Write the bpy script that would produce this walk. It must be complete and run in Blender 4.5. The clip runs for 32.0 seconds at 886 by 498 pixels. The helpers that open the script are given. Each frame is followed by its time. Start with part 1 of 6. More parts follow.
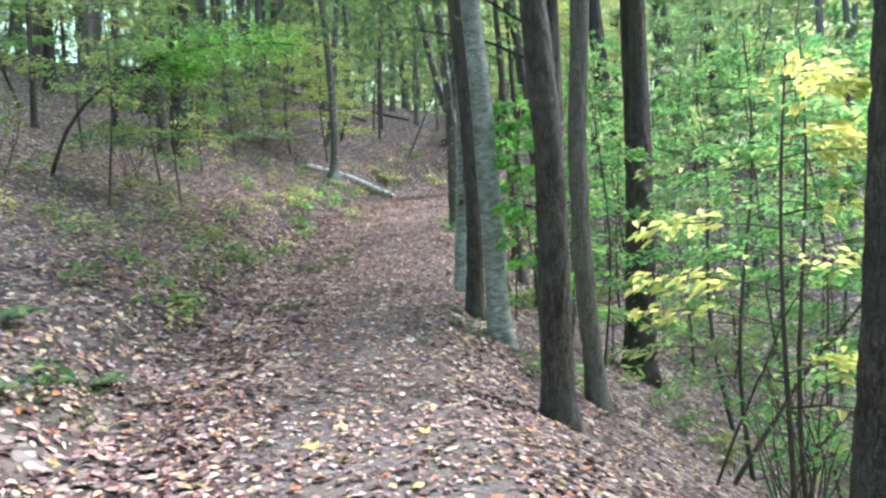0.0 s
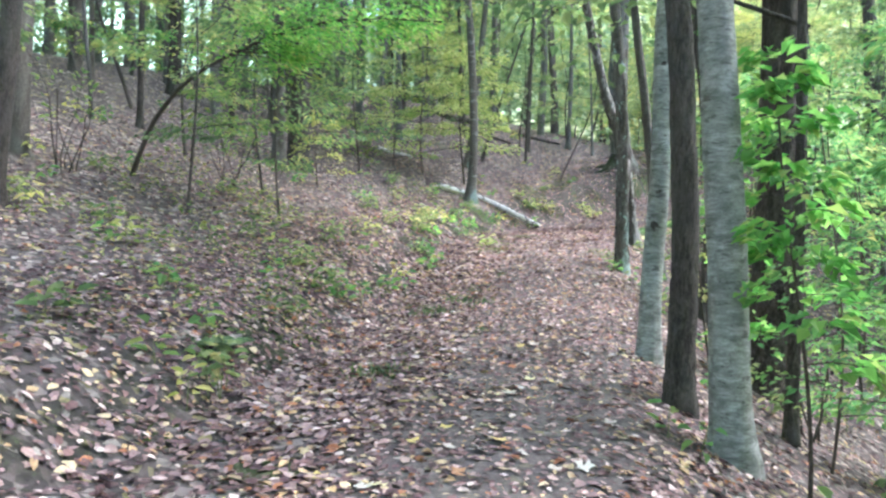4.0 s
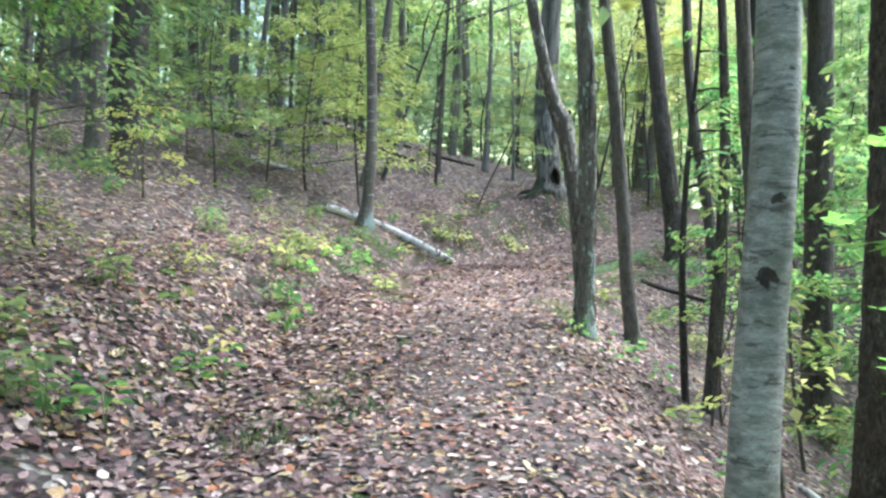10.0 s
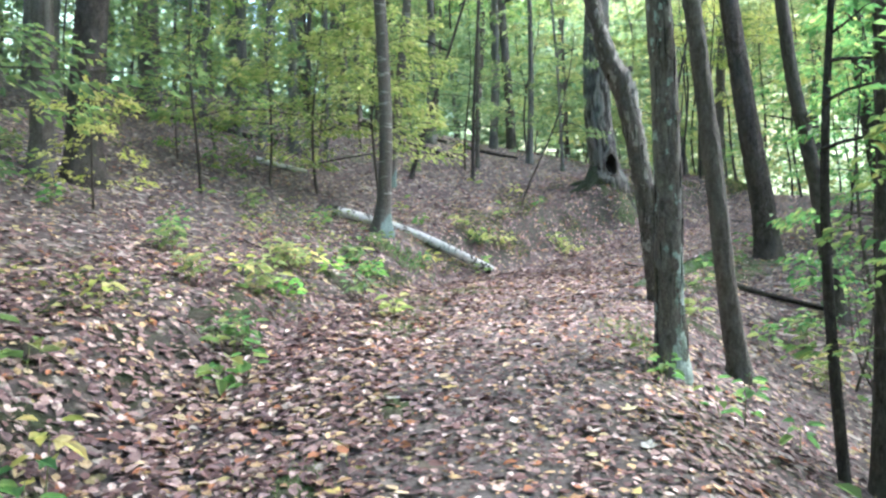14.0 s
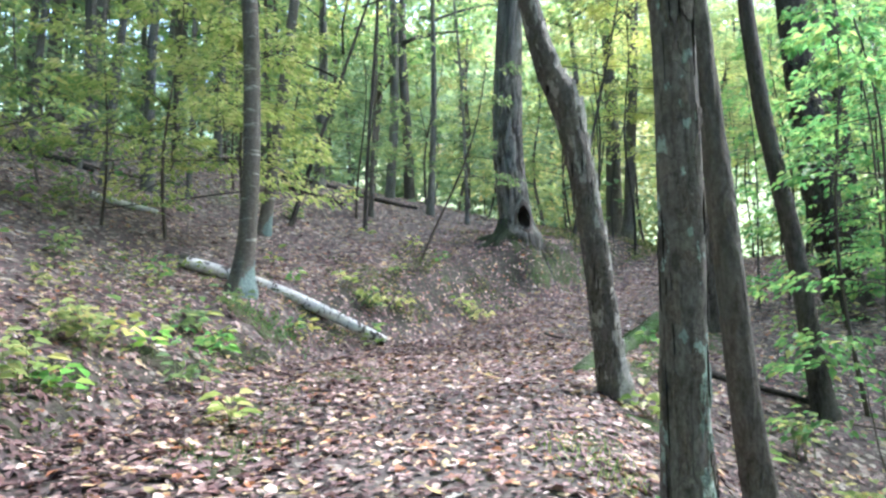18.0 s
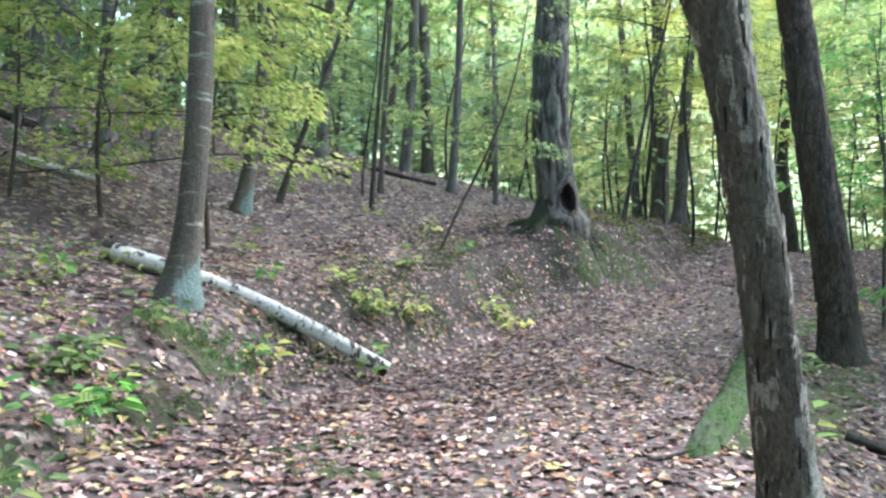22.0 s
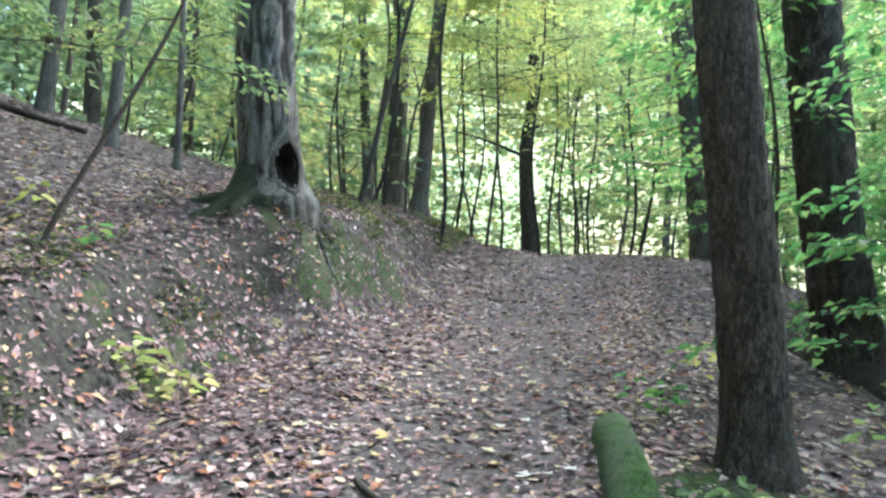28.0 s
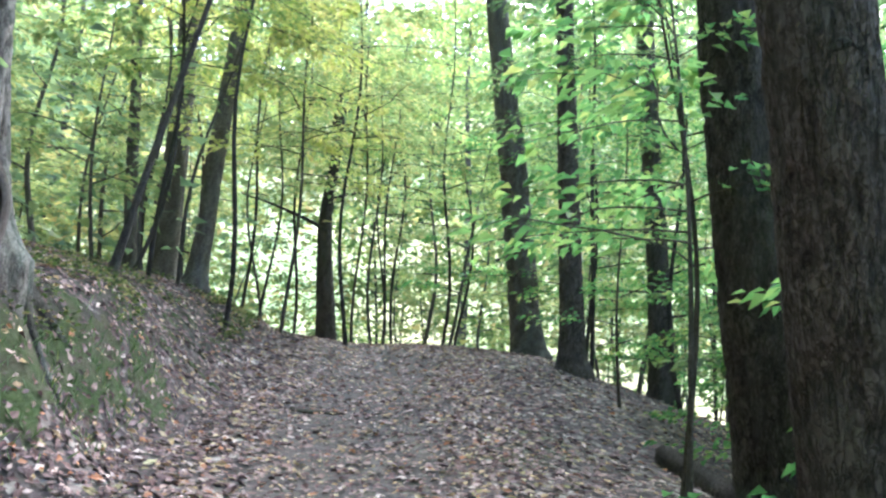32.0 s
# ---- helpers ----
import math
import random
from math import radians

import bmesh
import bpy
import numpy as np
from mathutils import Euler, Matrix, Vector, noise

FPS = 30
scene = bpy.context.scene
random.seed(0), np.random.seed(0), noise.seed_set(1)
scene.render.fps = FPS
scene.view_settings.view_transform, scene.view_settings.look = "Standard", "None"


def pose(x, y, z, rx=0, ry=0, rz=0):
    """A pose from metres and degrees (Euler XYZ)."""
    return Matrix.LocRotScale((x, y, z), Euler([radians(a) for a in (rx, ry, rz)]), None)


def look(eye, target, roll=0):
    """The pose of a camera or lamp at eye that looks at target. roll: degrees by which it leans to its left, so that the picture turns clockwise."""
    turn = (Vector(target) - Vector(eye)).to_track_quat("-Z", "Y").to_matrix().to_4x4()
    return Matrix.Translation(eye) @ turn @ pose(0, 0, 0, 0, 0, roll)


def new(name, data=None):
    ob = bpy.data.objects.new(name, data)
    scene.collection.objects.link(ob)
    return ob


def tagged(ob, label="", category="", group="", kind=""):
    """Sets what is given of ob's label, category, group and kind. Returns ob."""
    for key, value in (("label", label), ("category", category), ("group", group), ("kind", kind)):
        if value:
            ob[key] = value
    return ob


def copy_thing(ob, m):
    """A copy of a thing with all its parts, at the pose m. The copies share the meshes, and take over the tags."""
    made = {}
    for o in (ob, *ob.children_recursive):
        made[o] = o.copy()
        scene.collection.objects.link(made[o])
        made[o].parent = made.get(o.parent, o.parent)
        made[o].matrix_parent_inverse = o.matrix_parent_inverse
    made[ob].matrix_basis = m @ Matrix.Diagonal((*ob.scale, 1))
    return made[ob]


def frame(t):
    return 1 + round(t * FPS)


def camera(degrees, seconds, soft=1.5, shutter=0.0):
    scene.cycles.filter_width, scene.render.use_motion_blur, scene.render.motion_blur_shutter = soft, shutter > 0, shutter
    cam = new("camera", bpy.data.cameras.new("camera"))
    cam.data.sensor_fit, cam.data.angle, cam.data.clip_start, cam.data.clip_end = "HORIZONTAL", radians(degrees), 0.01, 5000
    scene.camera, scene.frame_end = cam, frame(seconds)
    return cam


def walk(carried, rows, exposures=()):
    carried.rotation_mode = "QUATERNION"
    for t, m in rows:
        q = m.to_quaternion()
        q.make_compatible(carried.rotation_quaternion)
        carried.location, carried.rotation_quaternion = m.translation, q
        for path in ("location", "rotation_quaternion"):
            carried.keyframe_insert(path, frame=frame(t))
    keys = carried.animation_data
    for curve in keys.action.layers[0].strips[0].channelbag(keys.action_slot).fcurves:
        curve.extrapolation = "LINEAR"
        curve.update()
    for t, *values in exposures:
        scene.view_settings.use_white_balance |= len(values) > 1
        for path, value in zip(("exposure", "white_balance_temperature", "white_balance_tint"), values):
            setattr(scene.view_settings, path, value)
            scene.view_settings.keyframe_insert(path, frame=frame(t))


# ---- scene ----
SECONDS = 32.0
cam = camera(60.0, 32.0, soft=2.5)
EXPOSURE = 2.75
GAIN = [(0.0, 0.33), (2.0, 0.64), (6.0, 0.64), (13.0, 0.5), (19.0, 0.38), (23.0, 0.4), (28.0, 0.52), (32.0, -0.15)]
TINTS = (1.5, 5.5, 4.0, 3.0, 3.0, 2.0, 2.5)
PATH = [
    (0, (0.010, 0.040, 1.516), (-0.060, 2.037, 1.441), -2.7),
    (0.5, (-0.064, 0.532, 1.531), (-0.250, 2.521, 1.430), 1.5),
    (1, (0.016, 1.122, 1.550), (-0.123, 3.115, 1.448), -2.1),
    (1.5, (0.009, 1.670, 1.586), (-0.218, 3.657, 1.560), -0.4),
    (2, (-0.164, 2.200, 1.554), (-0.401, 4.185, 1.513), -1.7),
    (2.5, (-0.232, 2.697, 1.565), (-0.584, 4.665, 1.596), -2.7),
    (4.5, (-0.734, 4.574, 1.352), (-1.154, 6.529, 1.392), 0.7),
    (5, (-0.826, 4.977, 1.380), (-1.266, 6.923, 1.512), -1.8),
    (5.5, (-0.927, 5.455, 1.421), (-1.395, 7.390, 1.611), 0.8),
    (6, (-1.072, 5.861, 1.439), (-1.466, 7.813, 1.627), 2.7),
    (6.5, (-1.179, 6.275, 1.415), (-1.441, 8.247, 1.623), 1.3),
    (7, (-1.240, 6.715, 1.469), (-1.473, 8.693, 1.646), 0.4),
    (7.5, (-1.278, 7.213, 1.502), (-1.445, 9.200, 1.653), 1.2),
    (8, (-1.256, 7.538, 1.575), (-1.417, 9.525, 1.743), -2.1),
    (8.5, (-1.272, 7.935, 1.561), (-1.479, 9.917, 1.733), 0.7),
    (9, (-1.328, 8.333, 1.612), (-1.475, 10.327, 1.677), -0.4),
    (9.5, (-1.319, 8.783, 1.643), (-1.494, 10.774, 1.718), -1.2),
    (10, (-1.303, 9.240, 1.682), (-1.474, 11.229, 1.802), 1.4),
    (10.5, (-1.247, 9.667, 1.692), (-1.301, 11.660, 1.843), -1.9),
    (11, (-1.163, 10.150, 1.720), (-1.191, 12.143, 1.887), 0.9),
    (11.5, (-1.136, 10.547, 1.758), (-1.056, 12.544, 1.821), 0.0),
    (12, (-1.091, 11.004, 1.787), (-1.072, 13.001, 1.899), -3.0),
    (12.5, (-1.127, 11.364, 1.775), (-1.239, 13.359, 1.861), -0.6),
    (13, (-1.209, 11.664, 1.868), (-1.294, 13.660, 1.957), -0.7),
    (13.5, (-1.217, 11.992, 1.941), (-1.487, 13.968, 2.100), -0.1),
    (14, (-1.230, 12.240, 1.909), (-1.541, 14.212, 2.039), -1.0),
    (14.5, (-1.297, 12.566, 1.973), (-1.494, 14.551, 2.125), 0.3),
    (16.5, (-1.443, 13.937, 2.084), (-1.600, 15.909, 2.378), 1.8),
    (17, (-1.522, 14.374, 2.136), (-1.614, 16.352, 2.421), -0.3),
    (17.5, (-1.495, 14.776, 2.185), (-1.531, 16.758, 2.452), -1.5),
    (18, (-1.492, 15.138, 2.220), (-1.527, 17.119, 2.494), -0.5),
    (18.5, (-1.542, 15.460, 2.310), (-1.497, 17.449, 2.512), -0.4),
    (19, (-1.437, 15.885, 2.360), (-1.324, 17.874, 2.531), -2.9),
    (19.5, (-1.435, 16.200, 2.390), (-1.356, 18.191, 2.572), -0.8),
    (20, (-1.411, 16.621, 2.528), (-1.326, 18.616, 2.648), -0.4),
    (20.5, (-1.357, 16.960, 2.581), (-1.311, 18.951, 2.765), -0.8),
    (21, (-1.413, 17.436, 2.634), (-1.442, 19.424, 2.851), -0.1),
    (21.5, (-1.529, 17.852, 2.815), (-1.552, 19.843, 3.005), 1.5),
    (22, (-1.684, 18.358, 2.830), (-1.762, 20.345, 3.044), 1.1),
    (22.5, (-1.721, 18.693, 2.801), (-1.831, 20.679, 3.010), 0.9),
    (23, (-1.745, 18.913, 2.900), (-1.689, 20.909, 3.013), 0.7),
    (23.5, (-1.746, 19.235, 3.002), (-1.544, 21.221, 3.124), -1.3),
    (24, (-1.726, 19.588, 3.017), (-1.481, 21.570, 3.115), -1.0),
    (24.5, (-1.635, 19.882, 3.102), (-1.285, 21.849, 3.191), -1.0),
    (26.5, (-1.218, 22.215, 3.375), (-0.660, 24.130, 3.530), 3.2),
    (27, (-1.349, 22.456, 3.458), (-0.819, 24.377, 3.631), 2.4),
    (27.5, (-1.238, 22.847, 3.459), (-0.586, 24.733, 3.605), 1.8),
    (28, (-1.140, 23.220, 3.538), (-0.485, 25.101, 3.721), 1.7),
    (28.5, (-1.188, 23.622, 3.604), (-0.332, 25.420, 3.798), 1.0),
    (29, (-1.136, 23.974, 3.627), (-0.245, 25.747, 3.880), -0.7),
    (29.5, (-1.076, 24.325, 3.614), (-0.146, 26.062, 3.961), 1.7),
    (30, (-1.106, 24.594, 3.673), (0.046, 26.197, 3.993), 0.2),
    (30.5, (-0.990, 24.870, 3.735), (0.206, 26.420, 4.145), -0.5),
    (31, (-0.818, 25.268, 3.763), (0.323, 26.867, 4.137), 1.3),
    (31.5, (-0.563, 25.652, 3.813), (0.614, 27.220, 4.211), 1.5),
    (32, (-0.364, 25.983, 3.916), (0.775, 27.575, 4.324), 1.7),
]
walk(cam, [(t, look(eye, target, roll)) for t, eye, target, roll in PATH], exposures=[(t, EXPOSURE + e, 5500.0, 8.0 + tint) for (t, e), tint in zip(GAIN, TINTS)])

# ---- daylight: bright haze through the trees, brighter from the open side ----
world = bpy.data.worlds.new("sky")
scene.world = world
world.use_nodes = True
wn = world.node_tree.nodes
wl = world.node_tree.links
sky = wn.new("ShaderNodeTexSky")
sky.sky_type = "NISHITA"
sky.sun_disc = False
sky.sun_elevation = radians(48)
sky.sun_rotation = radians(62)
sky.dust_density = 4.0
sky.air_density = 1.0
wl.new(sky.outputs[0], wn["Background"].inputs[0])
wn["Background"].inputs[1].default_value = 0.15

sun_data = bpy.data.lights.new("sun", "SUN")
sun_data.energy = 1.4
sun_data.angle = radians(24)
sun_data.color = (1.0, 0.96, 0.9)
sun = new("sun", sun_data)
sun.matrix_world = look((30 * math.sin(radians(62)), 30 * math.cos(radians(62)), 33.0), (0, 0, 0))

# ---- materials ----
def material(name):
    m = bpy.data.materials.new(name)
    m.use_nodes = True
    nt = m.node_tree
    return m, nt, nt.nodes["Principled BSDF"]


def node(nt, kind, **values):
    n = nt.nodes.new(kind)
    for key, value in values.items():
        key = key.replace("_", " ")
        if key in n.inputs:
            n.inputs[key].default_value = value
    return n


def ramp(nt, source, stops, mode="LINEAR"):
    r = nt.nodes.new("ShaderNodeValToRGB")
    r.color_ramp.interpolation = mode
    els = r.color_ramp.elements
    while len(els) < len(stops):
        els.new(0.5)
    for e, (p, c) in zip(els, stops):
        e.position, e.color = p, (*c, 1.0)
    nt.links.new(source, r.inputs[0])
    return r.outputs[0]


def mix(nt, fac, a, b, blend="MIX"):
    n = nt.nodes.new("ShaderNodeMix")
    n.data_type, n.blend_type = "RGBA", blend
    for sock, v in ((n.inputs[0], fac), (n.inputs[6], a), (n.inputs[7], b)):
        if isinstance(v, (int, float)):
            sock.default_value = v
        elif isinstance(v, tuple):
            sock.default_value = (*v, 1.0)
        else:
            nt.links.new(v, sock)
    return n.outputs[2]


def coords(nt, scale, kind="Object"):
    tc = nt.nodes.new("ShaderNodeTexCoord")
    mp = nt.nodes.new("ShaderNodeMapping")
    mp.inputs["Scale"].default_value = scale
    nt.links.new(tc.outputs[kind], mp.inputs[0])
    return mp.outputs[0]


def noise_tex(nt, vec, scale, detail=4.0, rough=0.55):
    n = node(nt, "ShaderNodeTexNoise", Scale=scale, Detail=detail, Roughness=rough)
    nt.links.new(vec, n.inputs["Vector"])
    return n.outputs[0]


def bump(nt, bsdf, heights, strength, distance):
    b = node(nt, "ShaderNodeBump", Strength=strength, Distance=distance)
    nt.links.new(heights, b.inputs["Height"])
    nt.links.new(b.outputs[0], bsdf.inputs["Normal"])


def times(nt, a, k):
    n = nt.nodes.new("ShaderNodeMath")
    n.operation = "MULTIPLY"
    n.inputs[1].default_value = k
    nt.links.new(a, n.inputs[0])
    return n.outputs[0]


def veins(nt, vec, scale, thin, detail=3.0, rough=0.6):
    """Black where a noise crosses its middle value, white elsewhere: an uneven net of long cracks."""
    n = noise_tex(nt, vec, scale, detail, rough)
    sub = nt.nodes.new("ShaderNodeMath")
    sub.operation = "SUBTRACT"
    sub.inputs[1].default_value = 0.5
    nt.links.new(n, sub.inputs[0])
    ab = nt.nodes.new("ShaderNodeMath")
    ab.operation = "ABSOLUTE"
    nt.links.new(sub.outputs[0], ab.inputs[0])
    return ramp(nt, ab.outputs[0], [(0.0, (0, 0, 0)), (thin, (1, 1, 1))])


def bark_material(name, dark, mid, light, stretch=0.18, grain=26.0, patch=None, patch_at=(0.58, 0.66), depth=0.02, patch_scale=5.5, furrow=0.7, cracks=22.0, rel=0.3, cool=0.12, foot=None, patch_flat=0.6):
    """Bark with long broken cracks, fibrous grain, weathered and algae-green patches, and lichen where a patch colour is given."""
    m, nt, bsdf = material(name)
    fine = noise_tex(nt, coords(nt, (1, 1, stretch)), grain * 2.2, 6.0, 0.7)
    flake = noise_tex(nt, coords(nt, (1, 1, 0.75)), 34.0, 5.0, 0.7)
    tone = mix(nt, 0.45, fine, flake)
    if rel:
        attr = nt.nodes.new("ShaderNodeAttribute")
        attr.attribute_name = "relief"
        tone = mix(nt, rel, tone, attr.outputs["Fac"])
    col = ramp(nt, tone, [(0.38, dark), (0.5, mid), (0.63, light)])
    relief = tone
    if furrow:
        crack = veins(nt, coords(nt, (1, 1, 0.16)), cracks, 0.035)
        cross = veins(nt, coords(nt, (1, 1, 0.9)), cracks * 0.8, 0.03, 4.0)
        where = noise_tex(nt, coords(nt, (1, 1, 0.4)), 4.5, 3.0)
        crack = mix(nt, ramp(nt, where, [(0.4, (1, 1, 1)), (0.65, (0.5, 0.5, 0.5))]), (1.0, 1.0, 1.0), crack)
        both = mix(nt, 0.55, crack, cross, "MULTIPLY")
        col = mix(nt, furrow, col, mix(nt, both, (0.16, 0.145, 0.14), (1.15, 1.15, 1.15)), "MULTIPLY")
        relief = mix(nt, 0.5, tone, both)
    weather = noise_tex(nt, coords(nt, (1, 1, 0.5)), 2.6, 5.0, 0.6)
    oi = nt.nodes.new("ShaderNodeObjectInfo")
    col = mix(nt, ramp(nt, weather, [(0.45, (0, 0, 0)), (0.66, (0.35, 0.35, 0.35))]), col, tuple(0.8 * c for c in light))
    col = mix(nt, 1.0, col, mix(nt, oi.outputs["Random"], (0.85, 0.85, 0.85), (1.12, 1.1, 1.08)), "MULTIPLY")
    algae = noise_tex(nt, coords(nt, (1, 1, 0.35)), 3.1, 5.0, 0.6)
    col = mix(nt, ramp(nt, algae, [(0.5, (0, 0, 0)), (0.66, (cool, cool, cool))]), col, (0.17, 0.22, 0.19))
    if patch:
        spots = noise_tex(nt, coords(nt, (1, 1, patch_flat)), patch_scale, 6.0, 0.62)
        grit = noise_tex(nt, coords(nt, (1, 1, 1)), 70.0, 3.0, 0.6)
        lo, hi = patch_at
        col = mix(nt, ramp(nt, spots, [(lo, (0, 0, 0)), (hi, (0.95, 0.95, 0.95))]), col, ramp(nt, grit, [(0.35, tuple(0.6 * c for c in patch)), (0.6, patch)]))
    if foot:
        tint, lowest, toward = foot
        dot = nt.nodes.new("ShaderNodeVectorMath")
        dot.operation = "DOT_PRODUCT"
        nt.links.new(coords(nt, (1, 1, 1)), dot.inputs[0])
        dot.inputs[1].default_value = (toward[0], toward[1], -0.32 / lowest)
        add = nt.nodes.new("ShaderNodeMath")
        add.operation = "ADD"
        nt.links.new(dot.outputs["Value"], add.inputs[0])
        nt.links.new(noise_tex(nt, coords(nt, (1, 1, 0.6)), 6.0, 6.0, 0.65), add.inputs[1])
        col = mix(nt, ramp(nt, add.outputs[0], [(0.55, (0, 0, 0)), (0.6, (0.85, 0.85, 0.85))]), col, ramp(nt, noise_tex(nt, coords(nt, (1, 1, 1)), 45.0, 4.0, 0.6), [(0.35, tuple(0.5 * c for c in tint)), (0.6, tint)]))
    nt.links.new(col, bsdf.inputs["Base Color"])
    bsdf.inputs["Roughness"].default_value = 0.85
    bsdf.inputs["Specular IOR Level"].default_value = 0.3
    bump(nt, bsdf, relief, 1.0, depth)
    return m


def birch_material():
    """Pale bark in short crosswise strips, with dark eyes and scars, and grey-green algae in blotches."""
    m, nt, bsdf = material("birch_bark")
    strip = noise_tex(nt, coords(nt, (1, 1, 4.5)), 9.0, 6.0, 0.72)
    thread = veins(nt, coords(nt, (1, 1, 9.0)), 13.0, 0.05, 4.0)
    blotch = noise_tex(nt, coords(nt, (1, 1, 1.8)), 6.0, 6.0, 0.7)
    broad = noise_tex(nt, coords(nt, (1, 1, 0.9)), 1.9, 3.0, 0.5)
    speck = noise_tex(nt, coords(nt, (1, 1, 2.0)), 75.0, 4.0, 0.7)
    col = ramp(nt, strip, [(0.28, (0.2, 0.2, 0.19)), (0.45, (0.33, 0.34, 0.33)), (0.6, (0.46, 0.475, 0.47)), (0.72, (0.72, 0.74, 0.74))])
    col = mix(nt, ramp(nt, blotch, [(0.45, (0, 0, 0)), (0.6, (0.75, 0.75, 0.75))]), col, (0.125, 0.135, 0.12))
    col = mix(nt, ramp(nt, broad, [(0.45, (0, 0, 0)), (0.65, (0.45, 0.45, 0.45))]), col, (0.11, 0.12, 0.1))
    scar = noise_tex(nt, coords(nt, (1, 1, 3.8)), 6.5, 6.0, 0.68)
    col = mix(nt, ramp(nt, scar, [(0.565, (0, 0, 0)), (0.62, (0.85, 0.85, 0.85))]), col, (0.075, 0.072, 0.066))
    col = mix(nt, 0.45, col, mix(nt, thread, (0.3, 0.29, 0.28), (1.0, 1.0, 1.0)), "MULTIPLY")
    col = mix(nt, 0.4, col, ramp(nt, speck, [(0.35, (0.4, 0.4, 0.39)), (0.6, (1.1, 1.1, 1.1))]), "MULTIPLY")
    col = mix(nt, 1.0, col, (0.88, 0.88, 0.87), "MULTIPLY")
    nt.links.new(col, bsdf.inputs["Base Color"])
    bsdf.inputs["Roughness"].default_value = 0.6
    bump(nt, bsdf, mix(nt, 0.5, strip, speck), 0.8, 0.01)
    return m


def leaf_material(name, stops, through_light=0.55, gloss=0.45):
    """Living leaves: each leaf has its own tint, and light comes through it."""
    m, nt, bsdf = material(name)
    geo = nt.nodes.new("ShaderNodeNewGeometry")
    oi = nt.nodes.new("ShaderNodeObjectInfo")
    col = ramp(nt, geo.outputs["Random Per Island"], stops)
    col = mix(nt, 1.0, col, mix(nt, oi.outputs["Random"], (0.82, 0.92, 0.9), (1.08, 1.04, 1.0)), "MULTIPLY")
    nt.links.new(col, bsdf.inputs["Base Color"])
    bsdf.inputs["Roughness"].default_value = gloss
    bsdf.inputs["Specular IOR Level"].default_value = 0.3
    tr = nt.nodes.new("ShaderNodeBsdfTranslucent")
    nt.links.new(mix(nt, 1.0, col, (1.15, 1.2, 0.95), "MULTIPLY"), tr.inputs[0])
    sh = nt.nodes.new("ShaderNodeMixShader")
    sh.inputs[0].default_value = through_light
    nt.links.new(bsdf.outputs[0], sh.inputs[1])
    nt.links.new(tr.outputs[0], sh.inputs[2])
    nt.links.new(sh.outputs[0], nt.nodes["Material Output"].inputs[0])
    return m


def litter_material(name, pale):
    """Fallen leaves: dull purple-brown, tan, pale undersides, some yellow and orange."""
    m, nt, bsdf = material(name)
    geo = nt.nodes.new("ShaderNodeNewGeometry")
    stops = ((0.0, (0.06, 0.042, 0.044)), (0.13, (0.11, 0.073, 0.073)), (0.33, (0.15, 0.094, 0.09)), (0.5, (0.22, 0.14, 0.128)),
             (0.6, (0.245, 0.185, 0.182)), (0.71, (0.34, 0.26, 0.235)), (0.8, (0.47, 0.38, 0.33)), (0.86, (0.5, 0.39, 0.2)),
             (0.9, (0.38, 0.18, 0.085)), (0.93, (0.58, 0.52, 0.31)), (0.965, (0.66, 0.6, 0.53)))
    col = ramp(nt, geo.outputs["Random Per Island"], [(p**pale, (c[0] * 1.08, c[1] * 0.955, c[2])) for p, c in stops], "CONSTANT")
    n = noise_tex(nt, coords(nt, (1, 1, 1)), 38.0, 3.0)
    col = mix(nt, 0.6, col, ramp(nt, n, [(0.3, (0.45, 0.42, 0.4)), (0.65, (1.1, 1.1, 1.1))]), "MULTIPLY")
    damp = noise_tex(nt, coords(nt, (1, 1, 1)), 1.6, 5.0, 0.65)
    col = mix(nt, 1.0, col, ramp(nt, damp, [(0.36, (0.6, 0.55, 0.56)), (0.5, (0.95, 0.93, 0.93)), (0.66, (1.2, 1.18, 1.14))]), "MULTIPLY")
    nt.links.new(col, bsdf.inputs["Base Color"])
    bsdf.inputs["Roughness"].default_value = 0.62
    bsdf.inputs["Specular IOR Level"].default_value = 0.35
    return m


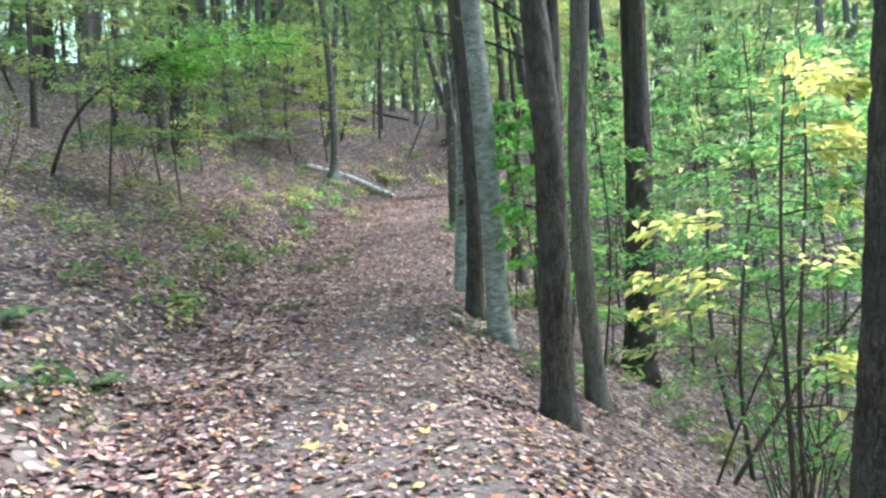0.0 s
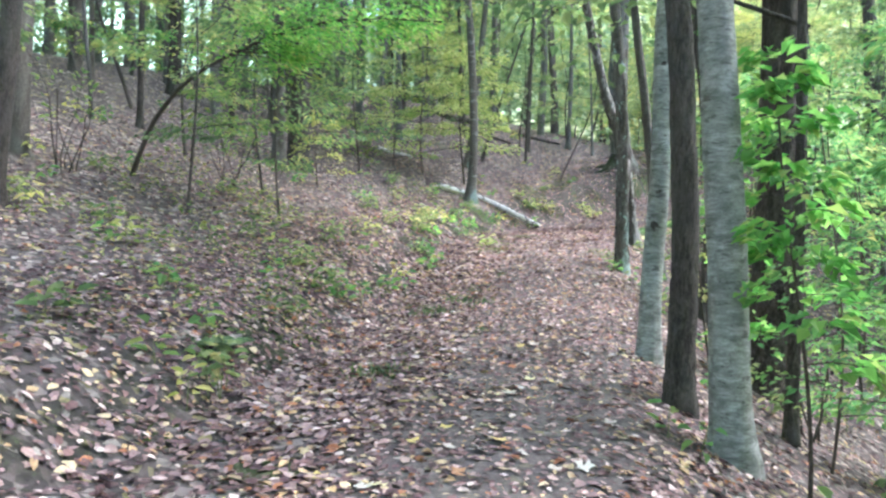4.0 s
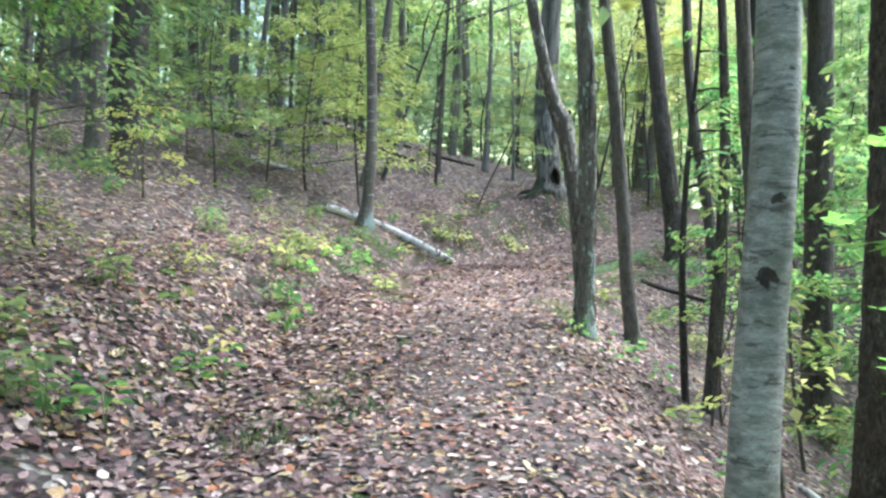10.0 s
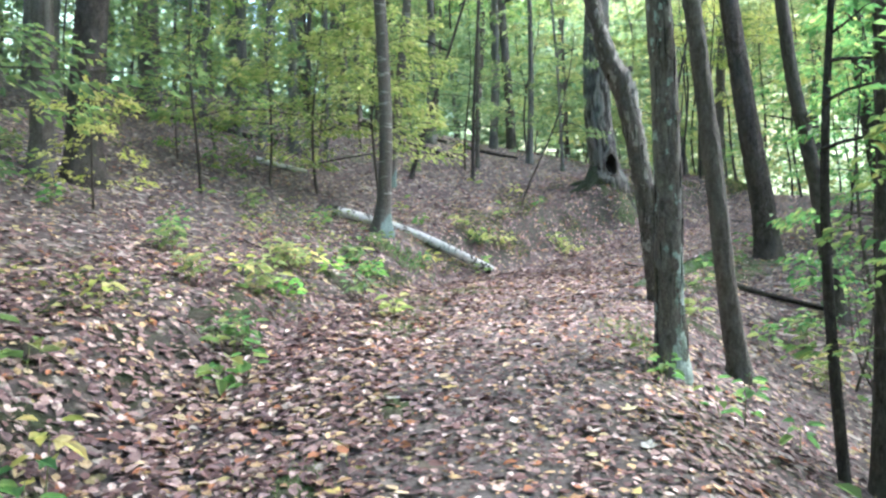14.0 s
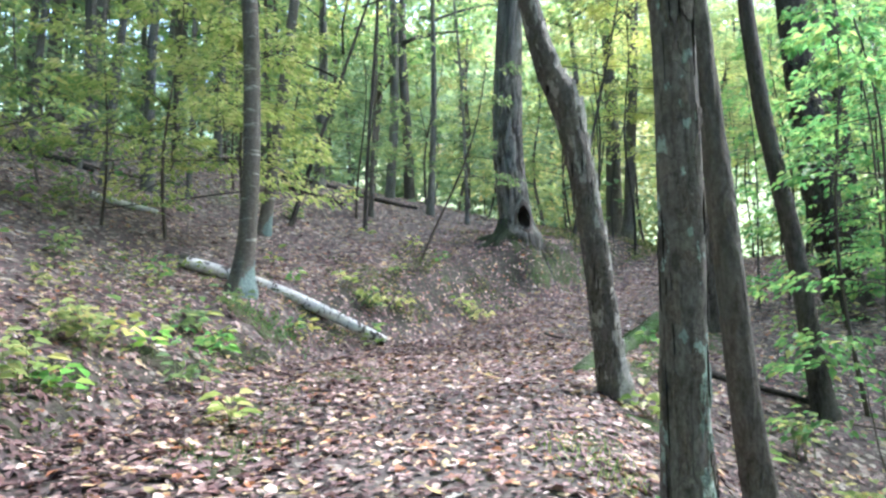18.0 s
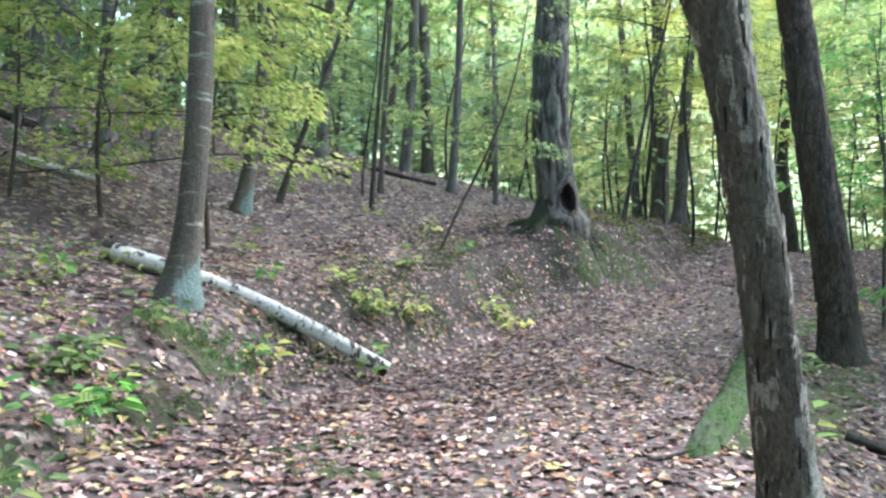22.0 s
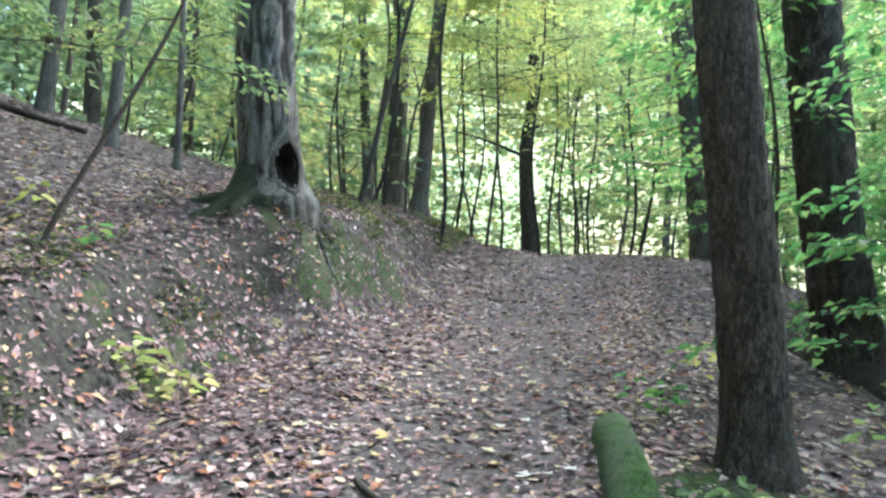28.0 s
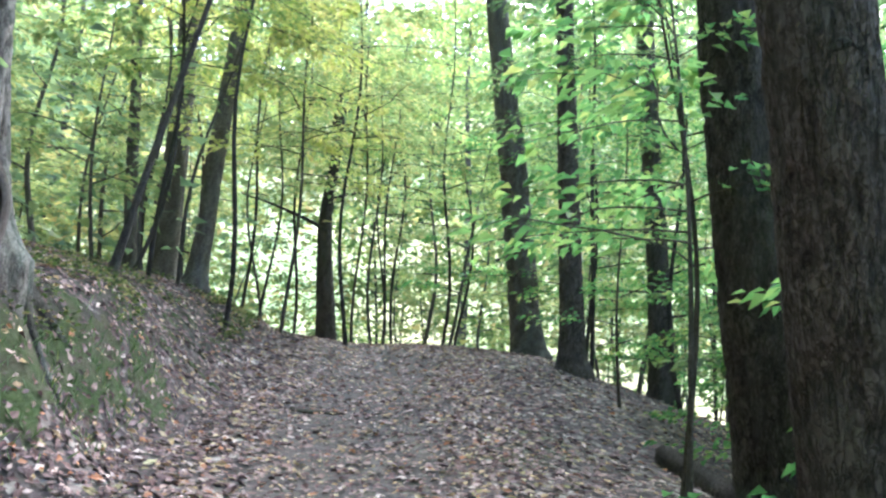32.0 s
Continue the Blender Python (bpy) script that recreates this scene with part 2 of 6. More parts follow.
def ground_material():
    """Trodden soil with crumbled leaf, tinted cell by cell, and moss and grass in patches."""
    m, nt, bsdf = material("forest_floor")
    v = coords(nt, (1, 1, 1))
    vor = node(nt, "ShaderNodeTexVoronoi", Scale=13.0)
    nt.links.new(v, vor.inputs["Vector"])
    sep = nt.nodes.new("ShaderNodeSeparateColor")
    nt.links.new(vor.outputs["Color"], sep.inputs[0])
    bits = ramp(nt, sep.outputs[0], [(0.0, (0.05, 0.038, 0.037)), (0.35, (0.09, 0.068, 0.065)), (0.62, (0.14, 0.108, 0.103)),
                                     (0.75, (0.26, 0.21, 0.195)), (0.88, (0.42, 0.37, 0.33)), (0.95, (0.38, 0.32, 0.14))], "CONSTANT")
    soil = ramp(nt, noise_tex(nt, v, 9.0, 6.0, 0.6), [(0.3, (0.045, 0.035, 0.032)), (0.7, (0.11, 0.09, 0.083))])
    patch = noise_tex(nt, v, 1.1, 4.0)
    col = mix(nt, ramp(nt, patch, [(0.35, (0.35, 0.35, 0.35)), (0.6, (0.95, 0.95, 0.95))]), soil, bits)
    green = noise_tex(nt, v, 0.55, 5.0, 0.6)
    col = mix(nt, ramp(nt, green, [(0.6, (0, 0, 0)), (0.74, (0.7, 0.7, 0.7))]), col, (0.07, 0.095, 0.03))
    tread = nt.nodes.new("ShaderNodeAttribute")
    tread.attribute_name = "tread"
    mud = ramp(nt, noise_tex(nt, v, 21.0, 6.0, 0.7), [(0.3, (0.062, 0.049, 0.046)), (0.5, (0.108, 0.089, 0.084)), (0.7, (0.17, 0.143, 0.134))])
    col = mix(nt, ramp(nt, mix(nt, 1.0, tread.outputs["Color"], ramp(nt, noise_tex(nt, v, 3.0, 5.0, 0.6), [(0.3, (0.4, 0.4, 0.4)), (0.55, (1, 1, 1))]), "MULTIPLY"), [(0.3, (0, 0, 0)), (0.7, (0.85, 0.85, 0.85))]), col, mud)
    # Dark band along the cut bank: humus and moss, with bank shade painted in.
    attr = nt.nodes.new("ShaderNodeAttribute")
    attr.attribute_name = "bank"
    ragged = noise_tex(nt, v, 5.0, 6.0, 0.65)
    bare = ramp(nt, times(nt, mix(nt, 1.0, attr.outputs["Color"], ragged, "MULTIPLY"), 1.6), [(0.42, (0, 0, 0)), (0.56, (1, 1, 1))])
    humus_shade = ramp(nt, noise_tex(nt, v, 17.0, 5.0, 0.65), [(0.35, (0.02, 0.016, 0.013)), (0.55, (0.045, 0.04, 0.028)), (0.7, (0.05, 0.065, 0.022))])
    col = mix(nt, bare, col, humus_shade)
    nt.links.new(col, bsdf.inputs["Base Color"])
    bsdf.inputs["Roughness"].default_value = 0.95
    bump(nt, bsdf, mix(nt, 0.5, vor.outputs["Distance"], noise_tex(nt, v, 30.0, 5.0)), 0.8, 0.03)
    return m


def moss_material(name, a, b, c):
    m, nt, bsdf = material(name)
    v = coords(nt, (1, 1, 1))
    n = noise_tex(nt, v, 14.0, 6.0, 0.65)
    big = noise_tex(nt, v, 3.0, 3.0)
    col = mix(nt, ramp(nt, big, [(0.4, (0, 0, 0)), (0.65, (0.8, 0.8, 0.8))]), ramp(nt, n, [(0.3, a), (0.7, b)]), c)
    nt.links.new(col, bsdf.inputs["Base Color"])
    bsdf.inputs["Roughness"].default_value = 1.0
    bump(nt, bsdf, noise_tex(nt, v, 60.0, 5.0, 0.7), 1.0, 0.02)
    return m


M_GROUND = ground_material()
M_LITTER = litter_material("fallen_leaves_on_path", 1.75)
M_SLOPE_LITTER = litter_material("fallen_leaves_on_slope", 0.98)
M_BIRCH = birch_material()
M_DARK = bark_material("dark_bark", (0.03, 0.025, 0.023), (0.066, 0.056, 0.05), (0.115, 0.1, 0.09), furrow=0.8, cracks=28.0, rel=0.12)
M_GREYBARK = bark_material("grey_brown_bark", (0.06, 0.052, 0.045), (0.11, 0.098, 0.086), (0.175, 0.16, 0.145), furrow=0.45, stretch=0.4, cracks=16.0, rel=0.12)
M_LICHEN = bark_material("lichen_bark", (0.06, 0.053, 0.047), (0.115, 0.105, 0.096), (0.175, 0.163, 0.15), patch=(0.36, 0.46, 0.43), patch_at=(0.6, 0.63), furrow=0.6, stretch=0.5, cracks=7.0, rel=0.15, depth=0.012, foot=((0.42, 0.52, 0.48), 1.7, (1.7, -0.5)))
M_SMOOTH = bark_material("smooth_grey_bark", (0.062, 0.053, 0.045), (0.108, 0.096, 0.083), (0.165, 0.15, 0.133), stretch=2.2, grain=12.0, patch=(0.4, 0.39, 0.36), patch_at=(0.585, 0.66), patch_scale=2.6, patch_flat=5.0, depth=0.012, furrow=0.3, cracks=9.0, rel=0, cool=0.1, foot=((0.2, 0.28, 0.265), 0.6, (1.6, 0.1)))
# Paler than the grey-brown bark; haze on far trunks is put into the colour.
M_HAZE_BARK = bark_material("hazy_far_bark", (0.075, 0.07, 0.066), (0.13, 0.125, 0.118), (0.2, 0.195, 0.185), furrow=0.4, stretch=0.4, cracks=16.0, rel=0.12)
M_OAK = bark_material("old_furrowed_bark", (0.045, 0.039, 0.034), (0.11, 0.1, 0.09), (0.21, 0.197, 0.18), stretch=0.11, grain=22.0, depth=0.03, furrow=0.95, cracks=20.0, cool=0.4, foot=((0.06, 0.075, 0.035), 0.4, (-1.1, 0.15)))
M_PINE = bark_material("plated_bark", (0.03, 0.023, 0.02), (0.075, 0.06, 0.052), (0.145, 0.122, 0.106), stretch=0.3, grain=20.0, depth=0.035, furrow=0.9, cracks=30.0, rel=0.1)
M_TWIG = bark_material("twig_bark", (0.03, 0.024, 0.02), (0.065, 0.052, 0.042), (0.11, 0.09, 0.075), grain=40.0, depth=0.004, furrow=0, rel=0)
M_MOSS = moss_material("moss", (0.03, 0.05, 0.014), (0.075, 0.115, 0.03), (0.1, 0.085, 0.06))
M_MOSSLOG = moss_material("mossy_log_top", (0.035, 0.075, 0.014), (0.085, 0.165, 0.032), (0.1, 0.115, 0.08))
M_CLOD = moss_material("mossy_clod", (0.018, 0.022, 0.01), (0.05, 0.062, 0.022), (0.045, 0.034, 0.027))
M_WHITELOG = bark_material("white_birch_log", (0.4, 0.385, 0.37), (0.66, 0.65, 0.63), (0.82, 0.81, 0.79), stretch=1.0, grain=9.0, patch=(0.06, 0.05, 0.045), patch_at=(0.575, 0.6), patch_scale=8.0, furrow=0, rel=0, cool=0.0)
# Near-black brown, so the hollow's inner shade lies in its colour.
M_HOLLOW, _nt, _b = material("shaded_hollow")
_b.inputs["Base Color"].default_value = (0.022, 0.016, 0.012, 1)
_b.inputs["Roughness"].default_value = 1.0
M_ROT = bark_material("bare_wood", (0.04, 0.03, 0.026), (0.085, 0.066, 0.057), (0.15, 0.12, 0.105), stretch=0.1, grain=34.0, furrow=0, rel=0)
M_LEAF_GREEN = leaf_material("green_leaves", [(0.0, (0.115, 0.175, 0.1)), (0.5, (0.175, 0.245, 0.13)), (0.85, (0.24, 0.3, 0.145)), (1.0, (0.36, 0.37, 0.18))], 0.64)
M_LEAF_BRIGHT = leaf_material("bright_green_leaves", [(0.0, (0.1, 0.225, 0.1)), (0.55, (0.18, 0.335, 0.13)), (0.88, (0.29, 0.4, 0.155)), (1.0, (0.44, 0.44, 0.18))], 0.68)
# Lit copy of the bright green: sunlight through leaves raised in the colour.
M_LEAF_LIT = leaf_material("lit_green_leaves", [(0.0, (0.14, 0.33, 0.09)), (0.5, (0.22, 0.44, 0.12)), (0.85, (0.33, 0.5, 0.15)), (1.0, (0.46, 0.5, 0.18))], 0.74)
M_LEAF_TURN = leaf_material("turning_leaves", [(0.0, (0.15, 0.245, 0.11)), (0.5, (0.245, 0.335, 0.14)), (0.85, (0.36, 0.4, 0.165)), (1.0, (0.5, 0.44, 0.19))], 0.66)
M_LEAF_GOLD = leaf_material("golden_green_leaves", [(0.0, (0.2, 0.27, 0.14)), (0.5, (0.29, 0.35, 0.175)), (0.85, (0.4, 0.4, 0.2)), (1.0, (0.54, 0.45, 0.23))], 0.66)
M_LEAF_YELLOW = leaf_material("yellow_leaves", [(0.0, (0.38, 0.44, 0.14)), (0.5, (0.58, 0.55, 0.2)), (1.0, (0.64, 0.54, 0.28))], 0.6)
M_LEAF_PALE = leaf_material("pale_yellow_green_leaves", [(0.0, (0.24, 0.32, 0.12)), (0.45, (0.4, 0.46, 0.18)), (0.8, (0.54, 0.54, 0.24)), (1.0, (0.6, 0.54, 0.3))], 0.55)
M_LEAF_AMBER = leaf_material("amber_leaves", [(0.0, (0.3, 0.34, 0.14)), (0.4, (0.46, 0.43, 0.19)), (0.75, (0.56, 0.44, 0.2)), (1.0, (0.6, 0.4, 0.22))], 0.62)
# Paler, bluer green: the haze of distance is put into the leaf colour.
M_LEAF_FAR = leaf_material("far_green_leaves", [(0.0, (0.16, 0.23, 0.16)), (0.6, (0.23, 0.305, 0.195)), (1.0, (0.34, 0.38, 0.21))], 0.64)
M_HERB = leaf_material("low_herbs", [(0.0, (0.04, 0.06, 0.025)), (0.35, (0.08, 0.11, 0.045)), (0.6, (0.15, 0.2, 0.07)), (0.78, (0.26, 0.28, 0.11)), (0.9, (0.3, 0.2, 0.13)), (1.0, (0.48, 0.43, 0.2))], 0.45)


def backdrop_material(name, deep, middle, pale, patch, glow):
    """Backdrop for the far wood: mottled greens and yellows, with haze and daylight painted in as glow."""
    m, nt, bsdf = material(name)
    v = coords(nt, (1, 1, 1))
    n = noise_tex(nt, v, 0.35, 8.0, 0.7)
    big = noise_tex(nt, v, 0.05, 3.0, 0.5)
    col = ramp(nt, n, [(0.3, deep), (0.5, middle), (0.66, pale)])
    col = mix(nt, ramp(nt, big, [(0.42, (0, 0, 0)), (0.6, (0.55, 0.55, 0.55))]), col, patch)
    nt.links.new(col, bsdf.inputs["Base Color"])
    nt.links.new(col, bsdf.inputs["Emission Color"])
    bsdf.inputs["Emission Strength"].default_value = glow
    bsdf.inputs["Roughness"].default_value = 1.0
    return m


# A sunlit and a shaded copy; the emission imitates daylight behind the trees.
M_BACKDROP_OPEN = backdrop_material("glowing_sunny_backdrop", (0.2, 0.28, 0.15), (0.36, 0.43, 0.23), (0.6, 0.56, 0.34), (0.62, 0.47, 0.28), 0.4)
M_BACKDROP_WOOD = backdrop_material("glowing_shady_backdrop", (0.12, 0.18, 0.14), (0.22, 0.3, 0.22), (0.38, 0.46, 0.33), (0.26, 0.34, 0.25), 0.26)

# The footpath: x, y, z of its middle, half width to the left, rise of the cut bank, slope above it, half width to the right, slope below it
STATIONS = np.array([
    (0.6, -30.0, -1.2, 1.2, 0.4, 0.20, 1.2, -0.35),
    (0.3, -8.0, -0.25, 1.2, 0.4, 0.20, 1.2, -0.38),
    (0.0, 0.0, 0.03, 1.3, 0.42, 0.20, 1.0, -0.45),
    (-0.6, 4.5, -0.02, 1.5, 0.4, 0.24, 0.9, -0.50),
    (-1.2, 8.0, 0.1, 1.8, 0.34, 0.26, 0.85, -0.55),
    (-1.2, 12.0, 0.38, 2.0, 0.32, 0.27, 0.85, -0.60),
    (-1.4, 15.5, 0.82, 2.0, 0.32, 0.27, 0.85, -0.55),
    (-1.6, 18.5, 1.38, 2.05, 0.32, 0.28, 0.85, -0.52),
    (-1.5, 21.5, 1.84, 2.15, 0.34, 0.31, 0.85, -0.50),
    (-0.8, 24.7, 2.2, 2.3, 0.5, 0.41, 1.1, -0.40),
    (-0.1, 26.5, 2.38, 2.25, 0.75, 0.36, 1.3, -0.18),
    (0.7, 28.2, 2.62, 2.25, 0.72, 0.36, 1.3, -0.10),
    (2.9, 32.0, 3.4, 1.85, 1.3, 0.27, 1.7, -0.09),
    (5.2, 35.4, 4.38, 1.5, 0.72, 0.24, 2.8, -0.35),
    (7.0, 38.5, 5.12, 1.7, 0.45, 0.18, 3.2, -0.35),
    (8.8, 43.0, 5.42, 2.0, 0.6, 0.10, 3.0, -0.25),
    (11.5, 52.0, 3.8, 2.0, 0.3, 0.10, 2.0, -0.12),
    (18.0, 75.0, 1.5, 2.0, 0.3, 0.08, 2.0, -0.08),
])


def dense_stations(step=0.5):
    """The footpath's stations, joined by a smooth curve."""
    seg = np.hypot(*np.diff(STATIONS[:, :2], axis=0).T)
    s = np.r_[0, np.cumsum(seg)]
    at = np.arange(0, s[-1], step)
    rows = np.stack([np.interp(at, s, c) for c in STATIONS.T], 1)
    for _ in range(6):
        rows[1:-1] = 0.25 * rows[:-2] + 0.5 * rows[1:-1] + 0.25 * rows[2:]
    way = np.gradient(rows[:, :2], axis=0)
    return rows, way / np.linalg.norm(way, axis=1)[:, None]


TRACK, TRACK_WAY = dense_stations()


def smooth_step(v):
    v = np.clip(v, 0, 1)
    return v * v * (3 - 2 * v)


def lumps(x, y):
    """Gentle unevenness of the forest floor, in metres."""
    a = np.sin(1.3 * x + 0.7 * y) * np.sin(0.9 * y - 0.5 * x + 1.0) * 0.035
    b = np.sin(3.1 * x - 1.7 * y + 2.0) * np.sin(2.3 * y + 1.9 * x) * 0.018
    c = np.sin(6.3 * x + 2.9 * y) * np.sin(5.1 * y - 3.7 * x + 0.5) * 0.008
    return a + b + c


def path_frame(x, y):
    """For places: distance to the right of the footpath's middle, and the station's row, blended."""
    x, y = np.atleast_1d(np.asarray(x, float)), np.atleast_1d(np.asarray(y, float))
    side, rows = np.empty(len(x)), np.empty((len(x), STATIONS.shape[1]))
    for k in range(0, len(x), 4000):
        px, py = x[k : k + 4000, None] - TRACK[:, 0], y[k : k + 4000, None] - TRACK[:, 1]
        far = np.hypot(px, py)
        near = far.min(1, keepdims=True)
        w = np.exp(-(far - near) / (0.15 + 0.06 * near))
        w /= w.sum(1, keepdims=True)
        lat = px * TRACK_WAY[:, 1] - py * TRACK_WAY[:, 0]
        side[k : k + 4000] = (w * lat).sum(1)
        rows[k : k + 4000] = w @ TRACK
    return side, rows


def height(x, y, rough=True):
    """The ground's height at places."""
    side, r = path_frame(x, y)
    ease = smooth_step((r[:, 1] - 29.5) / 4.0)
    left, right = -side - r[:, 3] + 0.45 * ease, side - r[:, 6]
    scarp = 1.5 - 0.5 * smooth_step((r[:, 1] - 25.5) / 1.5) + 1.4 * smooth_step((r[:, 1] - 32.0) / 3.0)
    up = r[:, 4] * smooth_step(left / scarp) + r[:, 5] * np.clip(left - 0.5, 0, None)
    up = np.where(up > 5, 5 + 4 * np.tanh((up - 5) / 8), up)
    rim = 0.5 * (right + np.sqrt(right * right + 0.15))
    down = r[:, 7] * rim * (1 - 0.5 * smooth_step(right / 25))
    down = np.where(down < -6, -6 - 3 * np.tanh((-down - 6) / 8), down)
    tilt = 0.09 * smooth_step((r[:, 1] - 26.0) / 3.0) * np.clip(-side - 0.2, 0, r[:, 3])
    z = r[:, 2] + tilt + 0.085 * np.clip(-side - 6.0, 0, 14) + np.where(left > 0, up, 0) + np.where(side > 0, down, 0) - 0.04 * np.exp(-side * side)
    if rough:
        x, y = np.atleast_1d(x), np.atleast_1d(y)
        z = z + lumps(x, y) * (0.35 + 0.65 * smooth_step((np.abs(side) - 0.6) / 1.2))
        steep = np.exp(-(((-side - r[:, 3] - 0.6) / 0.8) ** 2))
        z = z + steep * 0.05 * (np.sin(7.1 * x + 2.3 * y + 1.0) * np.sin(5.7 * y - 2.9 * x) + 0.8 * np.sin(9.7 * x - 4.1 * y) * np.sin(8.3 * y + 3.7 * x + 2.0))
        z = z + 0.18 * np.exp(-((x + 0.05) ** 2 + (y - 32.3) ** 2) / (2 * 0.6**2)) + 0.45 * np.exp(-((x - 0.22) ** 2 + (y - 31.98) ** 2) / (2 * 0.36**2)) + 0.16 * np.exp(-((x + 4.35) ** 2 + (y - 25.2) ** 2) / (2 * 0.4**2))
    return z


# ---- mesh helpers ----
rng = np.random.default_rng(7)


def fast_mesh(name, verts, faces, mat, smooth=False):
    """A mesh of alike faces (all with the same number of corners)."""
    verts, faces = np.asarray(verts, np.float32), np.asarray(faces, np.int32)
    me = bpy.data.meshes.new(name)
    n, k = faces.shape
    me.vertices.add(len(verts))
    me.vertices.foreach_set("co", verts.ravel())
    me.loops.add(n * k)
    me.loops.foreach_set("vertex_index", faces.ravel())
    me.polygons.add(n)
    me.polygons.foreach_set("loop_start", np.arange(0, n * k, k, dtype=np.int32))
    me.polygons.foreach_set("use_smooth", np.full(n, smooth))
    me.materials.append(mat)
    me.update(calc_edges=True)
    return me


def part(name, mesh, parent=None, label=""):
    """Links a mesh as one object, under its thing where there is one."""
    ob = new(name, mesh)
    if parent is not None:
        ob.parent = parent
    if label:
        ob["label"] = label
    return ob


def thing(name, x, y, z, label, category, group="", turn=0.0):
    ob = new(name)
    ob.matrix_basis = pose(x, y, z, 0, 0, turn)
    ob.empty_display_size = 0.2
    return tagged(ob, label, category, group)


def tube(points, radii, seg=10, wob=0.0, lobes=0, lobe=0.0, lobe_fall=0.35, cap=True, groove=0.0, r=None):
    """A tapering, slightly uneven tube along points. lobes: root flares near its foot. groove: depth of bark furrows."""
    r = r or rng
    p, radii = np.asarray(points, float), np.asarray(radii, float)
    n = len(p)
    way = np.gradient(p, axis=0)
    way /= np.linalg.norm(way, axis=1)[:, None] + 1e-9
    ref = np.array([1.0, 0.13, 0.07]) if abs(way[0, 2]) > 0.6 else np.array([0.05, 0.1, 1.0])
    u = np.cross(way, ref)
    u /= np.linalg.norm(u, axis=1)[:, None]
    v = np.cross(way, u)
    ang = np.linspace(0, 2 * np.pi, seg, endpoint=False)
    along = np.r_[0, np.cumsum(np.linalg.norm(np.diff(p, axis=0), axis=1))][:, None]
    ph = r.uniform(0, 6.28, 6)
    rad = radii[:, None] * (1 + wob * (np.sin(2 * ang + ph[0] + 0.9 * along) + 0.7 * np.sin(3 * ang + ph[1] - 1.7 * along) + 0.6 * np.sin(ang + ph[2] + 3.1 * along)))
    if lobes:
        rad = rad * (1 + lobe * np.exp(-along / lobe_fall) * (0.55 + np.cos(lobes * ang + ph[3]) + 0.4 * np.cos((lobes + 2) * ang + ph[4])))
    if groove:
        rad = rad + groove * r.normal(0, 1, (1, seg)) * np.cos(along * 1.3 + ph[5]) + groove * 0.6 * r.normal(0, 1, (n, seg))
    verts = p[:, None] + rad[..., None] * (np.cos(ang)[None, :, None] * u[:, None] + np.sin(ang)[None, :, None] * v[:, None])
    verts = verts.reshape(-1, 3)
    i, j = np.meshgrid(np.arange(n - 1), np.arange(seg), indexing="ij")
    a, b = i * seg + j, i * seg + (j + 1) % seg
    faces = np.stack([a, b, b + seg, a + seg], -1).reshape(-1, 4)
    if cap:
        verts = np.r_[verts, p[:1], p[-1:]]
        f, l = len(verts) - 2, len(verts) - 1
        js = np.arange(seg)
        k = (n - 1) * seg
        faces = np.r_[faces, np.stack([np.full(seg, f), (js + 1) % seg, js, np.full(seg, f)], 1)[:, [0, 1, 2, 2]] * 1]
        faces = np.r_[faces, np.stack([np.full(seg, l), k + js, k + (js + 1) % seg, k + (js + 1) % seg], 1)]
    return verts, faces


def fix_quads(faces):
    """Quads with a doubled corner become triangles in a second list."""
    tri = faces[:, 2] == faces[:, 3]
    return faces[~tri], faces[tri][:, :3]


def tube_mesh(name, mat, *args, **kw):
    verts, faces = tube(*args, **kw)
    quads, tris = fix_quads(faces)
    me = bpy.data.meshes.new(name)
    me.from_pydata(verts.tolist(), [], quads.tolist() + tris.tolist())
    me.polygons.foreach_set("use_smooth", np.full(len(me.polygons), True))
    me.materials.append(mat)
    return me


def unit(v):
    return v / (np.linalg.norm(v, axis=-1, keepdims=True) + 1e-9)


def leaf_arrays(base, axis, up, length, width, fold=0.25, droop=0.15, fine=True, plain=False):
    """Corners and faces of many leaves, each creased along its midrib."""
    n = len(base)
    axis = unit(axis)
    side = unit(np.cross(axis, up))
    nor = np.cross(side, axis)
    length, width = np.asarray(length)[:, None], np.asarray(width)[:, None]
    f, d = fold * width, droop * length
    if plain:
        corners = [base - 0.5 * width * side, base + 0.5 * width * side, base + length * axis - d * nor]
        idx = np.array([[0, 1, 2]])
    elif fine:
        corners = [base, base + 0.3 * length * axis - 0.5 * width * side + f * nor, base + 0.68 * length * axis - 0.4 * width * side + (f - 0.4 * d) * nor,
                   base + length * axis - d * nor, base + 0.68 * length * axis + 0.4 * width * side + (f - 0.4 * d) * nor, base + 0.3 * length * axis + 0.5 * width * side + f * nor]
        idx = np.array([[0, 1, 2, 3], [0, 3, 4, 5]])
    else:
        corners = [base, base + 0.45 * length * axis - 0.5 * width * side + f * nor, base + length * axis - d * nor, base + 0.45 * length * axis + 0.5 * width * side + f * nor]
        idx = np.array([[0, 1, 2], [0, 2, 3]])
    k = len(corners)
    verts = np.stack(corners, 1).reshape(-1, 3)
    faces = (np.arange(n)[:, None, None] * k + idx[None]).reshape(-1, idx.shape[1])
    return verts, faces


def join(arrays):
    """One set of corners and faces from several."""
    verts, faces, at = [], [], 0
    for v, f in arrays:
        verts.append(v)
        faces.append(f + at)
        at += len(v)
    return np.concatenate(verts), np.concatenate(faces)


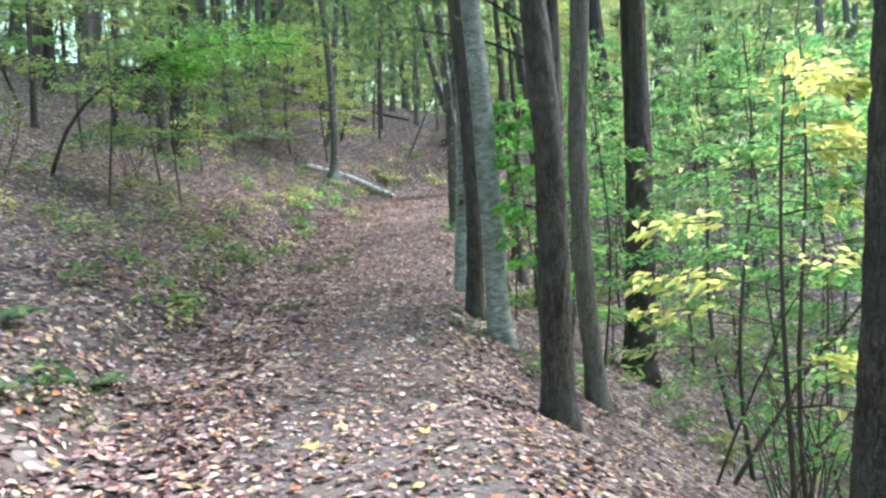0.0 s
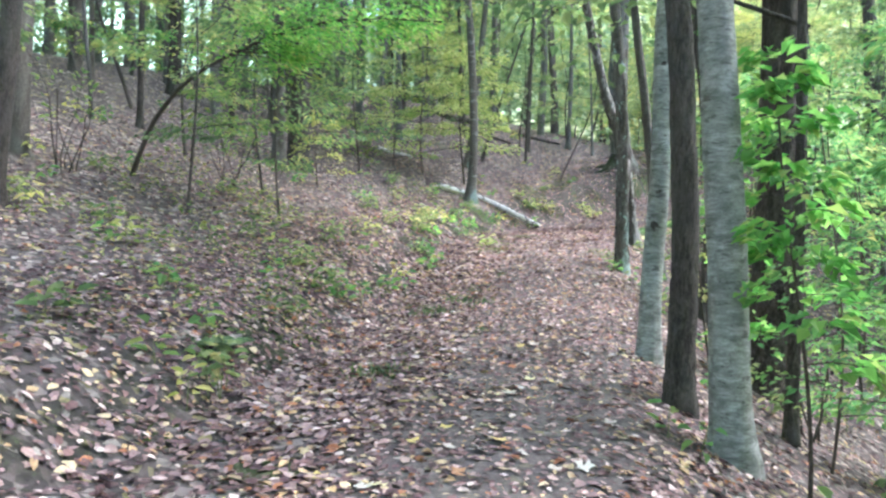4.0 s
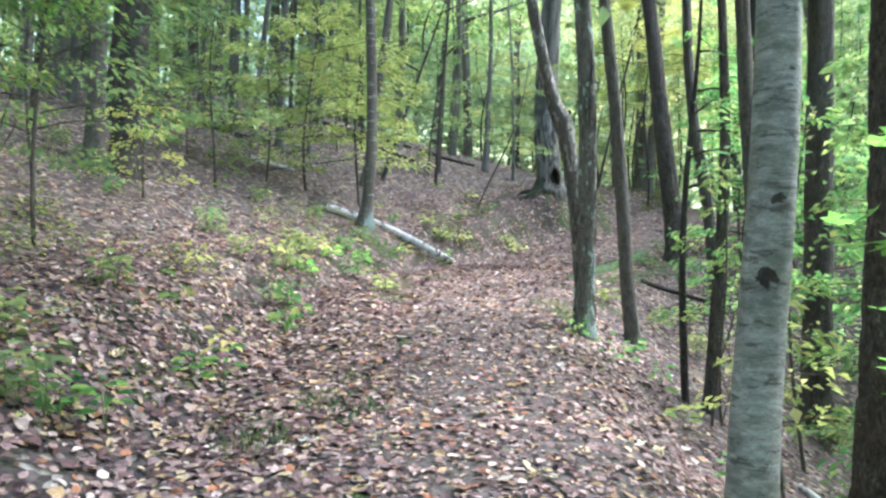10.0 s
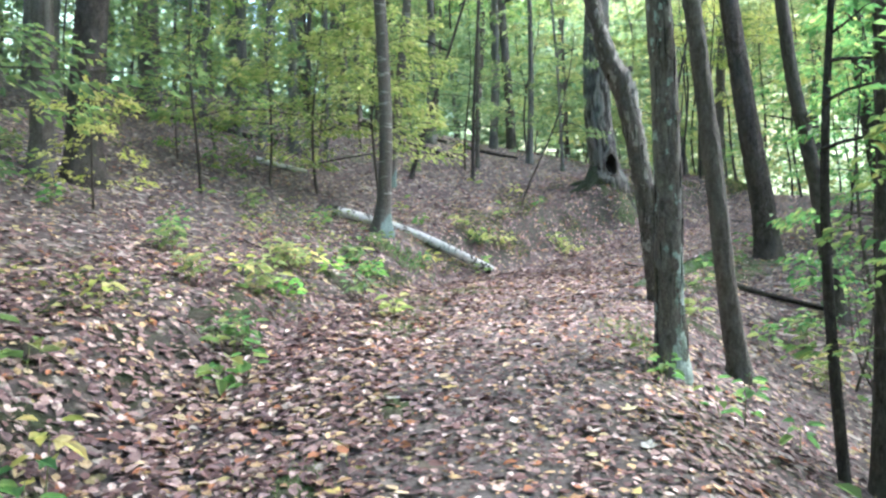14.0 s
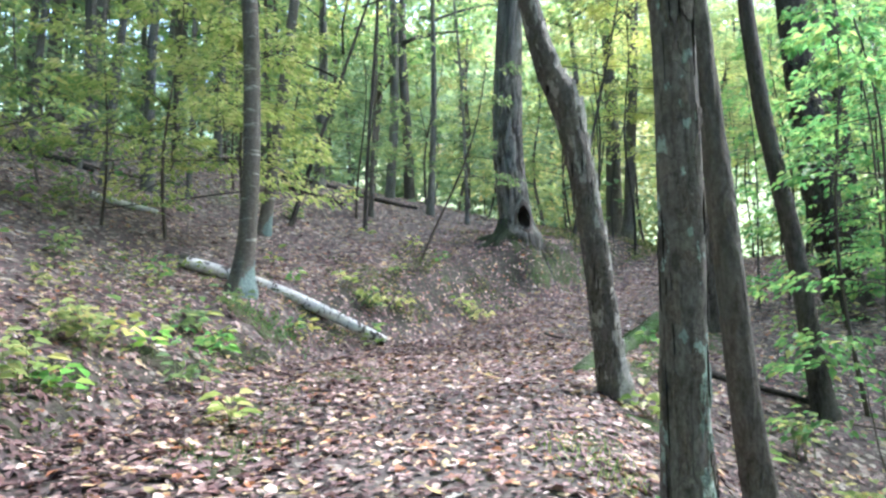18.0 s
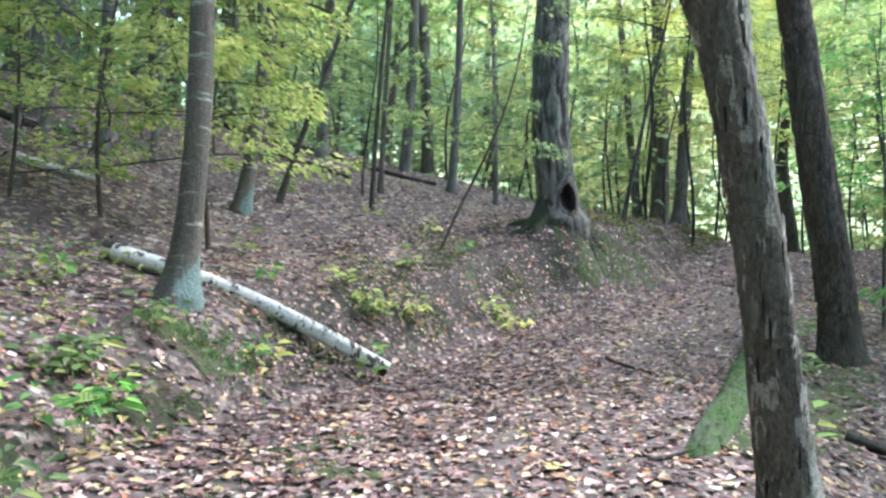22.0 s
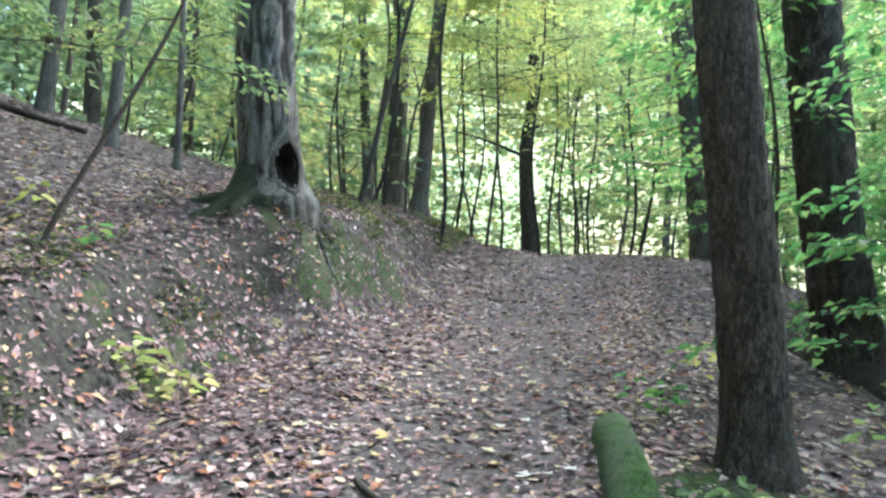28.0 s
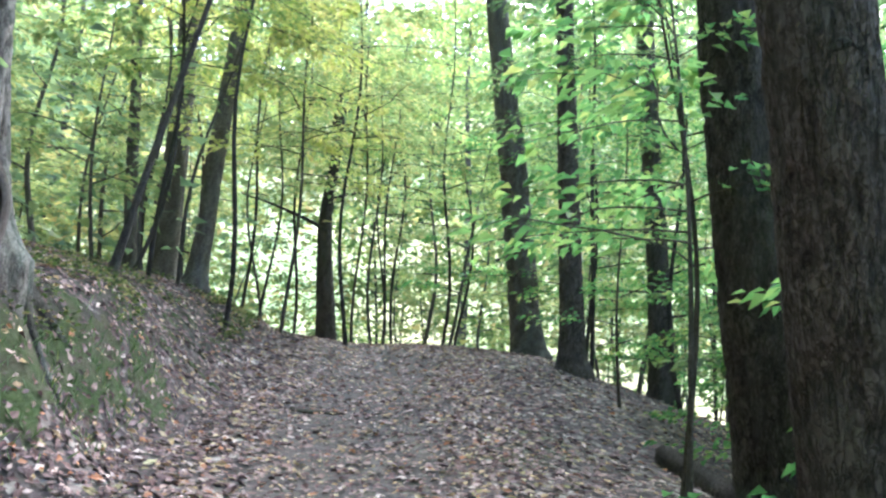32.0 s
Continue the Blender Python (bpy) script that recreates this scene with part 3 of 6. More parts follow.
# ---- the ground ----
def axis_steps(lo, hi, step, far):
    """Fine steps from lo to hi, growing ones beyond, out to far."""
    grow, s = [], step
    while sum(grow) < far:
        s *= 1.22
        grow.append(s)
    out = np.cumsum(grow)
    return np.r_[lo - out[::-1], np.arange(lo, hi + 1e-6, step), hi + out]


GX, GY = axis_steps(-11, 13, 0.2, 900), axis_steps(-3, 47, 0.2, 900)
gx, gy = np.meshgrid(GX, GY)
GZ = height(gx.ravel(), gy.ravel()).reshape(gx.shape)
i, j = np.meshgrid(np.arange(len(GY) - 1), np.arange(len(GX) - 1), indexing="ij")
a = i * len(GX) + j
ground_faces = np.stack([a, a + 1, a + len(GX) + 1, a + len(GX)], -1).reshape(-1, 4)
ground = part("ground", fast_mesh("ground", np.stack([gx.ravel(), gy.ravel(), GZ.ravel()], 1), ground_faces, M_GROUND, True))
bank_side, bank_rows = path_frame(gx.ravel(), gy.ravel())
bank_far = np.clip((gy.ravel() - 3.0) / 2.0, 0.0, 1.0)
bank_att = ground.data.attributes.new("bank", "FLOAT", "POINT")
# stronger past y 26, where more of the bank's shade is put into the soil
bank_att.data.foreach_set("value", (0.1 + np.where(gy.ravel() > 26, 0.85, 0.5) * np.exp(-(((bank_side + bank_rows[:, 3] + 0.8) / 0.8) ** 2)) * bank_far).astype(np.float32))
tread_att = ground.data.attributes.new("tread", "FLOAT", "POINT")
tread_att.data.foreach_set("value", np.exp(-(((bank_side - 0.1) / 1.0) ** 4)).astype(np.float32))
tagged(ground, "brown forest floor with a trodden leaf-strewn footpath along a slope", "ground", kind="structure")


def floor_z(x, y):
    """The built ground's height at places."""
    x, y = np.atleast_1d(np.asarray(x, float)), np.atleast_1d(np.asarray(y, float))
    a = np.clip(np.searchsorted(GX, x) - 1, 0, len(GX) - 2)
    b = np.clip(np.searchsorted(GY, y) - 1, 0, len(GY) - 2)
    u, v = (x - GX[a]) / (GX[a + 1] - GX[a]), (y - GY[b]) / (GY[b + 1] - GY[b])
    return (GZ[b, a] * (1 - u) + GZ[b, a + 1] * u) * (1 - v) + (GZ[b + 1, a] * (1 - u) + GZ[b + 1, a + 1] * u) * v


def floor_one(x, y):
    return float(floor_z(x, y)[0])


# ---- trees ----
def value_noise(r, u, v, nu, nv):
    """Smooth random values at (u, v); u goes once round in nu cells, v runs upward in nv-sized cells."""
    tall = int(np.max(v) * nv) + 4
    grid = r.uniform(0, 1, (tall, nu))
    a, b = u * nu, np.clip(v * nv + 1, 0, tall - 2)
    i, j = np.floor(a).astype(int), np.floor(b).astype(int)
    fa, fb = smooth_step(a - i), smooth_step(b - j)
    i0, i1 = i % nu, (i + 1) % nu
    return (grid[j, i0] * (1 - fa) + grid[j, i1] * fa) * (1 - fb) + (grid[j + 1, i0] * (1 - fa) + grid[j + 1, i1] * fa) * fb


CURVE_AT = (0.0, 0.5, 1.0, 1.7, 2.5, 3.5, 5.0, 7.0)


def follow(curve, h):
    """Sideways offsets of a crooked trunk at heights h, from its offsets at CURVE_AT."""
    off = np.r_[0.0, curve]
    fine = np.linspace(-0.6, 7.6, 165)
    slope0, slope1 = off[1] / CURVE_AT[1], float(np.clip((off[-1] - off[-2]) / 2.0, -0.12, 0.12))
    line = np.where(fine < 0, slope0 * fine, np.where(fine > 7, off[-1] + slope1 * (fine - 7), np.interp(fine, CURVE_AT, off)))
    for _ in range(40):
        line[1:-1] = 0.25 * line[:-2] + 0.5 * line[1:-1] + 0.25 * line[2:]
    return np.where(h > 7.5, np.interp(7.5, fine, line) + slope1 * (h - 7.5), np.interp(h, fine, line))


def trunk_mesh(name, mat, diam, tall, lean, bend, seg=18, flare=0.35, groove=0.0, seed=0, step=0.25, hole=None, deep=0.45, curve=None, plates=6.0):
    """A trunk with root flare and real bark relief; hole: takes away faces where it says so."""
    r = np.random.default_rng(seed)
    fine_to = 4.2 if seg > 24 else (2.0 if seg > 12 else 0.8)
    h = np.concatenate([[-deep, -0.5 * deep, -0.12], np.arange(0.0, fine_to, 0.055 if seg > 24 else step * 0.5), np.arange(fine_to, tall, step * 2.4), [tall]])
    z = np.clip(h, 0, None)
    ph = r.uniform(0, 6.28, 2)
    x = lean[0] * h + bend * (np.sin(z * 0.55 + ph[0]) - np.sin(ph[0])) * 0.5
    y = lean[1] * h + bend * (np.sin(z * 0.5 + ph[1]) - np.sin(ph[1])) * 0.5
    if curve is not None:
        x = follow(curve, h)
        y = lean[1] * h
    rad = 0.5 * diam * (1 - 0.72 * z / tall) * (1 + flare * np.exp(-z / 0.22))
    pts = np.stack([x, y, h], 1)
    verts, faces = tube(pts, rad, seg=seg, wob=0.025, lobes=5, lobe=0.16 if flare else 0.0, cap=False, r=r)
    n = len(h)
    u = np.tile(np.arange(seg) / seg, n)
    v = np.repeat(h + 0.4, seg)
    cells = max(9, int(3.1416 * diam / 0.06))
    ridge = smooth_step(np.abs(2 * value_noise(r, (u + 0.02 * np.sin(v * 3)) % 1.0, v, cells, plates) - 1) * 2.4)
    crack = smooth_step(np.abs(2 * value_noise(r, u, v, cells * 2, 13.0) - 1) * 2.6)
    relief = np.clip(0.7 * ridge + 0.3 * crack * ridge, 0, 1)
    axis = np.repeat(pts, seg, axis=0)
    out = unit(verts - axis)
    verts = verts + out * ((relief - 0.5) * groove * diam * 3.2)[:, None]
    if hole is not None:
        mid = verts[faces].mean(1)
        faces = faces[~hole(mid)]
    me = fast_mesh(name, verts, faces, mat, True)
    att = me.attributes.new("relief", "FLOAT", "POINT")
    att.data.foreach_set("value", (relief * (1.0 if groove else 0.35) + (0 if groove else 0.2)).astype(np.float32))
    return me, pts, rad


def crown_arrays(r, centre, n, size, leaf, clumps=26):
    """Leaves in flat clumps spread over an uneven crown."""
    c = r.normal(0, 0.48, (clumps, 3)) * size + centre
    own = r.integers(0, clumps, n)
    off = r.normal(0, 1, (n, 3)) * np.array([0.75, 0.75, 0.2])
    base = c[own] + off
    axis = unit(np.stack([off[:, 0] + r.normal(0, 0.6, n), off[:, 1] + r.normal(0, 0.6, n), r.normal(-0.15, 0.3, n)], 1))
    up = unit(np.stack([r.normal(0, 0.45, n), r.normal(0, 0.45, n), np.ones(n)], 1))
    length = leaf * r.uniform(0.7, 1.3, n)
    return leaf_arrays(base, axis, up, length, length * 0.62, fine=False)


def branch_points(r, start, way, length, rise=0.15, n=7, sag=0.1):
    t = np.linspace(0, 1, n)[:, None]
    side = unit(np.cross(way, [0, 0, 1.0]))
    p = start + t * length * np.asarray(way) + np.array([0, 0, 1.0]) * length * (rise * t - (rise + sag) * t**2)
    return p + side * length * 0.06 * np.sin(t * 5 + r.uniform(0, 6)) + r.normal(0, 0.012 * length, (n, 3)) * t


def spray(r, pts, n, spread, leaf, tip_from=0.2, flat=0.05):
    """Leaves held flat on both sides of a branch."""
    t = r.uniform(tip_from, 1.0, n) ** 0.8
    k = t * (len(pts) - 1)
    i = np.clip(k.astype(int), 0, len(pts) - 2)
    at = pts[i] + (k - i)[:, None] * (pts[i + 1] - pts[i])
    way = unit(pts[i + 1] - pts[i])
    side = unit(np.cross(way, np.array([0, 0, 1.0])))
    lat = r.choice([-1, 1], n) * r.uniform(0.0, 1.0, n) ** 0.7 * spread * (1.15 - 0.8 * t)
    base = at + side * lat[:, None] + way * (0.35 * np.abs(lat))[:, None] + r.normal(0, flat, (n, 3)) * [0.6, 0.6, 1]
    axis = way * 0.8 + side * np.sign(lat)[:, None] * r.uniform(0.3, 1.1, (n, 1)) + r.normal(0, 0.18, (n, 3)) - [0, 0, 0.2]
    up = unit(np.stack([r.normal(0, 0.3, n), r.normal(0, 0.3, n), np.ones(n)], 1))
    length = leaf * r.uniform(0.65, 1.25, n)
    return leaf_arrays(base, axis, up, length, length * r.uniform(0.5, 0.68, n), fine=leaf < 0.095)


def big_tree(name, label, x, y, diam, lean=(0, 0), tall=17.0, mat=None, bend=0.1, seg=22, groove=0.0, seed=1, flare=0.35, crown=True, leaf_mat=None, low=7.5, sink=0.0, group="", crown_leaf=0.2, crown_n=1.0, limbs=6, curve=None):
    z = floor_one(x, y) - sink
    r = np.random.default_rng(seed)
    tree = thing(name, x, y, z, label, "tree", group)
    me, pts, rad = trunk_mesh("trunk", mat, diam, tall, lean, bend, seg, flare, groove, seed, curve=curve)
    part("trunk", me, tree)
    if crown:
        ends = []
        for n in range(limbs):
            h = r.uniform(low * 0.85, tall * 0.85)
            k = int(np.searchsorted(pts[:, 2], h))
            turn = n * 2.4 + r.uniform(0, 1)
            way = np.array([math.cos(turn), math.sin(turn), 0.35])
            bp = branch_points(r, pts[k], way, r.uniform(2.0, 3.6), rise=0.3, sag=0.0)
            part("limb", tube_mesh("limb", mat, bp, np.linspace(0.3, 0.06, 7) * diam * 0.8, seg=7), tree)
            ends.append(bp[-1])
        v = [crown_arrays(r, e, int(300 * crown_n), np.array([1.6, 1.6, 1.0]), crown_leaf, 9) for e in ends] + [crown_arrays(r, pts[-1] - [0, 0, 1.2], int(650 * crown_n), np.array([2.2, 2.2, 1.8]), crown_leaf, 16)]
        part("crown", fast_mesh("crown", *join(v), leaf_mat or M_LEAF_GREEN), tree)
    return tree


# Placed trunks: name, label, x, y, diameter, lean, bark, bend, groove
NEAR = dict(seg=52, groove=0.016)
big_tree("tree", "dark tree close beside the start of the path", 1.97, 3.8, 0.36, (0.05, 0.0), mat=M_DARK, seed=10, bend=0.03, **NEAR)
big_tree("tree", "dark straight tree with rough bark beside the path", 0.81, 7.45, 0.305, (0, -0.022), mat=M_DARK, seed=11, curve=(-0.01, 0.0, 0.0, -0.01, -0.06, -0.21, -0.41), **NEAR)
big_tree("tree", "slim grey-barked tree leaning out behind another trunk", 1.49, 9.42, 0.25, mat=M_GREYBARK, seed=12, curve=(-0.03, -0.07, -0.11, -0.13, -0.12, -0.01, 0.14), **NEAR)
big_tree("tree", "dark straight tree below the path", 2.83, 13.3, 0.53, (0, 0.011), mat=M_DARK, seed=13, curve=(0.03, 0.07, 0.1, 0.11, 0.13, 0.14, 0.13), **NEAR)
big_tree("tree", "thin black-barked young tree below the path", 1.28, 12.79, 0.14, mat=M_DARK, tall=10, seed=14, low=5, groove=0.015, curve=(0.02, 0.03, 0.06, 0.09, 0.11, 0.12, 0.12))
big_tree("birch_tree", "pale birch with dark crosswise bands at the path's edge", 0.38, 10.61, 0.325, (0, -0.007), mat=M_BIRCH, seed=15, seg=40, groove=0.004, curve=(-0.02, -0.03, -0.05, -0.09, -0.14, -0.24, -0.38))
big_tree("tree", "dark slim trunk standing close against a pale birch", 0.05, 11.51, 0.26, (0, -0.017), mat=M_DARK, seed=16, curve=(0.01, 0.03, 0.05, 0.03, -0.01, -0.13, -0.29), **NEAR)
slim_birch = big_tree("birch_tree", "pale slender birch with dark knots at the path's edge", -0.15, 13.05, 0.235, mat=M_BIRCH, seed=17, seg=40, groove=0.004, curve=(0.01, 0.04, 0.1, 0.14, 0.15, 0.22, 0.33))
big_tree("pine_tree", "stout tree with deeply furrowed dark bark below the path", 1.52, 15.2, 0.62, (0, -0.006), mat=M_PINE, seed=18, curve=(0.03, 0.06, 0.1, 0.13, 0.16, 0.17, 0.17), **NEAR)
big_tree("tree", "slim grey tree below the path", 1.12, 16.58, 0.17, mat=M_GREYBARK, tall=13, seed=19, curve=(-0.03, -0.07, -0.12, -0.16, -0.22, -0.29, -0.38), **NEAR)
big_tree("tree", "dark stout tree down the slope", 2.93, 20.26, 0.42, (0.02, -0.01), mat=M_DARK, groove=0.015, seed=20, bend=0.05)
big_tree("tree", "dark tree with a crooked trunk below the path", 2.64, 24.0, 0.23, mat=M_DARK, seed=21, groove=0.012, seg=30, curve=(-0.07, -0.13, -0.19, -0.31, -0.49, -0.61, -0.66))
big_tree("tree", "slim brown tree leaning over the path", 0.47, 20.27, 0.2, (0, -0.047), mat=M_GREYBARK, seed=22, curve=(-0.07, -0.12, -0.17, -0.23, -0.33, -0.51, -0.73), **NEAR)
lichen_tree = big_tree("tree", "grey tree with pale lichen patches at the path's edge", -0.33, 19.18, 0.255, (0, -0.048), mat=M_LICHEN, seed=23, seg=52, groove=0.006, curve=(-0.01, 0.0, 0.01, 0.01, -0.04, -0.15, -0.36))
MOSSY_CURVE = (-0.02, -0.07, -0.17, -0.27, -0.4, -0.57, -0.8)
dark_mossy = big_tree("tree", "dark stout tree beside the mossy log", 2.56, 27.42, 0.43, (0, -0.039), mat=M_PINE, seed=24, curve=MOSSY_CURVE, **NEAR)
big_tree("tree", "dark double-width tree by a fallen log", 5.85, 29.7, 0.68, (0, -0.032), mat=M_PINE, seed=25, curve=(-0.08, -0.17, -0.3, -0.43, -0.55, -0.67, -0.83), **NEAR)
big_tree("tree", "grey smooth-barked tree standing over a fallen birch log", -4.37, 25.3, 0.255, (0, -0.012), mat=M_SMOOTH, seed=26, flare=0.9, seg=40, groove=0.003, curve=(0.05, 0.08, 0.11, 0.09, 0.06, -0.02, -0.26))
big_tree("tree", "slim grey tree on the leafy bank", -5.34, 30.2, 0.25, mat=M_SMOOTH, seed=27, flare=0.5, seg=30, groove=0.004, curve=(0.07, 0.13, 0.21, 0.29, 0.4, 0.54, 0.74))
big_tree("tree", "stout dark tree on the leafy hillside", -8.58, 23.05, 0.55, mat=M_DARK, groove=0.015, seed=28, seg=30, curve=(0.01, 0.02, 0.06, 0.11, 0.18, 0.26, 0.37))
big_tree("tree", "grey tree close beside a stout dark one on the hillside", -8.85, 22.45, 0.34, mat=M_GREYBARK, groove=0.015, seed=29, curve=(0.0, 0.01, 0.0, -0.03, -0.05, -0.09, -0.14))
big_tree("tree", "grey leaning tree on the bank's crest", 4.19, 40.4, 0.38, mat=M_GREYBARK, groove=0.012, seed=30, seg=30, flare=0.6, leaf_mat=M_LEAF_GOLD, curve=(0.05, 0.09, 0.14, 0.19, 0.26, 0.38, 0.5))
big_tree("tree", "grey tree behind a leaning one on the crest", 4.4, 43.5, 0.62, (0.0, 0.0), mat=M_GREYBARK, groove=0.015, seed=31, leaf_mat=M_LEAF_GOLD)
big_tree("tree", "slim grey tree on the bank", 3.3, 41.67, 0.27, mat=M_GREYBARK, seed=33, tall=13, groove=0.012, leaf_mat=M_LEAF_GOLD, curve=(-0.03, -0.07, -0.13, -0.2, -0.25, -0.37, -0.53))
big_tree("tree", "thin dark stem leaning over the bank", 1.66, 35.46, 0.1, (0.2, 0.0), mat=M_DARK, seed=37, tall=8, bend=0.12, low=4.5, groove=0.01, limbs=4, crown_n=0.4, crown_leaf=0.13, leaf_mat=M_LEAF_GOLD)
big_tree("pine_tree", "split-barked tree with dead branches at the crest", 10.55, 38.06, 0.68, (0, 0.015), mat=M_GREYBARK, groove=0.02, seed=34, seg=30, leaf_mat=M_LEAF_GOLD, curve=(-0.05, -0.1, -0.17, -0.25, -0.36, -0.53, -0.81))
big_tree("pine_tree", "dark straight tree at the crest", 8.95, 35.2, 0.42, mat=M_PINE, groove=0.015, seed=35, flare=0.6, seg=30, curve=(-0.01, -0.01, -0.03, -0.04, -0.07, -0.11, -0.16))
big_tree("tree", "dark slim tree below the crest", 11.29, 35.22, 0.46, mat=M_DARK, groove=0.015, seed=36, curve=(0.0, 0.0, -0.01, -0.03, -0.07, -0.14, -0.21))


# unseen stout trees added round the start; their crowns shade the ground there
for k, (x, y) in enumerate(((-4.0, -1.6), (3.4, -2.6), (-2.6, -5.0), (2.2, -6.0), (-5.6, 1.6), (5.2, 0.4))):
    big_tree("tree", "unseen stout tree added to shade the start of the path", x, y, 0.4, (0.0, 0.0), 15.0, M_GREYBARK, 0.15, 16, 0.012, 450 + k, 0.4, low=5.0, group="trees behind the start", crown_leaf=0.26, crown_n=0.9, limbs=5)


HILL_TREES = (
    (-8.1, 12.3, 0.27, 0.12, M_DARK), (-14.3, 30.0, 0.5, 0.02, M_DARK), (-12.3, 27.4, 0.24, 0.0, M_GREYBARK), (-14.1, 26.1, 0.4, 0.0, M_DARK), (-11.8, 20.9, 0.16, 0.05, M_DARK),
    (-13.6, 28.3, 0.3, -0.02, M_DARK), (-11.1, 27.05, 0.4, 0.04, M_DARK), (-9.8, 31.8, 0.3, 0.0, M_GREYBARK), (-8.5, 30.0, 0.19, 0.07, M_DARK), (-12.5, 31.8, 0.62, 0.0, M_GREYBARK),
    (-10.2, 30.2, 0.18, 0.06, M_DARK), (-9.4, 30.7, 0.12, 0.02, M_DARK), (-3.55, 32.2, 0.09, 0.03, M_DARK), (-7.2, 31.1, 0.12, 0.0, M_DARK), (-8.0, 30.9, 0.24, 0.02, M_GREYBARK),
    (-3.6, 33.9, 0.12, 0.0, M_GREYBARK), (-2.2, 35.8, 0.2, 0.02, M_DARK), (-1.2, 34.9, 0.1, -0.05, M_DARK), (-6.2, 34.2, 0.15, -0.03, M_GREYBARK), (-5.4, 36.5, 0.3, 0.0, M_DARK))
for k, (x, y, diam, lean, mat) in enumerate(HILL_TREES):
    big_tree("tree", "stout forest tree on the leafy hillside" if diam > 0.28 else "slim dark forest tree on the leafy hillside", x, y, diam, (lean, 0.0), 15.0 if diam > 0.2 else 11.0, M_HAZE_BARK if y > 25.5 and k % 3 else mat, 0.12, 16, 0.012, 400 + k, 0.4, low=6.0, group="trees of the hillside", crown_leaf=0.24, crown_n=0.3, limbs=4)
leaning = big_tree("tree", "thin dark stem leaning far over on the bank", -5.0, 31.15, 0.11, (0.3, 0.0), 6.5, M_DARK, 0.1, 12, 0.01, 430, 0.3, low=3.5, crown_leaf=0.12, crown_n=0.35, limbs=4)


def knot(parent, x, y, radius, z, half_wide, half_high, turn, droop=0.01, seed=1):
    """A dark ragged scar that wraps round a trunk."""
    r = np.random.default_rng(seed)
    edge = 1 + 0.4 * np.convolve(r.normal(0, 1, 30), [0.3, 0.4, 0.3], "valid")
    verts, faces = [], []
    for q in range(6):
        rho = q / 5
        for k in range(28):
            a = 2 * math.pi * k / 28
            wide, high = half_wide * rho * edge[k] * math.cos(a), half_high * rho * edge[k] * math.sin(a)
            ang = radians(turn) + wide / radius
            out = radius + 0.006 * (1 - rho**4) - 0.004 * rho + 0.002 * r.normal() * (rho < 1)
            verts.append((x + out * math.cos(ang), y + out * math.sin(ang), z + high - droop * (wide / half_wide) ** 2))
    for q in range(5):
        for k in range(28):
            a, b = q * 28 + k, q * 28 + (k + 1) % 28
            faces.append((a, b, b + 28, a + 28))
    me = fast_mesh("knot", verts, faces, M_DARK, True)
    part("knot", me, parent, "dark scar in the bark")


for q, (kz, wide, high, turn) in enumerate(((1.88, 0.046, 0.026, -92), (1.5, 0.06, 0.048, -106), (3.3, 0.04, 0.025, -88), (2.5, 0.03, 0.015, -70))):
    knot(slim_birch, float(follow((0.01, 0.04, 0.1, 0.14, 0.15, 0.22, 0.33), kz)), 0.0, 0.5 * 0.235 * (1 - 0.72 * kz / 17), kz, wide, high, turn, seed=q)
for q, (kz, wide, high, turn) in enumerate(((1.6, 0.07, 0.05, -80), (2.6, 0.05, 0.03, -130))):
    knot(dark_mossy, float(follow(MOSSY_CURVE, kz)), -0.039 * kz, 0.5 * 0.43 * (1 - 0.72 * kz / 17) + 0.004, kz, wide, high, turn, seed=10 + q)


def bark_piece(name, parent, at, radius, half_wide, half_high, turn, lift, curl, mat, seed, label=""):
    """A ragged scale of bark or crust of lichen on a trunk: proud in the middle, one edge a little loose."""
    r = np.random.default_rng(seed)
    n = 18
    edge = 1 + 0.42 * np.convolve(r.normal(0, 1, n + 2), [0.2, 0.6, 0.2], "valid")
    edge = np.clip(edge, 0.45, 1.6)
    verts, faces = [], []
    for rho, up in ((0.0, 1.0), (0.55, 1.0), (0.9, 0.95), (1.0, -0.6)):
        for k in range(n):
            a = 2 * math.pi * k / n
            wide, high = half_wide * rho * edge[k] * math.cos(a), half_high * rho * edge[k] * math.sin(a)
            ang = radians(turn) + wide / radius
            out = radius + lift * up + curl * rho * max(0.0, math.cos(a)) * (up > 0) + 0.0012 * r.normal()
            verts.append((at[0] + out * math.cos(ang), at[1] + out * math.sin(ang), at[2] + high))
    for q in range(3):
        for k in range(n):
            a, b = q * n + k, q * n + (k + 1) % n
            faces.append((a, b, b + n, a + n))
    part(name, fast_mesh(name, verts, faces, mat), parent, label)


M_CRACK, _nt, _b = material("bark_crack")
_b.inputs["Base Color"].default_value = (0.014, 0.012, 0.011, 1)
_b.inputs["Roughness"].default_value = 1.0
M_PLATE = bark_material("loose_bark_plate", (0.06, 0.051, 0.045), (0.115, 0.1, 0.088), (0.18, 0.16, 0.142), stretch=0.5, grain=30.0, furrow=0.4, cracks=14.0, rel=0, depth=0.008)
M_PEEL = bark_material("pale_peeling_bark", (0.19, 0.18, 0.166), (0.33, 0.315, 0.292), (0.47, 0.45, 0.425), stretch=0.4, grain=22.0, furrow=0.4, cracks=14.0, rel=0, depth=0.008)
M_CRUST = bark_material("lichen_crust", (0.11, 0.14, 0.125), (0.22, 0.275, 0.25), (0.36, 0.43, 0.4), stretch=1.0, grain=30.0, furrow=0, rel=0, depth=0.006, cool=0.0)
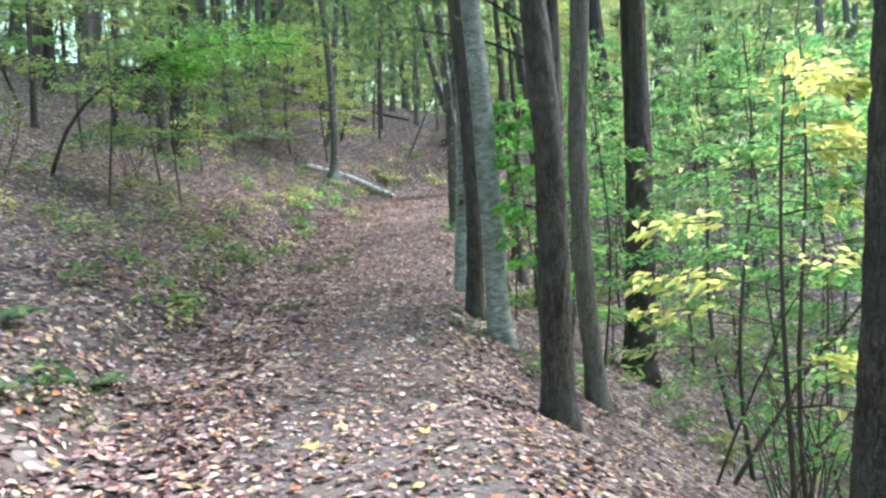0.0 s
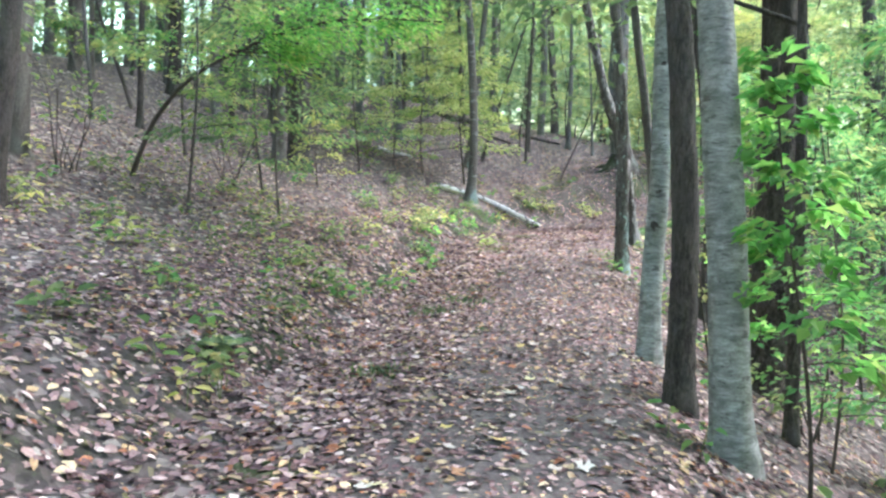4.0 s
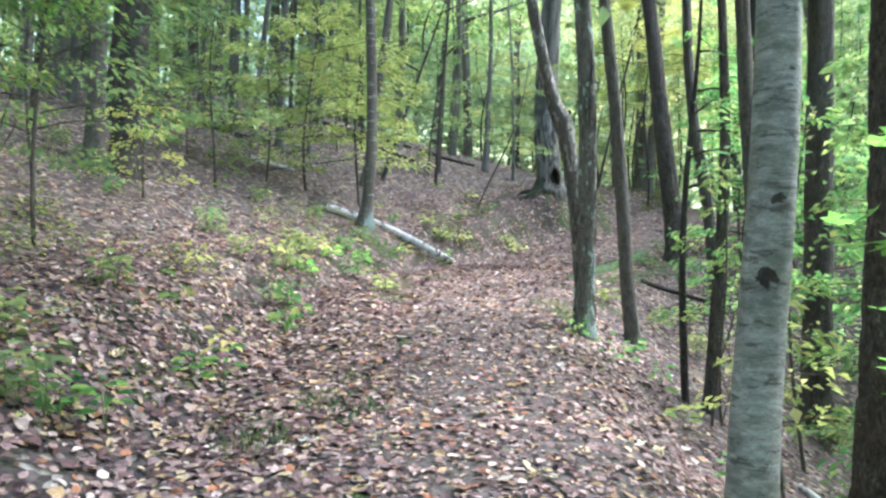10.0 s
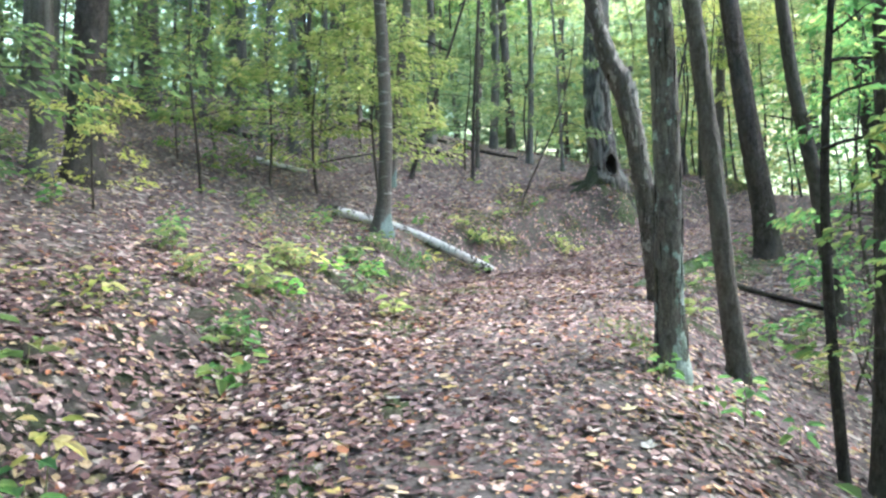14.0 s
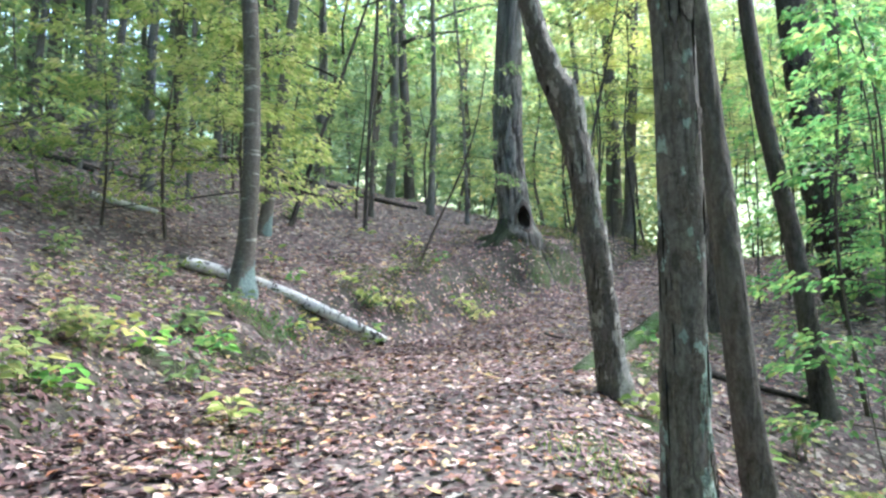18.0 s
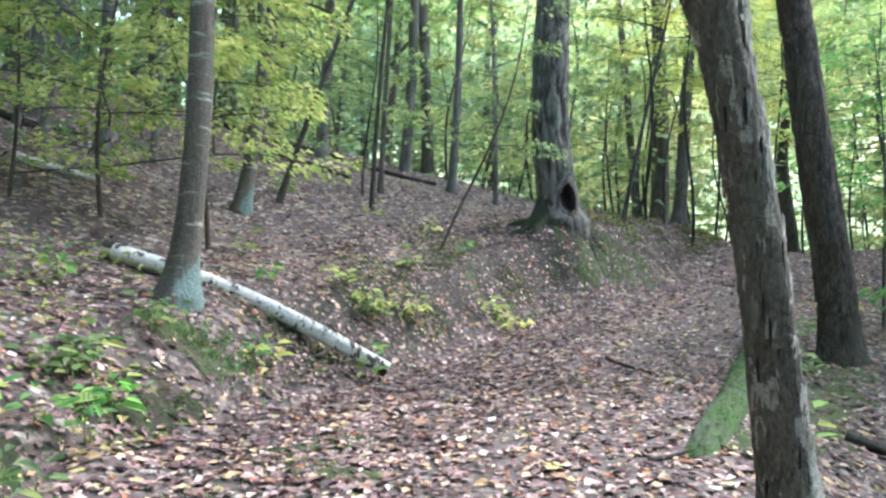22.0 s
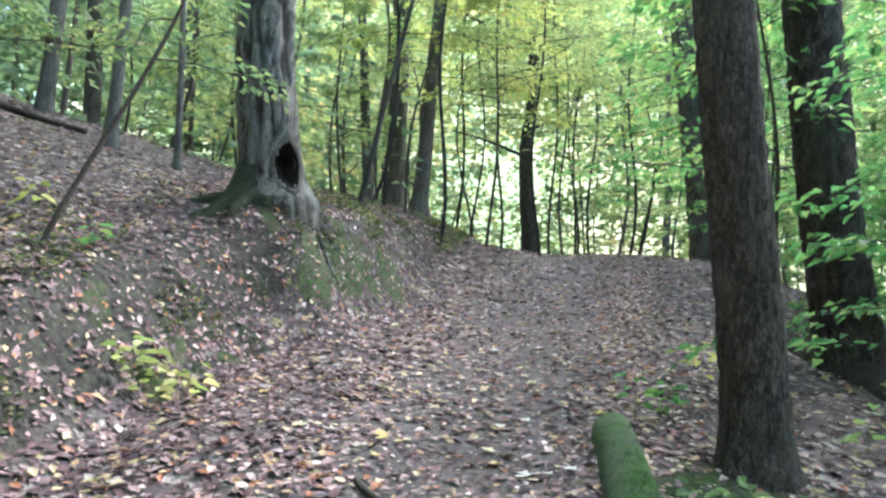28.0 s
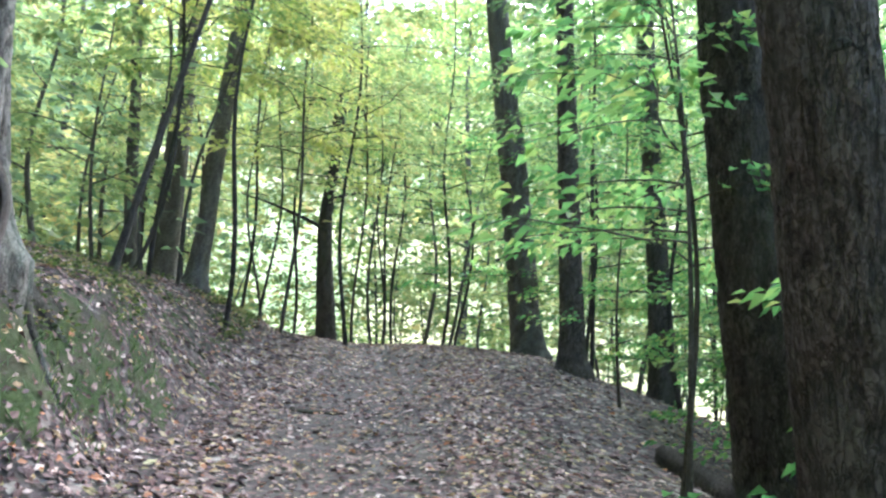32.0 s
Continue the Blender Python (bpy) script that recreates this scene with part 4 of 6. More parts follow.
LICHEN_CURVE = (-0.01, 0.0, 0.01, 0.01, -0.04, -0.15, -0.36)
pl = np.random.default_rng(760)
for k in range(96):
    kz = pl.uniform(0.1, 3.6)
    at = (float(follow(LICHEN_CURVE, kz)), -0.048 * kz, kz)
    rad_at = 0.1275 * (1 - 0.72 * kz / 17) * (1 + 0.35 * math.exp(-kz / 0.22)) + 0.002
    turn = pl.uniform(-175, -5)
    if k < 60:
        bark_piece("bark_plate", lichen_tree, at, rad_at, pl.uniform(0.012, 0.032), pl.uniform(0.04, 0.13), turn, 0.005, pl.uniform(0.0, 0.008), M_PLATE, 780 + k)
    elif k < 80:
        bark_piece("bark_crack", lichen_tree, at, rad_at, pl.uniform(0.003, 0.006), pl.uniform(0.06, 0.2), turn, 0.004, 0.0, M_CRACK, 780 + k, "dark open crack in the bark")
    else:
        low = k < 88
        kz = pl.uniform(0.12, 0.85) if low else pl.uniform(0.9, 3.2)
        at = (float(follow(LICHEN_CURVE, kz)), -0.048 * kz, kz)
        bark_piece("lichen_crust", lichen_tree, at, 0.1275 * (1 - 0.72 * kz / 17) * (1 + 0.35 * math.exp(-kz / 0.22)) + 0.002, pl.uniform(0.014, 0.03) if low else pl.uniform(0.012, 0.022), pl.uniform(0.04, 0.12) if low else pl.uniform(0.02, 0.045), pl.uniform(-75, -30) if low else pl.uniform(-120, -50), 0.006, 0.0, M_CRUST, 780 + k, "pale blue-green lichen crust")

# ---- special trunks ----
def broken_tree(x, y):
    """A dark trunk that ends in a broken stub with a long bare limb."""
    z = floor_one(x, y)
    tree = thing("broken_tree", x, y, z, "dark broken-topped tree with a long bare side limb", "tree")
    me, pts, rad = trunk_mesh("trunk", M_DARK, 0.56, 6.6, (0.0, 0.0), 0.0, 28, 0.3, 0.015, 41, curve=(-0.05, -0.1, -0.16, -0.23, -0.28, -0.1, 0.12))
    part("trunk", me, tree)
    r = np.random.default_rng(41)
    for h, turn, length in ((6.0, 165, 3.9), (6.2, 20, 1.2), (3.1, 180, 2.4), (4.0, -10, 1.6)):
        k = int(np.searchsorted(pts[:, 2], h))
        way = np.array([math.cos(radians(turn)), math.sin(radians(turn)) * 0.5, 0.25])
        part("limb", tube_mesh("limb", M_DARK, branch_points(r, pts[k], way, length, 0.3, 8, 0.0), np.linspace(0.06, 0.015, 8), seg=7), tree)


    top = pts[-1]
    upper = branch_points(r, top - [0, 0, 0.4], np.array([0.12, 0.05, 1.0]), 5.0, 0.0, 9, 0.0)
    part("limb", tube_mesh("limb", M_DARK, upper, np.linspace(0.075, 0.02, 9), seg=8, wob=0.06), tree, "thin stem above the break")
    sets = []
    for n in range(16):
        turn = n * 2.4
        at = upper[n % 8]
        bp = branch_points(r, at, np.array([math.cos(turn), math.sin(turn), 0.1]), r.uniform(1.2, 2.4), 0.15)
        part("twig", tube_mesh("twig", M_TWIG, bp, np.linspace(0.014, 0.004, 7), seg=4), tree)
        sets.append(spray(r, bp, 130, 0.7, 0.13, flat=0.1))
    part("foliage", fast_mesh("foliage", *join(sets), M_LEAF_YELLOW), tree, "golden yellow leaves")


broken_tree(8.83, 43.84)


def forked_tree(x, y):
    """A crooked leaning trunk with a dark knot and a peeling pale side."""
    z = floor_one(x, y)
    tree = thing("crooked_tree", x, y, z, "crooked leaning tree with peeling bark and a dark knot", "tree")
    h = np.array([-0.3, 0, 0.3, 0.7, 1.1, 1.5, 1.9, 2.3, 2.7, 2.95, 3.15, 3.5, 4.2, 5.2, 6.5, 8.5, 11.0])
    off = np.array([0.0, 0.0, -0.04, -0.09, -0.13, -0.18, -0.24, -0.3, -0.37, -0.44, -0.55, -0.66, -0.82, -1.03, -1.3, -1.6, -1.9])
    rad = np.array([0.21, 0.17, 0.145, 0.135, 0.133, 0.136, 0.138, 0.14, 0.155, 0.175, 0.15, 0.125, 0.11, 0.1, 0.08, 0.055, 0.02])
    pts = np.stack([off, -0.037 * h, h], 1)
    ts = np.linspace(0, len(h) - 1, 140)
    pts = np.stack([np.interp(ts, np.arange(len(h)), c) for c in pts.T], 1)
    rr = 0.91 * np.interp(ts, np.arange(len(h)), rad)
    part("trunk", tube_mesh("trunk", M_LICHEN_BARE, pts, rr, seg=36, wob=0.05, lobes=4, lobe=0.2, groove=0.006, r=np.random.default_rng(5)), tree)
    r = np.random.default_rng(6)
    for k in range(84):
        kz = r.uniform(0.15, 3.4)
        at = (float(np.interp(kz, pts[:, 2], pts[:, 0])), -0.037 * kz, kz)
        rad_at = float(np.interp(kz, pts[:, 2], rr)) + 0.002
        if k < 34:
            bark_piece("bark_plate", tree, at, rad_at, r.uniform(0.016, 0.04), r.uniform(0.05, 0.16), r.uniform(-58, -8), 0.006, r.uniform(0.0, 0.012), M_PEEL, 1100 + k, "pale peeling bark")
        elif k < 66:
            bark_piece("bark_plate", tree, at, rad_at, r.uniform(0.014, 0.034), r.uniform(0.03, 0.1), r.uniform(-180, -60), 0.005, r.uniform(0.0, 0.01), M_PLATE, 1100 + k)
        else:
            bark_piece("bark_crack", tree, at, rad_at, r.uniform(0.004, 0.01), r.uniform(0.03, 0.12), r.uniform(-170, -20), 0.005, 0.0, M_CRACK, 1100 + k, "dark open crack in the bark")
    knot = np.array([-0.32, -0.12, 2.98])
    for way, length, rad0 in (((0.6, 0.2, 0.6), 0.22, 0.06), ((-0.5, -0.3, 0.4), 0.16, 0.05)):
        part("stub", tube_mesh("stub", M_DARK, branch_points(r, knot + [-0.1, 0, 0], np.array(way), length, 0.1, 5), np.linspace(rad0, rad0 * 0.7, 5), seg=8, wob=0.1), tree, "dark broken branch stub")
    e = crown_arrays(r, np.array([-1.0, 0.2, 10.5]), 1500, np.array([2.0, 2.0, 1.5]), 0.17, 16)
    part("crown", fast_mesh("crown", *e, M_LEAF_GREEN), tree)


M_LICHEN_BARE = bark_material("peeling_bark", (0.036, 0.032, 0.028), (0.078, 0.07, 0.062), (0.135, 0.124, 0.112), patch=(0.3, 0.285, 0.265), patch_at=(0.56, 0.58), patch_scale=10.0, patch_flat=0.35, foot=((0.36, 0.345, 0.325), 9.0, (1.9, -0.6)), furrow=0.5, cracks=10.0, stretch=0.4, rel=0)
forked_tree(0.0, 22.5)


def hollow_tree(x, y):
    """A stout old trunk on spreading roots with a dark hollow in its foot."""
    z = HOLLOW_Z
    tree = thing("hollow_tree", x, y, z, "stout old tree with a rotten hollow with its shade put into the colour at its foot", "tree")
    face = np.array([0.3, -0.954, 0.0])
    side = np.array([0.954, 0.3, 0.0])

    def hole(mid):
        w, hgt = mid @ side, mid[:, 2]
        return (mid @ face > 0) & ((w / 0.15) ** 2 + ((hgt - 0.4) / 0.29) ** 2 < 1)

    me, pts, rad = trunk_mesh("trunk", M_OAK, 0.72, 19.0, (0.0, 0.0), 0.0, 72, 0.5, 0.022, 51, 0.16, hole, 0.9, curve=(-0.05, -0.1, -0.16, -0.19, -0.17, -0.09, 0.03), plates=2.0)
    trunk = part("trunk", me, tree)
    r = np.random.default_rng(52)
    # the hollow: a deep pointed pocket with bare swollen lips
    ring = []
    for k in range(20):
        a = 2 * math.pi * k / 20
        w, hgt = 0.17 * math.cos(a) * (1.0 - 0.35 * math.sin(a)) * (1 + 0.15 * math.sin(3 * a)), 0.4 + 0.32 * math.sin(a)
        out = 0.385 + 0.22 * math.exp(-hgt / 0.3)
        ring.append((w, hgt, out))
    verts, faces = [], []
    for depth, shrink in ((-0.07, 1.4), (-0.01, 1.12), (-0.02, 0.92), (-0.12, 0.85), (-0.3, 0.5)):
        for w, hgt, out in ring:
            verts.append(face * (out + depth - 0.9 * abs(w) * 0.4) + side * w * shrink + np.array([0, 0, 0.4 + (hgt - 0.4) * shrink]))
    for k in range(4):
        for q in range(20):
            faces.append((k * 20 + q, k * 20 + (q + 1) % 20, (k + 1) * 20 + (q + 1) % 20, (k + 1) * 20 + q))
    lip = bpy.data.meshes.new("hollow_lip")
    lip.from_pydata([tuple(v) for v in verts[:60]], [], [f for f in faces if max(f) < 60])
    lip.polygons.foreach_set("use_smooth", np.full(len(lip.polygons), True))
    lip.materials.append(M_ROT)
    part("hollow_lip", lip, trunk, "bare swollen wood round the hollow")
    pocket = bpy.data.meshes.new("hollow")
    pocket.from_pydata([tuple(v) for v in verts[40:]], [], [tuple(i - 40 for i in f) for f in faces if min(f) >= 40] + [tuple(range(40, 60))])
    pocket.materials.append(M_HOLLOW)
    part("hollow", pocket, trunk, "rotten hollow with its shade put into the colour")
    for turn, length, thick, rise in ((-20, 0.9, 0.1, 0.16), (15, 1.0, 0.11, 0.16), (-128, 0.9, 0.17, 0.3), (212, 1.15, 0.22, 0.3), (178, 0.95, 0.2, 0.22), (130, 1.0, 0.13, 0.2), (60, 1.1, 0.12, 0.16)):
        way = np.array([math.cos(radians(turn)), math.sin(radians(turn)), 0])
        t = np.linspace(0.25, length, 9)
        px, py = x + way[0] * t, y + way[1] * t
        pz = floor_z(px, py) - z + rise * np.exp(-(t - 0.25) / 0.25) - 0.05
        part("root", tube_mesh("root", M_OAK, np.stack([px - x, py - y, pz], 1), thick * np.linspace(1.0, 0.28, 9), seg=12, wob=0.12, groove=0.006, r=r), tree)
    # high crown, made dense to shade the bank below
    for n in range(6):
        h = r.uniform(8, 15)
        k = int(np.searchsorted(pts[:, 2], h))
        way = np.array([math.cos(n * 1.1), math.sin(n * 1.1), 0.4])
        bp = branch_points(r, pts[k], way, 3.6, 0.3, 7, 0.0)
        part("limb", tube_mesh("limb", M_OAK, bp, np.linspace(0.16, 0.03, 7), seg=8), tree)
        v = crown_arrays(r, bp[-1], 1500, np.array([2.6, 2.6, 1.0]), 0.2, 14)
        part("crown", fast_mesh("crown", *v, M_LEAF_GREEN), tree)


HOLLOW_Z = 4.88
hollow_tree(-0.08, 32.6)


# ---- young trees and saplings ----
def sapling(name, label, x, y, tall, diam, leaf_mat, branches=9, reach=1.1, leaves=60, leaf=0.09, low=0.25, lean=(0.0, 0.0), bend=0.1, seed=1, spread=0.35, rise=0.15, fan=None, bark=None, z=None, group=""):
    """A thin stem with branches that hold flat sprays of leaves. fan: the directions, in degrees, to which its branches reach."""
    r = np.random.default_rng(seed)
    z = floor_one(x, y) if z is None else z
    tree = thing(name, x, y, z, label, "sapling", group)
    h = np.r_[-0.15, np.linspace(0, tall, 14)]
    ph = r.uniform(0, 6, 2)
    hz = np.clip(h, 0, None)
    pts = np.stack([lean[0] * h + bend * (np.sin(hz * 1.1 + ph[0]) - np.sin(ph[0])), lean[1] * h + bend * (np.sin(hz * 0.9 + ph[1]) - np.sin(ph[1])), h], 1)
    rad = 0.5 * diam * (1 - 0.8 * hz / tall) + 0.003
    bark = bark or M_TWIG
    part("stem", tube_mesh("stem", bark, pts, rad, seg=8, wob=0.05, r=r), tree)
    groups = []
    for n in range(branches):
        f = low + (1 - low) * (n + r.uniform(0, 0.8)) / branches
        k = f * tall
        at = np.array([np.interp(k, h, c) for c in pts.T])
        turn = radians(r.uniform(*fan)) if fan else n * 2.4 + r.uniform(-0.5, 0.5)
        length = reach * (1.15 - 0.65 * f) * r.uniform(0.7, 1.2)
        way = np.array([math.cos(turn), math.sin(turn), 0.12])
        bp = branch_points(r, at, way, length, rise)
        part("branch", tube_mesh("branch", bark, bp, np.linspace(0.22, 0.05, 7) * diam * (1.1 - 0.6 * f) + 0.0015, seg=4, cap=False), tree)
        groups.append(spray(r, bp, int(leaves * r.uniform(0.7, 1.3)), spread * length, leaf))
    groups.append(spray(r, pts[-4:], int(leaves * 0.6), 0.25 * reach, leaf))
    part("foliage", fast_mesh("foliage", *join(groups), leaf_mat), tree)
    return tree


sapling("sapling", "yellow-leaved sapling with flat sprays beside the path", 2.2, 5.4, 3.6, 0.04, M_LEAF_YELLOW, 11, 1.15, 60, 0.094, 0.3, (0.03, 0.0), 0.05, 61, fan=(110, 400), spread=0.24)
sapling("sapling", "bright green sapling behind a yellow one", 3.1, 7.3, 4.8, 0.05, M_LEAF_BRIGHT, 12, 1.5, 60, 0.1, 0.5, seed=62)
sapling("sapling", "bright green leafy sapling below the path", 3.4, 9.6, 5.5, 0.06, M_LEAF_BRIGHT, 12, 1.7, 70, 0.11, 0.42, seed=63)
sapling("sapling", "bright green leafy sapling among dark trunks", 1.75, 10.6, 4.2, 0.035, M_LEAF_BRIGHT, 12, 1.05, 60, 0.1, 0.2, seed=64)
sapling("sapling", "green-leaved sapling below a birch", 1.55, 12.3, 3.6, 0.03, M_LEAF_BRIGHT, 10, 0.9, 45, 0.11, 0.15, seed=65)
sapling("sapling", "low sapling with yellow-green sprays at the path's edge", 0.85, 17.6, 2.8, 0.03, M_LEAF_TURN, 8, 0.8, 30, 0.09, 0.3, seed=66)
sapling("sapling", "green sapling below the path", 1.9, 17.9, 4.0, 0.04, M_LEAF_BRIGHT, 12, 1.3, 30, 0.11, 0.35, seed=67)
sapling("sapling", "green sapling down the slope", 3.2, 24.2, 5.0, 0.05, M_LEAF_BRIGHT, 14, 1.6, 70, 0.1, 0.2, seed=68)
sapling("sapling", "young tree with wide green sprays beside the grey tree", -6.3, 27.6, 4.6, 0.06, M_LEAF_PALE, 20, 2.6, 170, 0.125, 0.14, seed=69, rise=0.1)
sapling("sapling", "young tree with green sprays over the bank", -5.0, 27.8, 4.4, 0.06, M_LEAF_PALE, 16, 2.4, 150, 0.125, 0.35, seed=70, rise=0.1)
sapling("sapling", "young tree with yellow-green sprays on the hillside", -7.4, 24.6, 4.4, 0.05, M_LEAF_TURN, 11, 1.7, 75, 0.125, 0.25, seed=71)
sapling("sapling", "thin bowed stem with green sprays on the bank", -2.2, 30.3, 4.2, 0.05, M_LEAF_GREEN, 9, 1.4, 60, 0.1, 0.4, (0.3, 0.06), 0.15, 72)
sapling("sapling", "green sapling at the foot of the crest trees", 7.6, 33.0, 4.2, 0.04, M_LEAF_BRIGHT, 12, 1.4, 60, 0.1, 0.15, seed=73)
sapling("sapling", "thin young tree with broad green leaves near the dark tree", 4.9, 30.0, 5.5, 0.05, M_LEAF_BRIGHT, 15, 1.7, 52, 0.15, 0.35, seed=74)
sapling("sapling", "thin young tree with broad drooping leaves over the path", 4.04, 29.3, 4.4, 0.045, M_LEAF_BRIGHT, 12, 2.0, 38, 0.14, 0.42, (0.0, 0.0), 0.05, 77, fan=(95, 205), spread=0.3, bark=M_GREYBARK)
sapling("sapling", "bright green sapling close beside the first tree", 3.2, 5.0, 4.2, 0.04, M_LEAF_BRIGHT, 10, 1.2, 42, 0.11, 0.52, seed=78)
sapling("sapling", "green leafy sapling beside the dark log", 5.6, 27.6, 4.6, 0.05, M_LEAF_BRIGHT, 14, 1.6, 60, 0.12, 0.1, seed=75)
sapling("sapling", "green leafy sapling down the slope", 8.6, 29.2, 5.6, 0.06, M_LEAF_BRIGHT, 16, 2.0, 80, 0.12, 0.1, seed=76)


sapling("sapling", "tall thin young tree with golden sprays at the crest", 5.3, 38.8, 7.5, 0.07, M_LEAF_YELLOW, 16, 2.2, 120, 0.12, 0.4, (0.02, 0.0), 0.1, 79, rise=0.08)
sapling("sapling", "tall thin young tree with yellow-green sprays at the crest", 7.9, 40.9, 8.0, 0.07, M_LEAF_GOLD, 18, 2.4, 120, 0.12, 0.4, (0.0, 0.0), 0.1, 80, rise=0.08)
for k, (x, y, tall) in enumerate(((4.6, 27.3, 5.2), (6.9, 28.3, 6.0), (9.6, 30.2, 7.0), (11.6, 31.6, 8.0), (8.4, 27.6, 6.0))):
    sapling("leafy_sapling", "leafy sapling with broad green leaves on the slope below the crest", x, y, tall, 0.05, M_LEAF_BRIGHT if k == 0 else M_LEAF_GREEN, 18, 1.7, 62, 0.135, 0.08, (0.02, 0.0), 0.12, 470 + k, bark=M_DARK, group="leafy saplings below the crest")
sapling("sapling", "low leafy green sapling beside the dark log", 7.3, 30.0, 2.6, 0.035, M_LEAF_BRIGHT, 14, 1.3, 70, 0.12, 0.06, seed=82)
sapling("sapling", "low leafy green sapling under the stout tree", 6.5, 28.9, 2.0, 0.03, M_LEAF_BRIGHT, 12, 1.2, 60, 0.12, 0.06, seed=83)
sapling("sapling", "low leafy green sapling at the crest's edge", 8.3, 31.8, 2.4, 0.03, M_LEAF_BRIGHT, 12, 1.3, 60, 0.12, 0.06, seed=84)


sapling("sapling", "low young beech with wide green sprays near the ground", -7.1, 27.0, 3.0, 0.045, M_LEAF_TURN, 12, 1.6, 100, 0.1, 0.08, seed=85, rise=0.08)
sapling("sapling", "low yellow-leaved sapling at the foot of the stout tree", -7.5, 21.7, 1.7, 0.03, M_LEAF_YELLOW, 10, 1.1, 45, 0.1, 0.15, seed=86, rise=0.08)
sapling("sapling", "low yellow-green sapling on the leafy hillside", -8.9, 26.6, 1.9, 0.03, M_LEAF_TURN, 10, 1.2, 60, 0.1, 0.12, seed=87, rise=0.08)
sapling("sapling", "young tree with broad bright leaves beside a thin black trunk", 0.92, 10.5, 3.6, 0.03, M_LEAF_LIT, 18, 0.62, 34, 0.15, 0.3, seed=88, spread=0.45)
sapling("sapling", "young tree with yellow-green sprays up the hillside", -6.8, 33.0, 4.6, 0.05, M_LEAF_TURN, 14, 2.2, 110, 0.11, 0.15, seed=89, rise=0.08)
sapling("sapling", "young tree with green sprays behind the slim grey tree", -3.9, 33.4, 4.4, 0.05, M_LEAF_GREEN, 14, 2.1, 110, 0.11, 0.2, seed=96, rise=0.08)

for k, (x, y, tall, mat, low) in enumerate(((5.6, 41.6, 9.0, M_LEAF_YELLOW, 0.4), (7.3, 42.6, 9.5, M_LEAF_GOLD, 0.4), (6.4, 38.4, 8.0, M_LEAF_GOLD, 0.5), (10.0, 40.4, 9.0, M_LEAF_TURN, 0.35), (11.6, 37.4, 8.0, M_LEAF_BRIGHT, 0.2), (10.2, 34.0, 8.0, M_LEAF_BRIGHT, 0.2), (2.7, 37.9, 8.0, M_LEAF_TURN, 0.45), (12.8, 33.6, 8.0, M_LEAF_BRIGHT, 0.15), (9.4, 35.2, 9.5, M_LEAF_GREEN, 0.45), (12.5, 39.0, 11.0, M_LEAF_GREEN, 0.3), (4.0, 43.4, 11.0, M_LEAF_YELLOW, 0.4), (10.8, 43.8, 12.0, M_LEAF_TURN, 0.3), (14.0, 36.0, 10.0, M_LEAF_TURN, 0.2), (3.6, 36.9, 9.0, M_LEAF_YELLOW, 0.55))):
    sapling("young_tree", "tall young tree with layered sprays at the crest", x, y, tall, 0.08, mat, 22, 2.8, 165, 0.12, low, (0.01, 0.0), 0.12, 440 + k, rise=0.06, bark=M_DARK, group="young trees at the crest")
for k, (x, y, tall, lean) in enumerate(((5.6, 40.6, 6.0, 0.03), (7.4, 39.2, 5.0, -0.02), (8.1, 39.9, 5.5, 0.05), (6.2, 41.9, 6.5, -0.04), (8.9, 41.2, 5.0, 0.02), (3.3, 38.4, 5.5, 0.12), (2.4, 37.6, 6.0, 0.16), (2.9, 39.2, 6.5, -0.06), (9.6, 39.4, 4.5, 0.0), (4.9, 42.4, 6.0, 0.05))):
    sapling("slim_sapling", "slim dark stem with a few golden leaves at the crest", x, y, tall, 0.065, M_LEAF_GOLD, 6, 1.0, 22, 0.11, 0.45, (lean, 0.0), 0.16, 320 + k, group="slim saplings at the crest", bark=M_GREYBARK if k % 2 else M_DARK)


def bowed_sapling():
    """A thin stem that leans far over and carries a canopy of green sprays."""
    x, y = -9.0, 16.45
    z = floor_one(x, y)
    r = np.random.default_rng(81)
    tree = thing("bowed_sapling", x, y, z, "thin sapling bowed far over with bright green sprays", "sapling")
    t = np.linspace(0, 1, 14)
    k = np.array([0.0, 0.22, 0.45, 0.7, 0.87, 1.0])
    pts = np.stack([np.interp(t, k, (0.0, 0.32, 1.0, 2.5, 3.9, 5.6)), 0.5 * t, np.interp(t, k, (-0.1, 0.95, 1.8, 2.5, 2.8, 2.6))], 1)
    pts[1:-1] = 0.25 * pts[:-2] + 0.5 * pts[1:-1] + 0.25 * pts[2:]
    part("stem", tube_mesh("stem", M_TWIG, pts, np.linspace(0.05, 0.012, 14), seg=8, wob=0.05), tree)
    groups = []
    for n in range(26):
        k = r.uniform(6.5, 12.9)
        at = np.array([np.interp(k, np.arange(14), c) for c in pts.T])
        turn = radians(-8) + r.choice([-1, 1]) * r.uniform(0.1, 1.2)
        bp = branch_points(r, at, np.array([math.cos(turn), math.sin(turn), 0.1]), r.uniform(0.8, 1.6), 0.06)
        part("branch", tube_mesh("branch", M_TWIG, bp, np.linspace(0.014, 0.003, 7), seg=5), tree)
        groups.append(spray(r, bp, 80, 0.55, 0.125, flat=0.14))
    part("foliage", fast_mesh("foliage", *join(groups), M_LEAF_LIT), tree)


bowed_sapling()

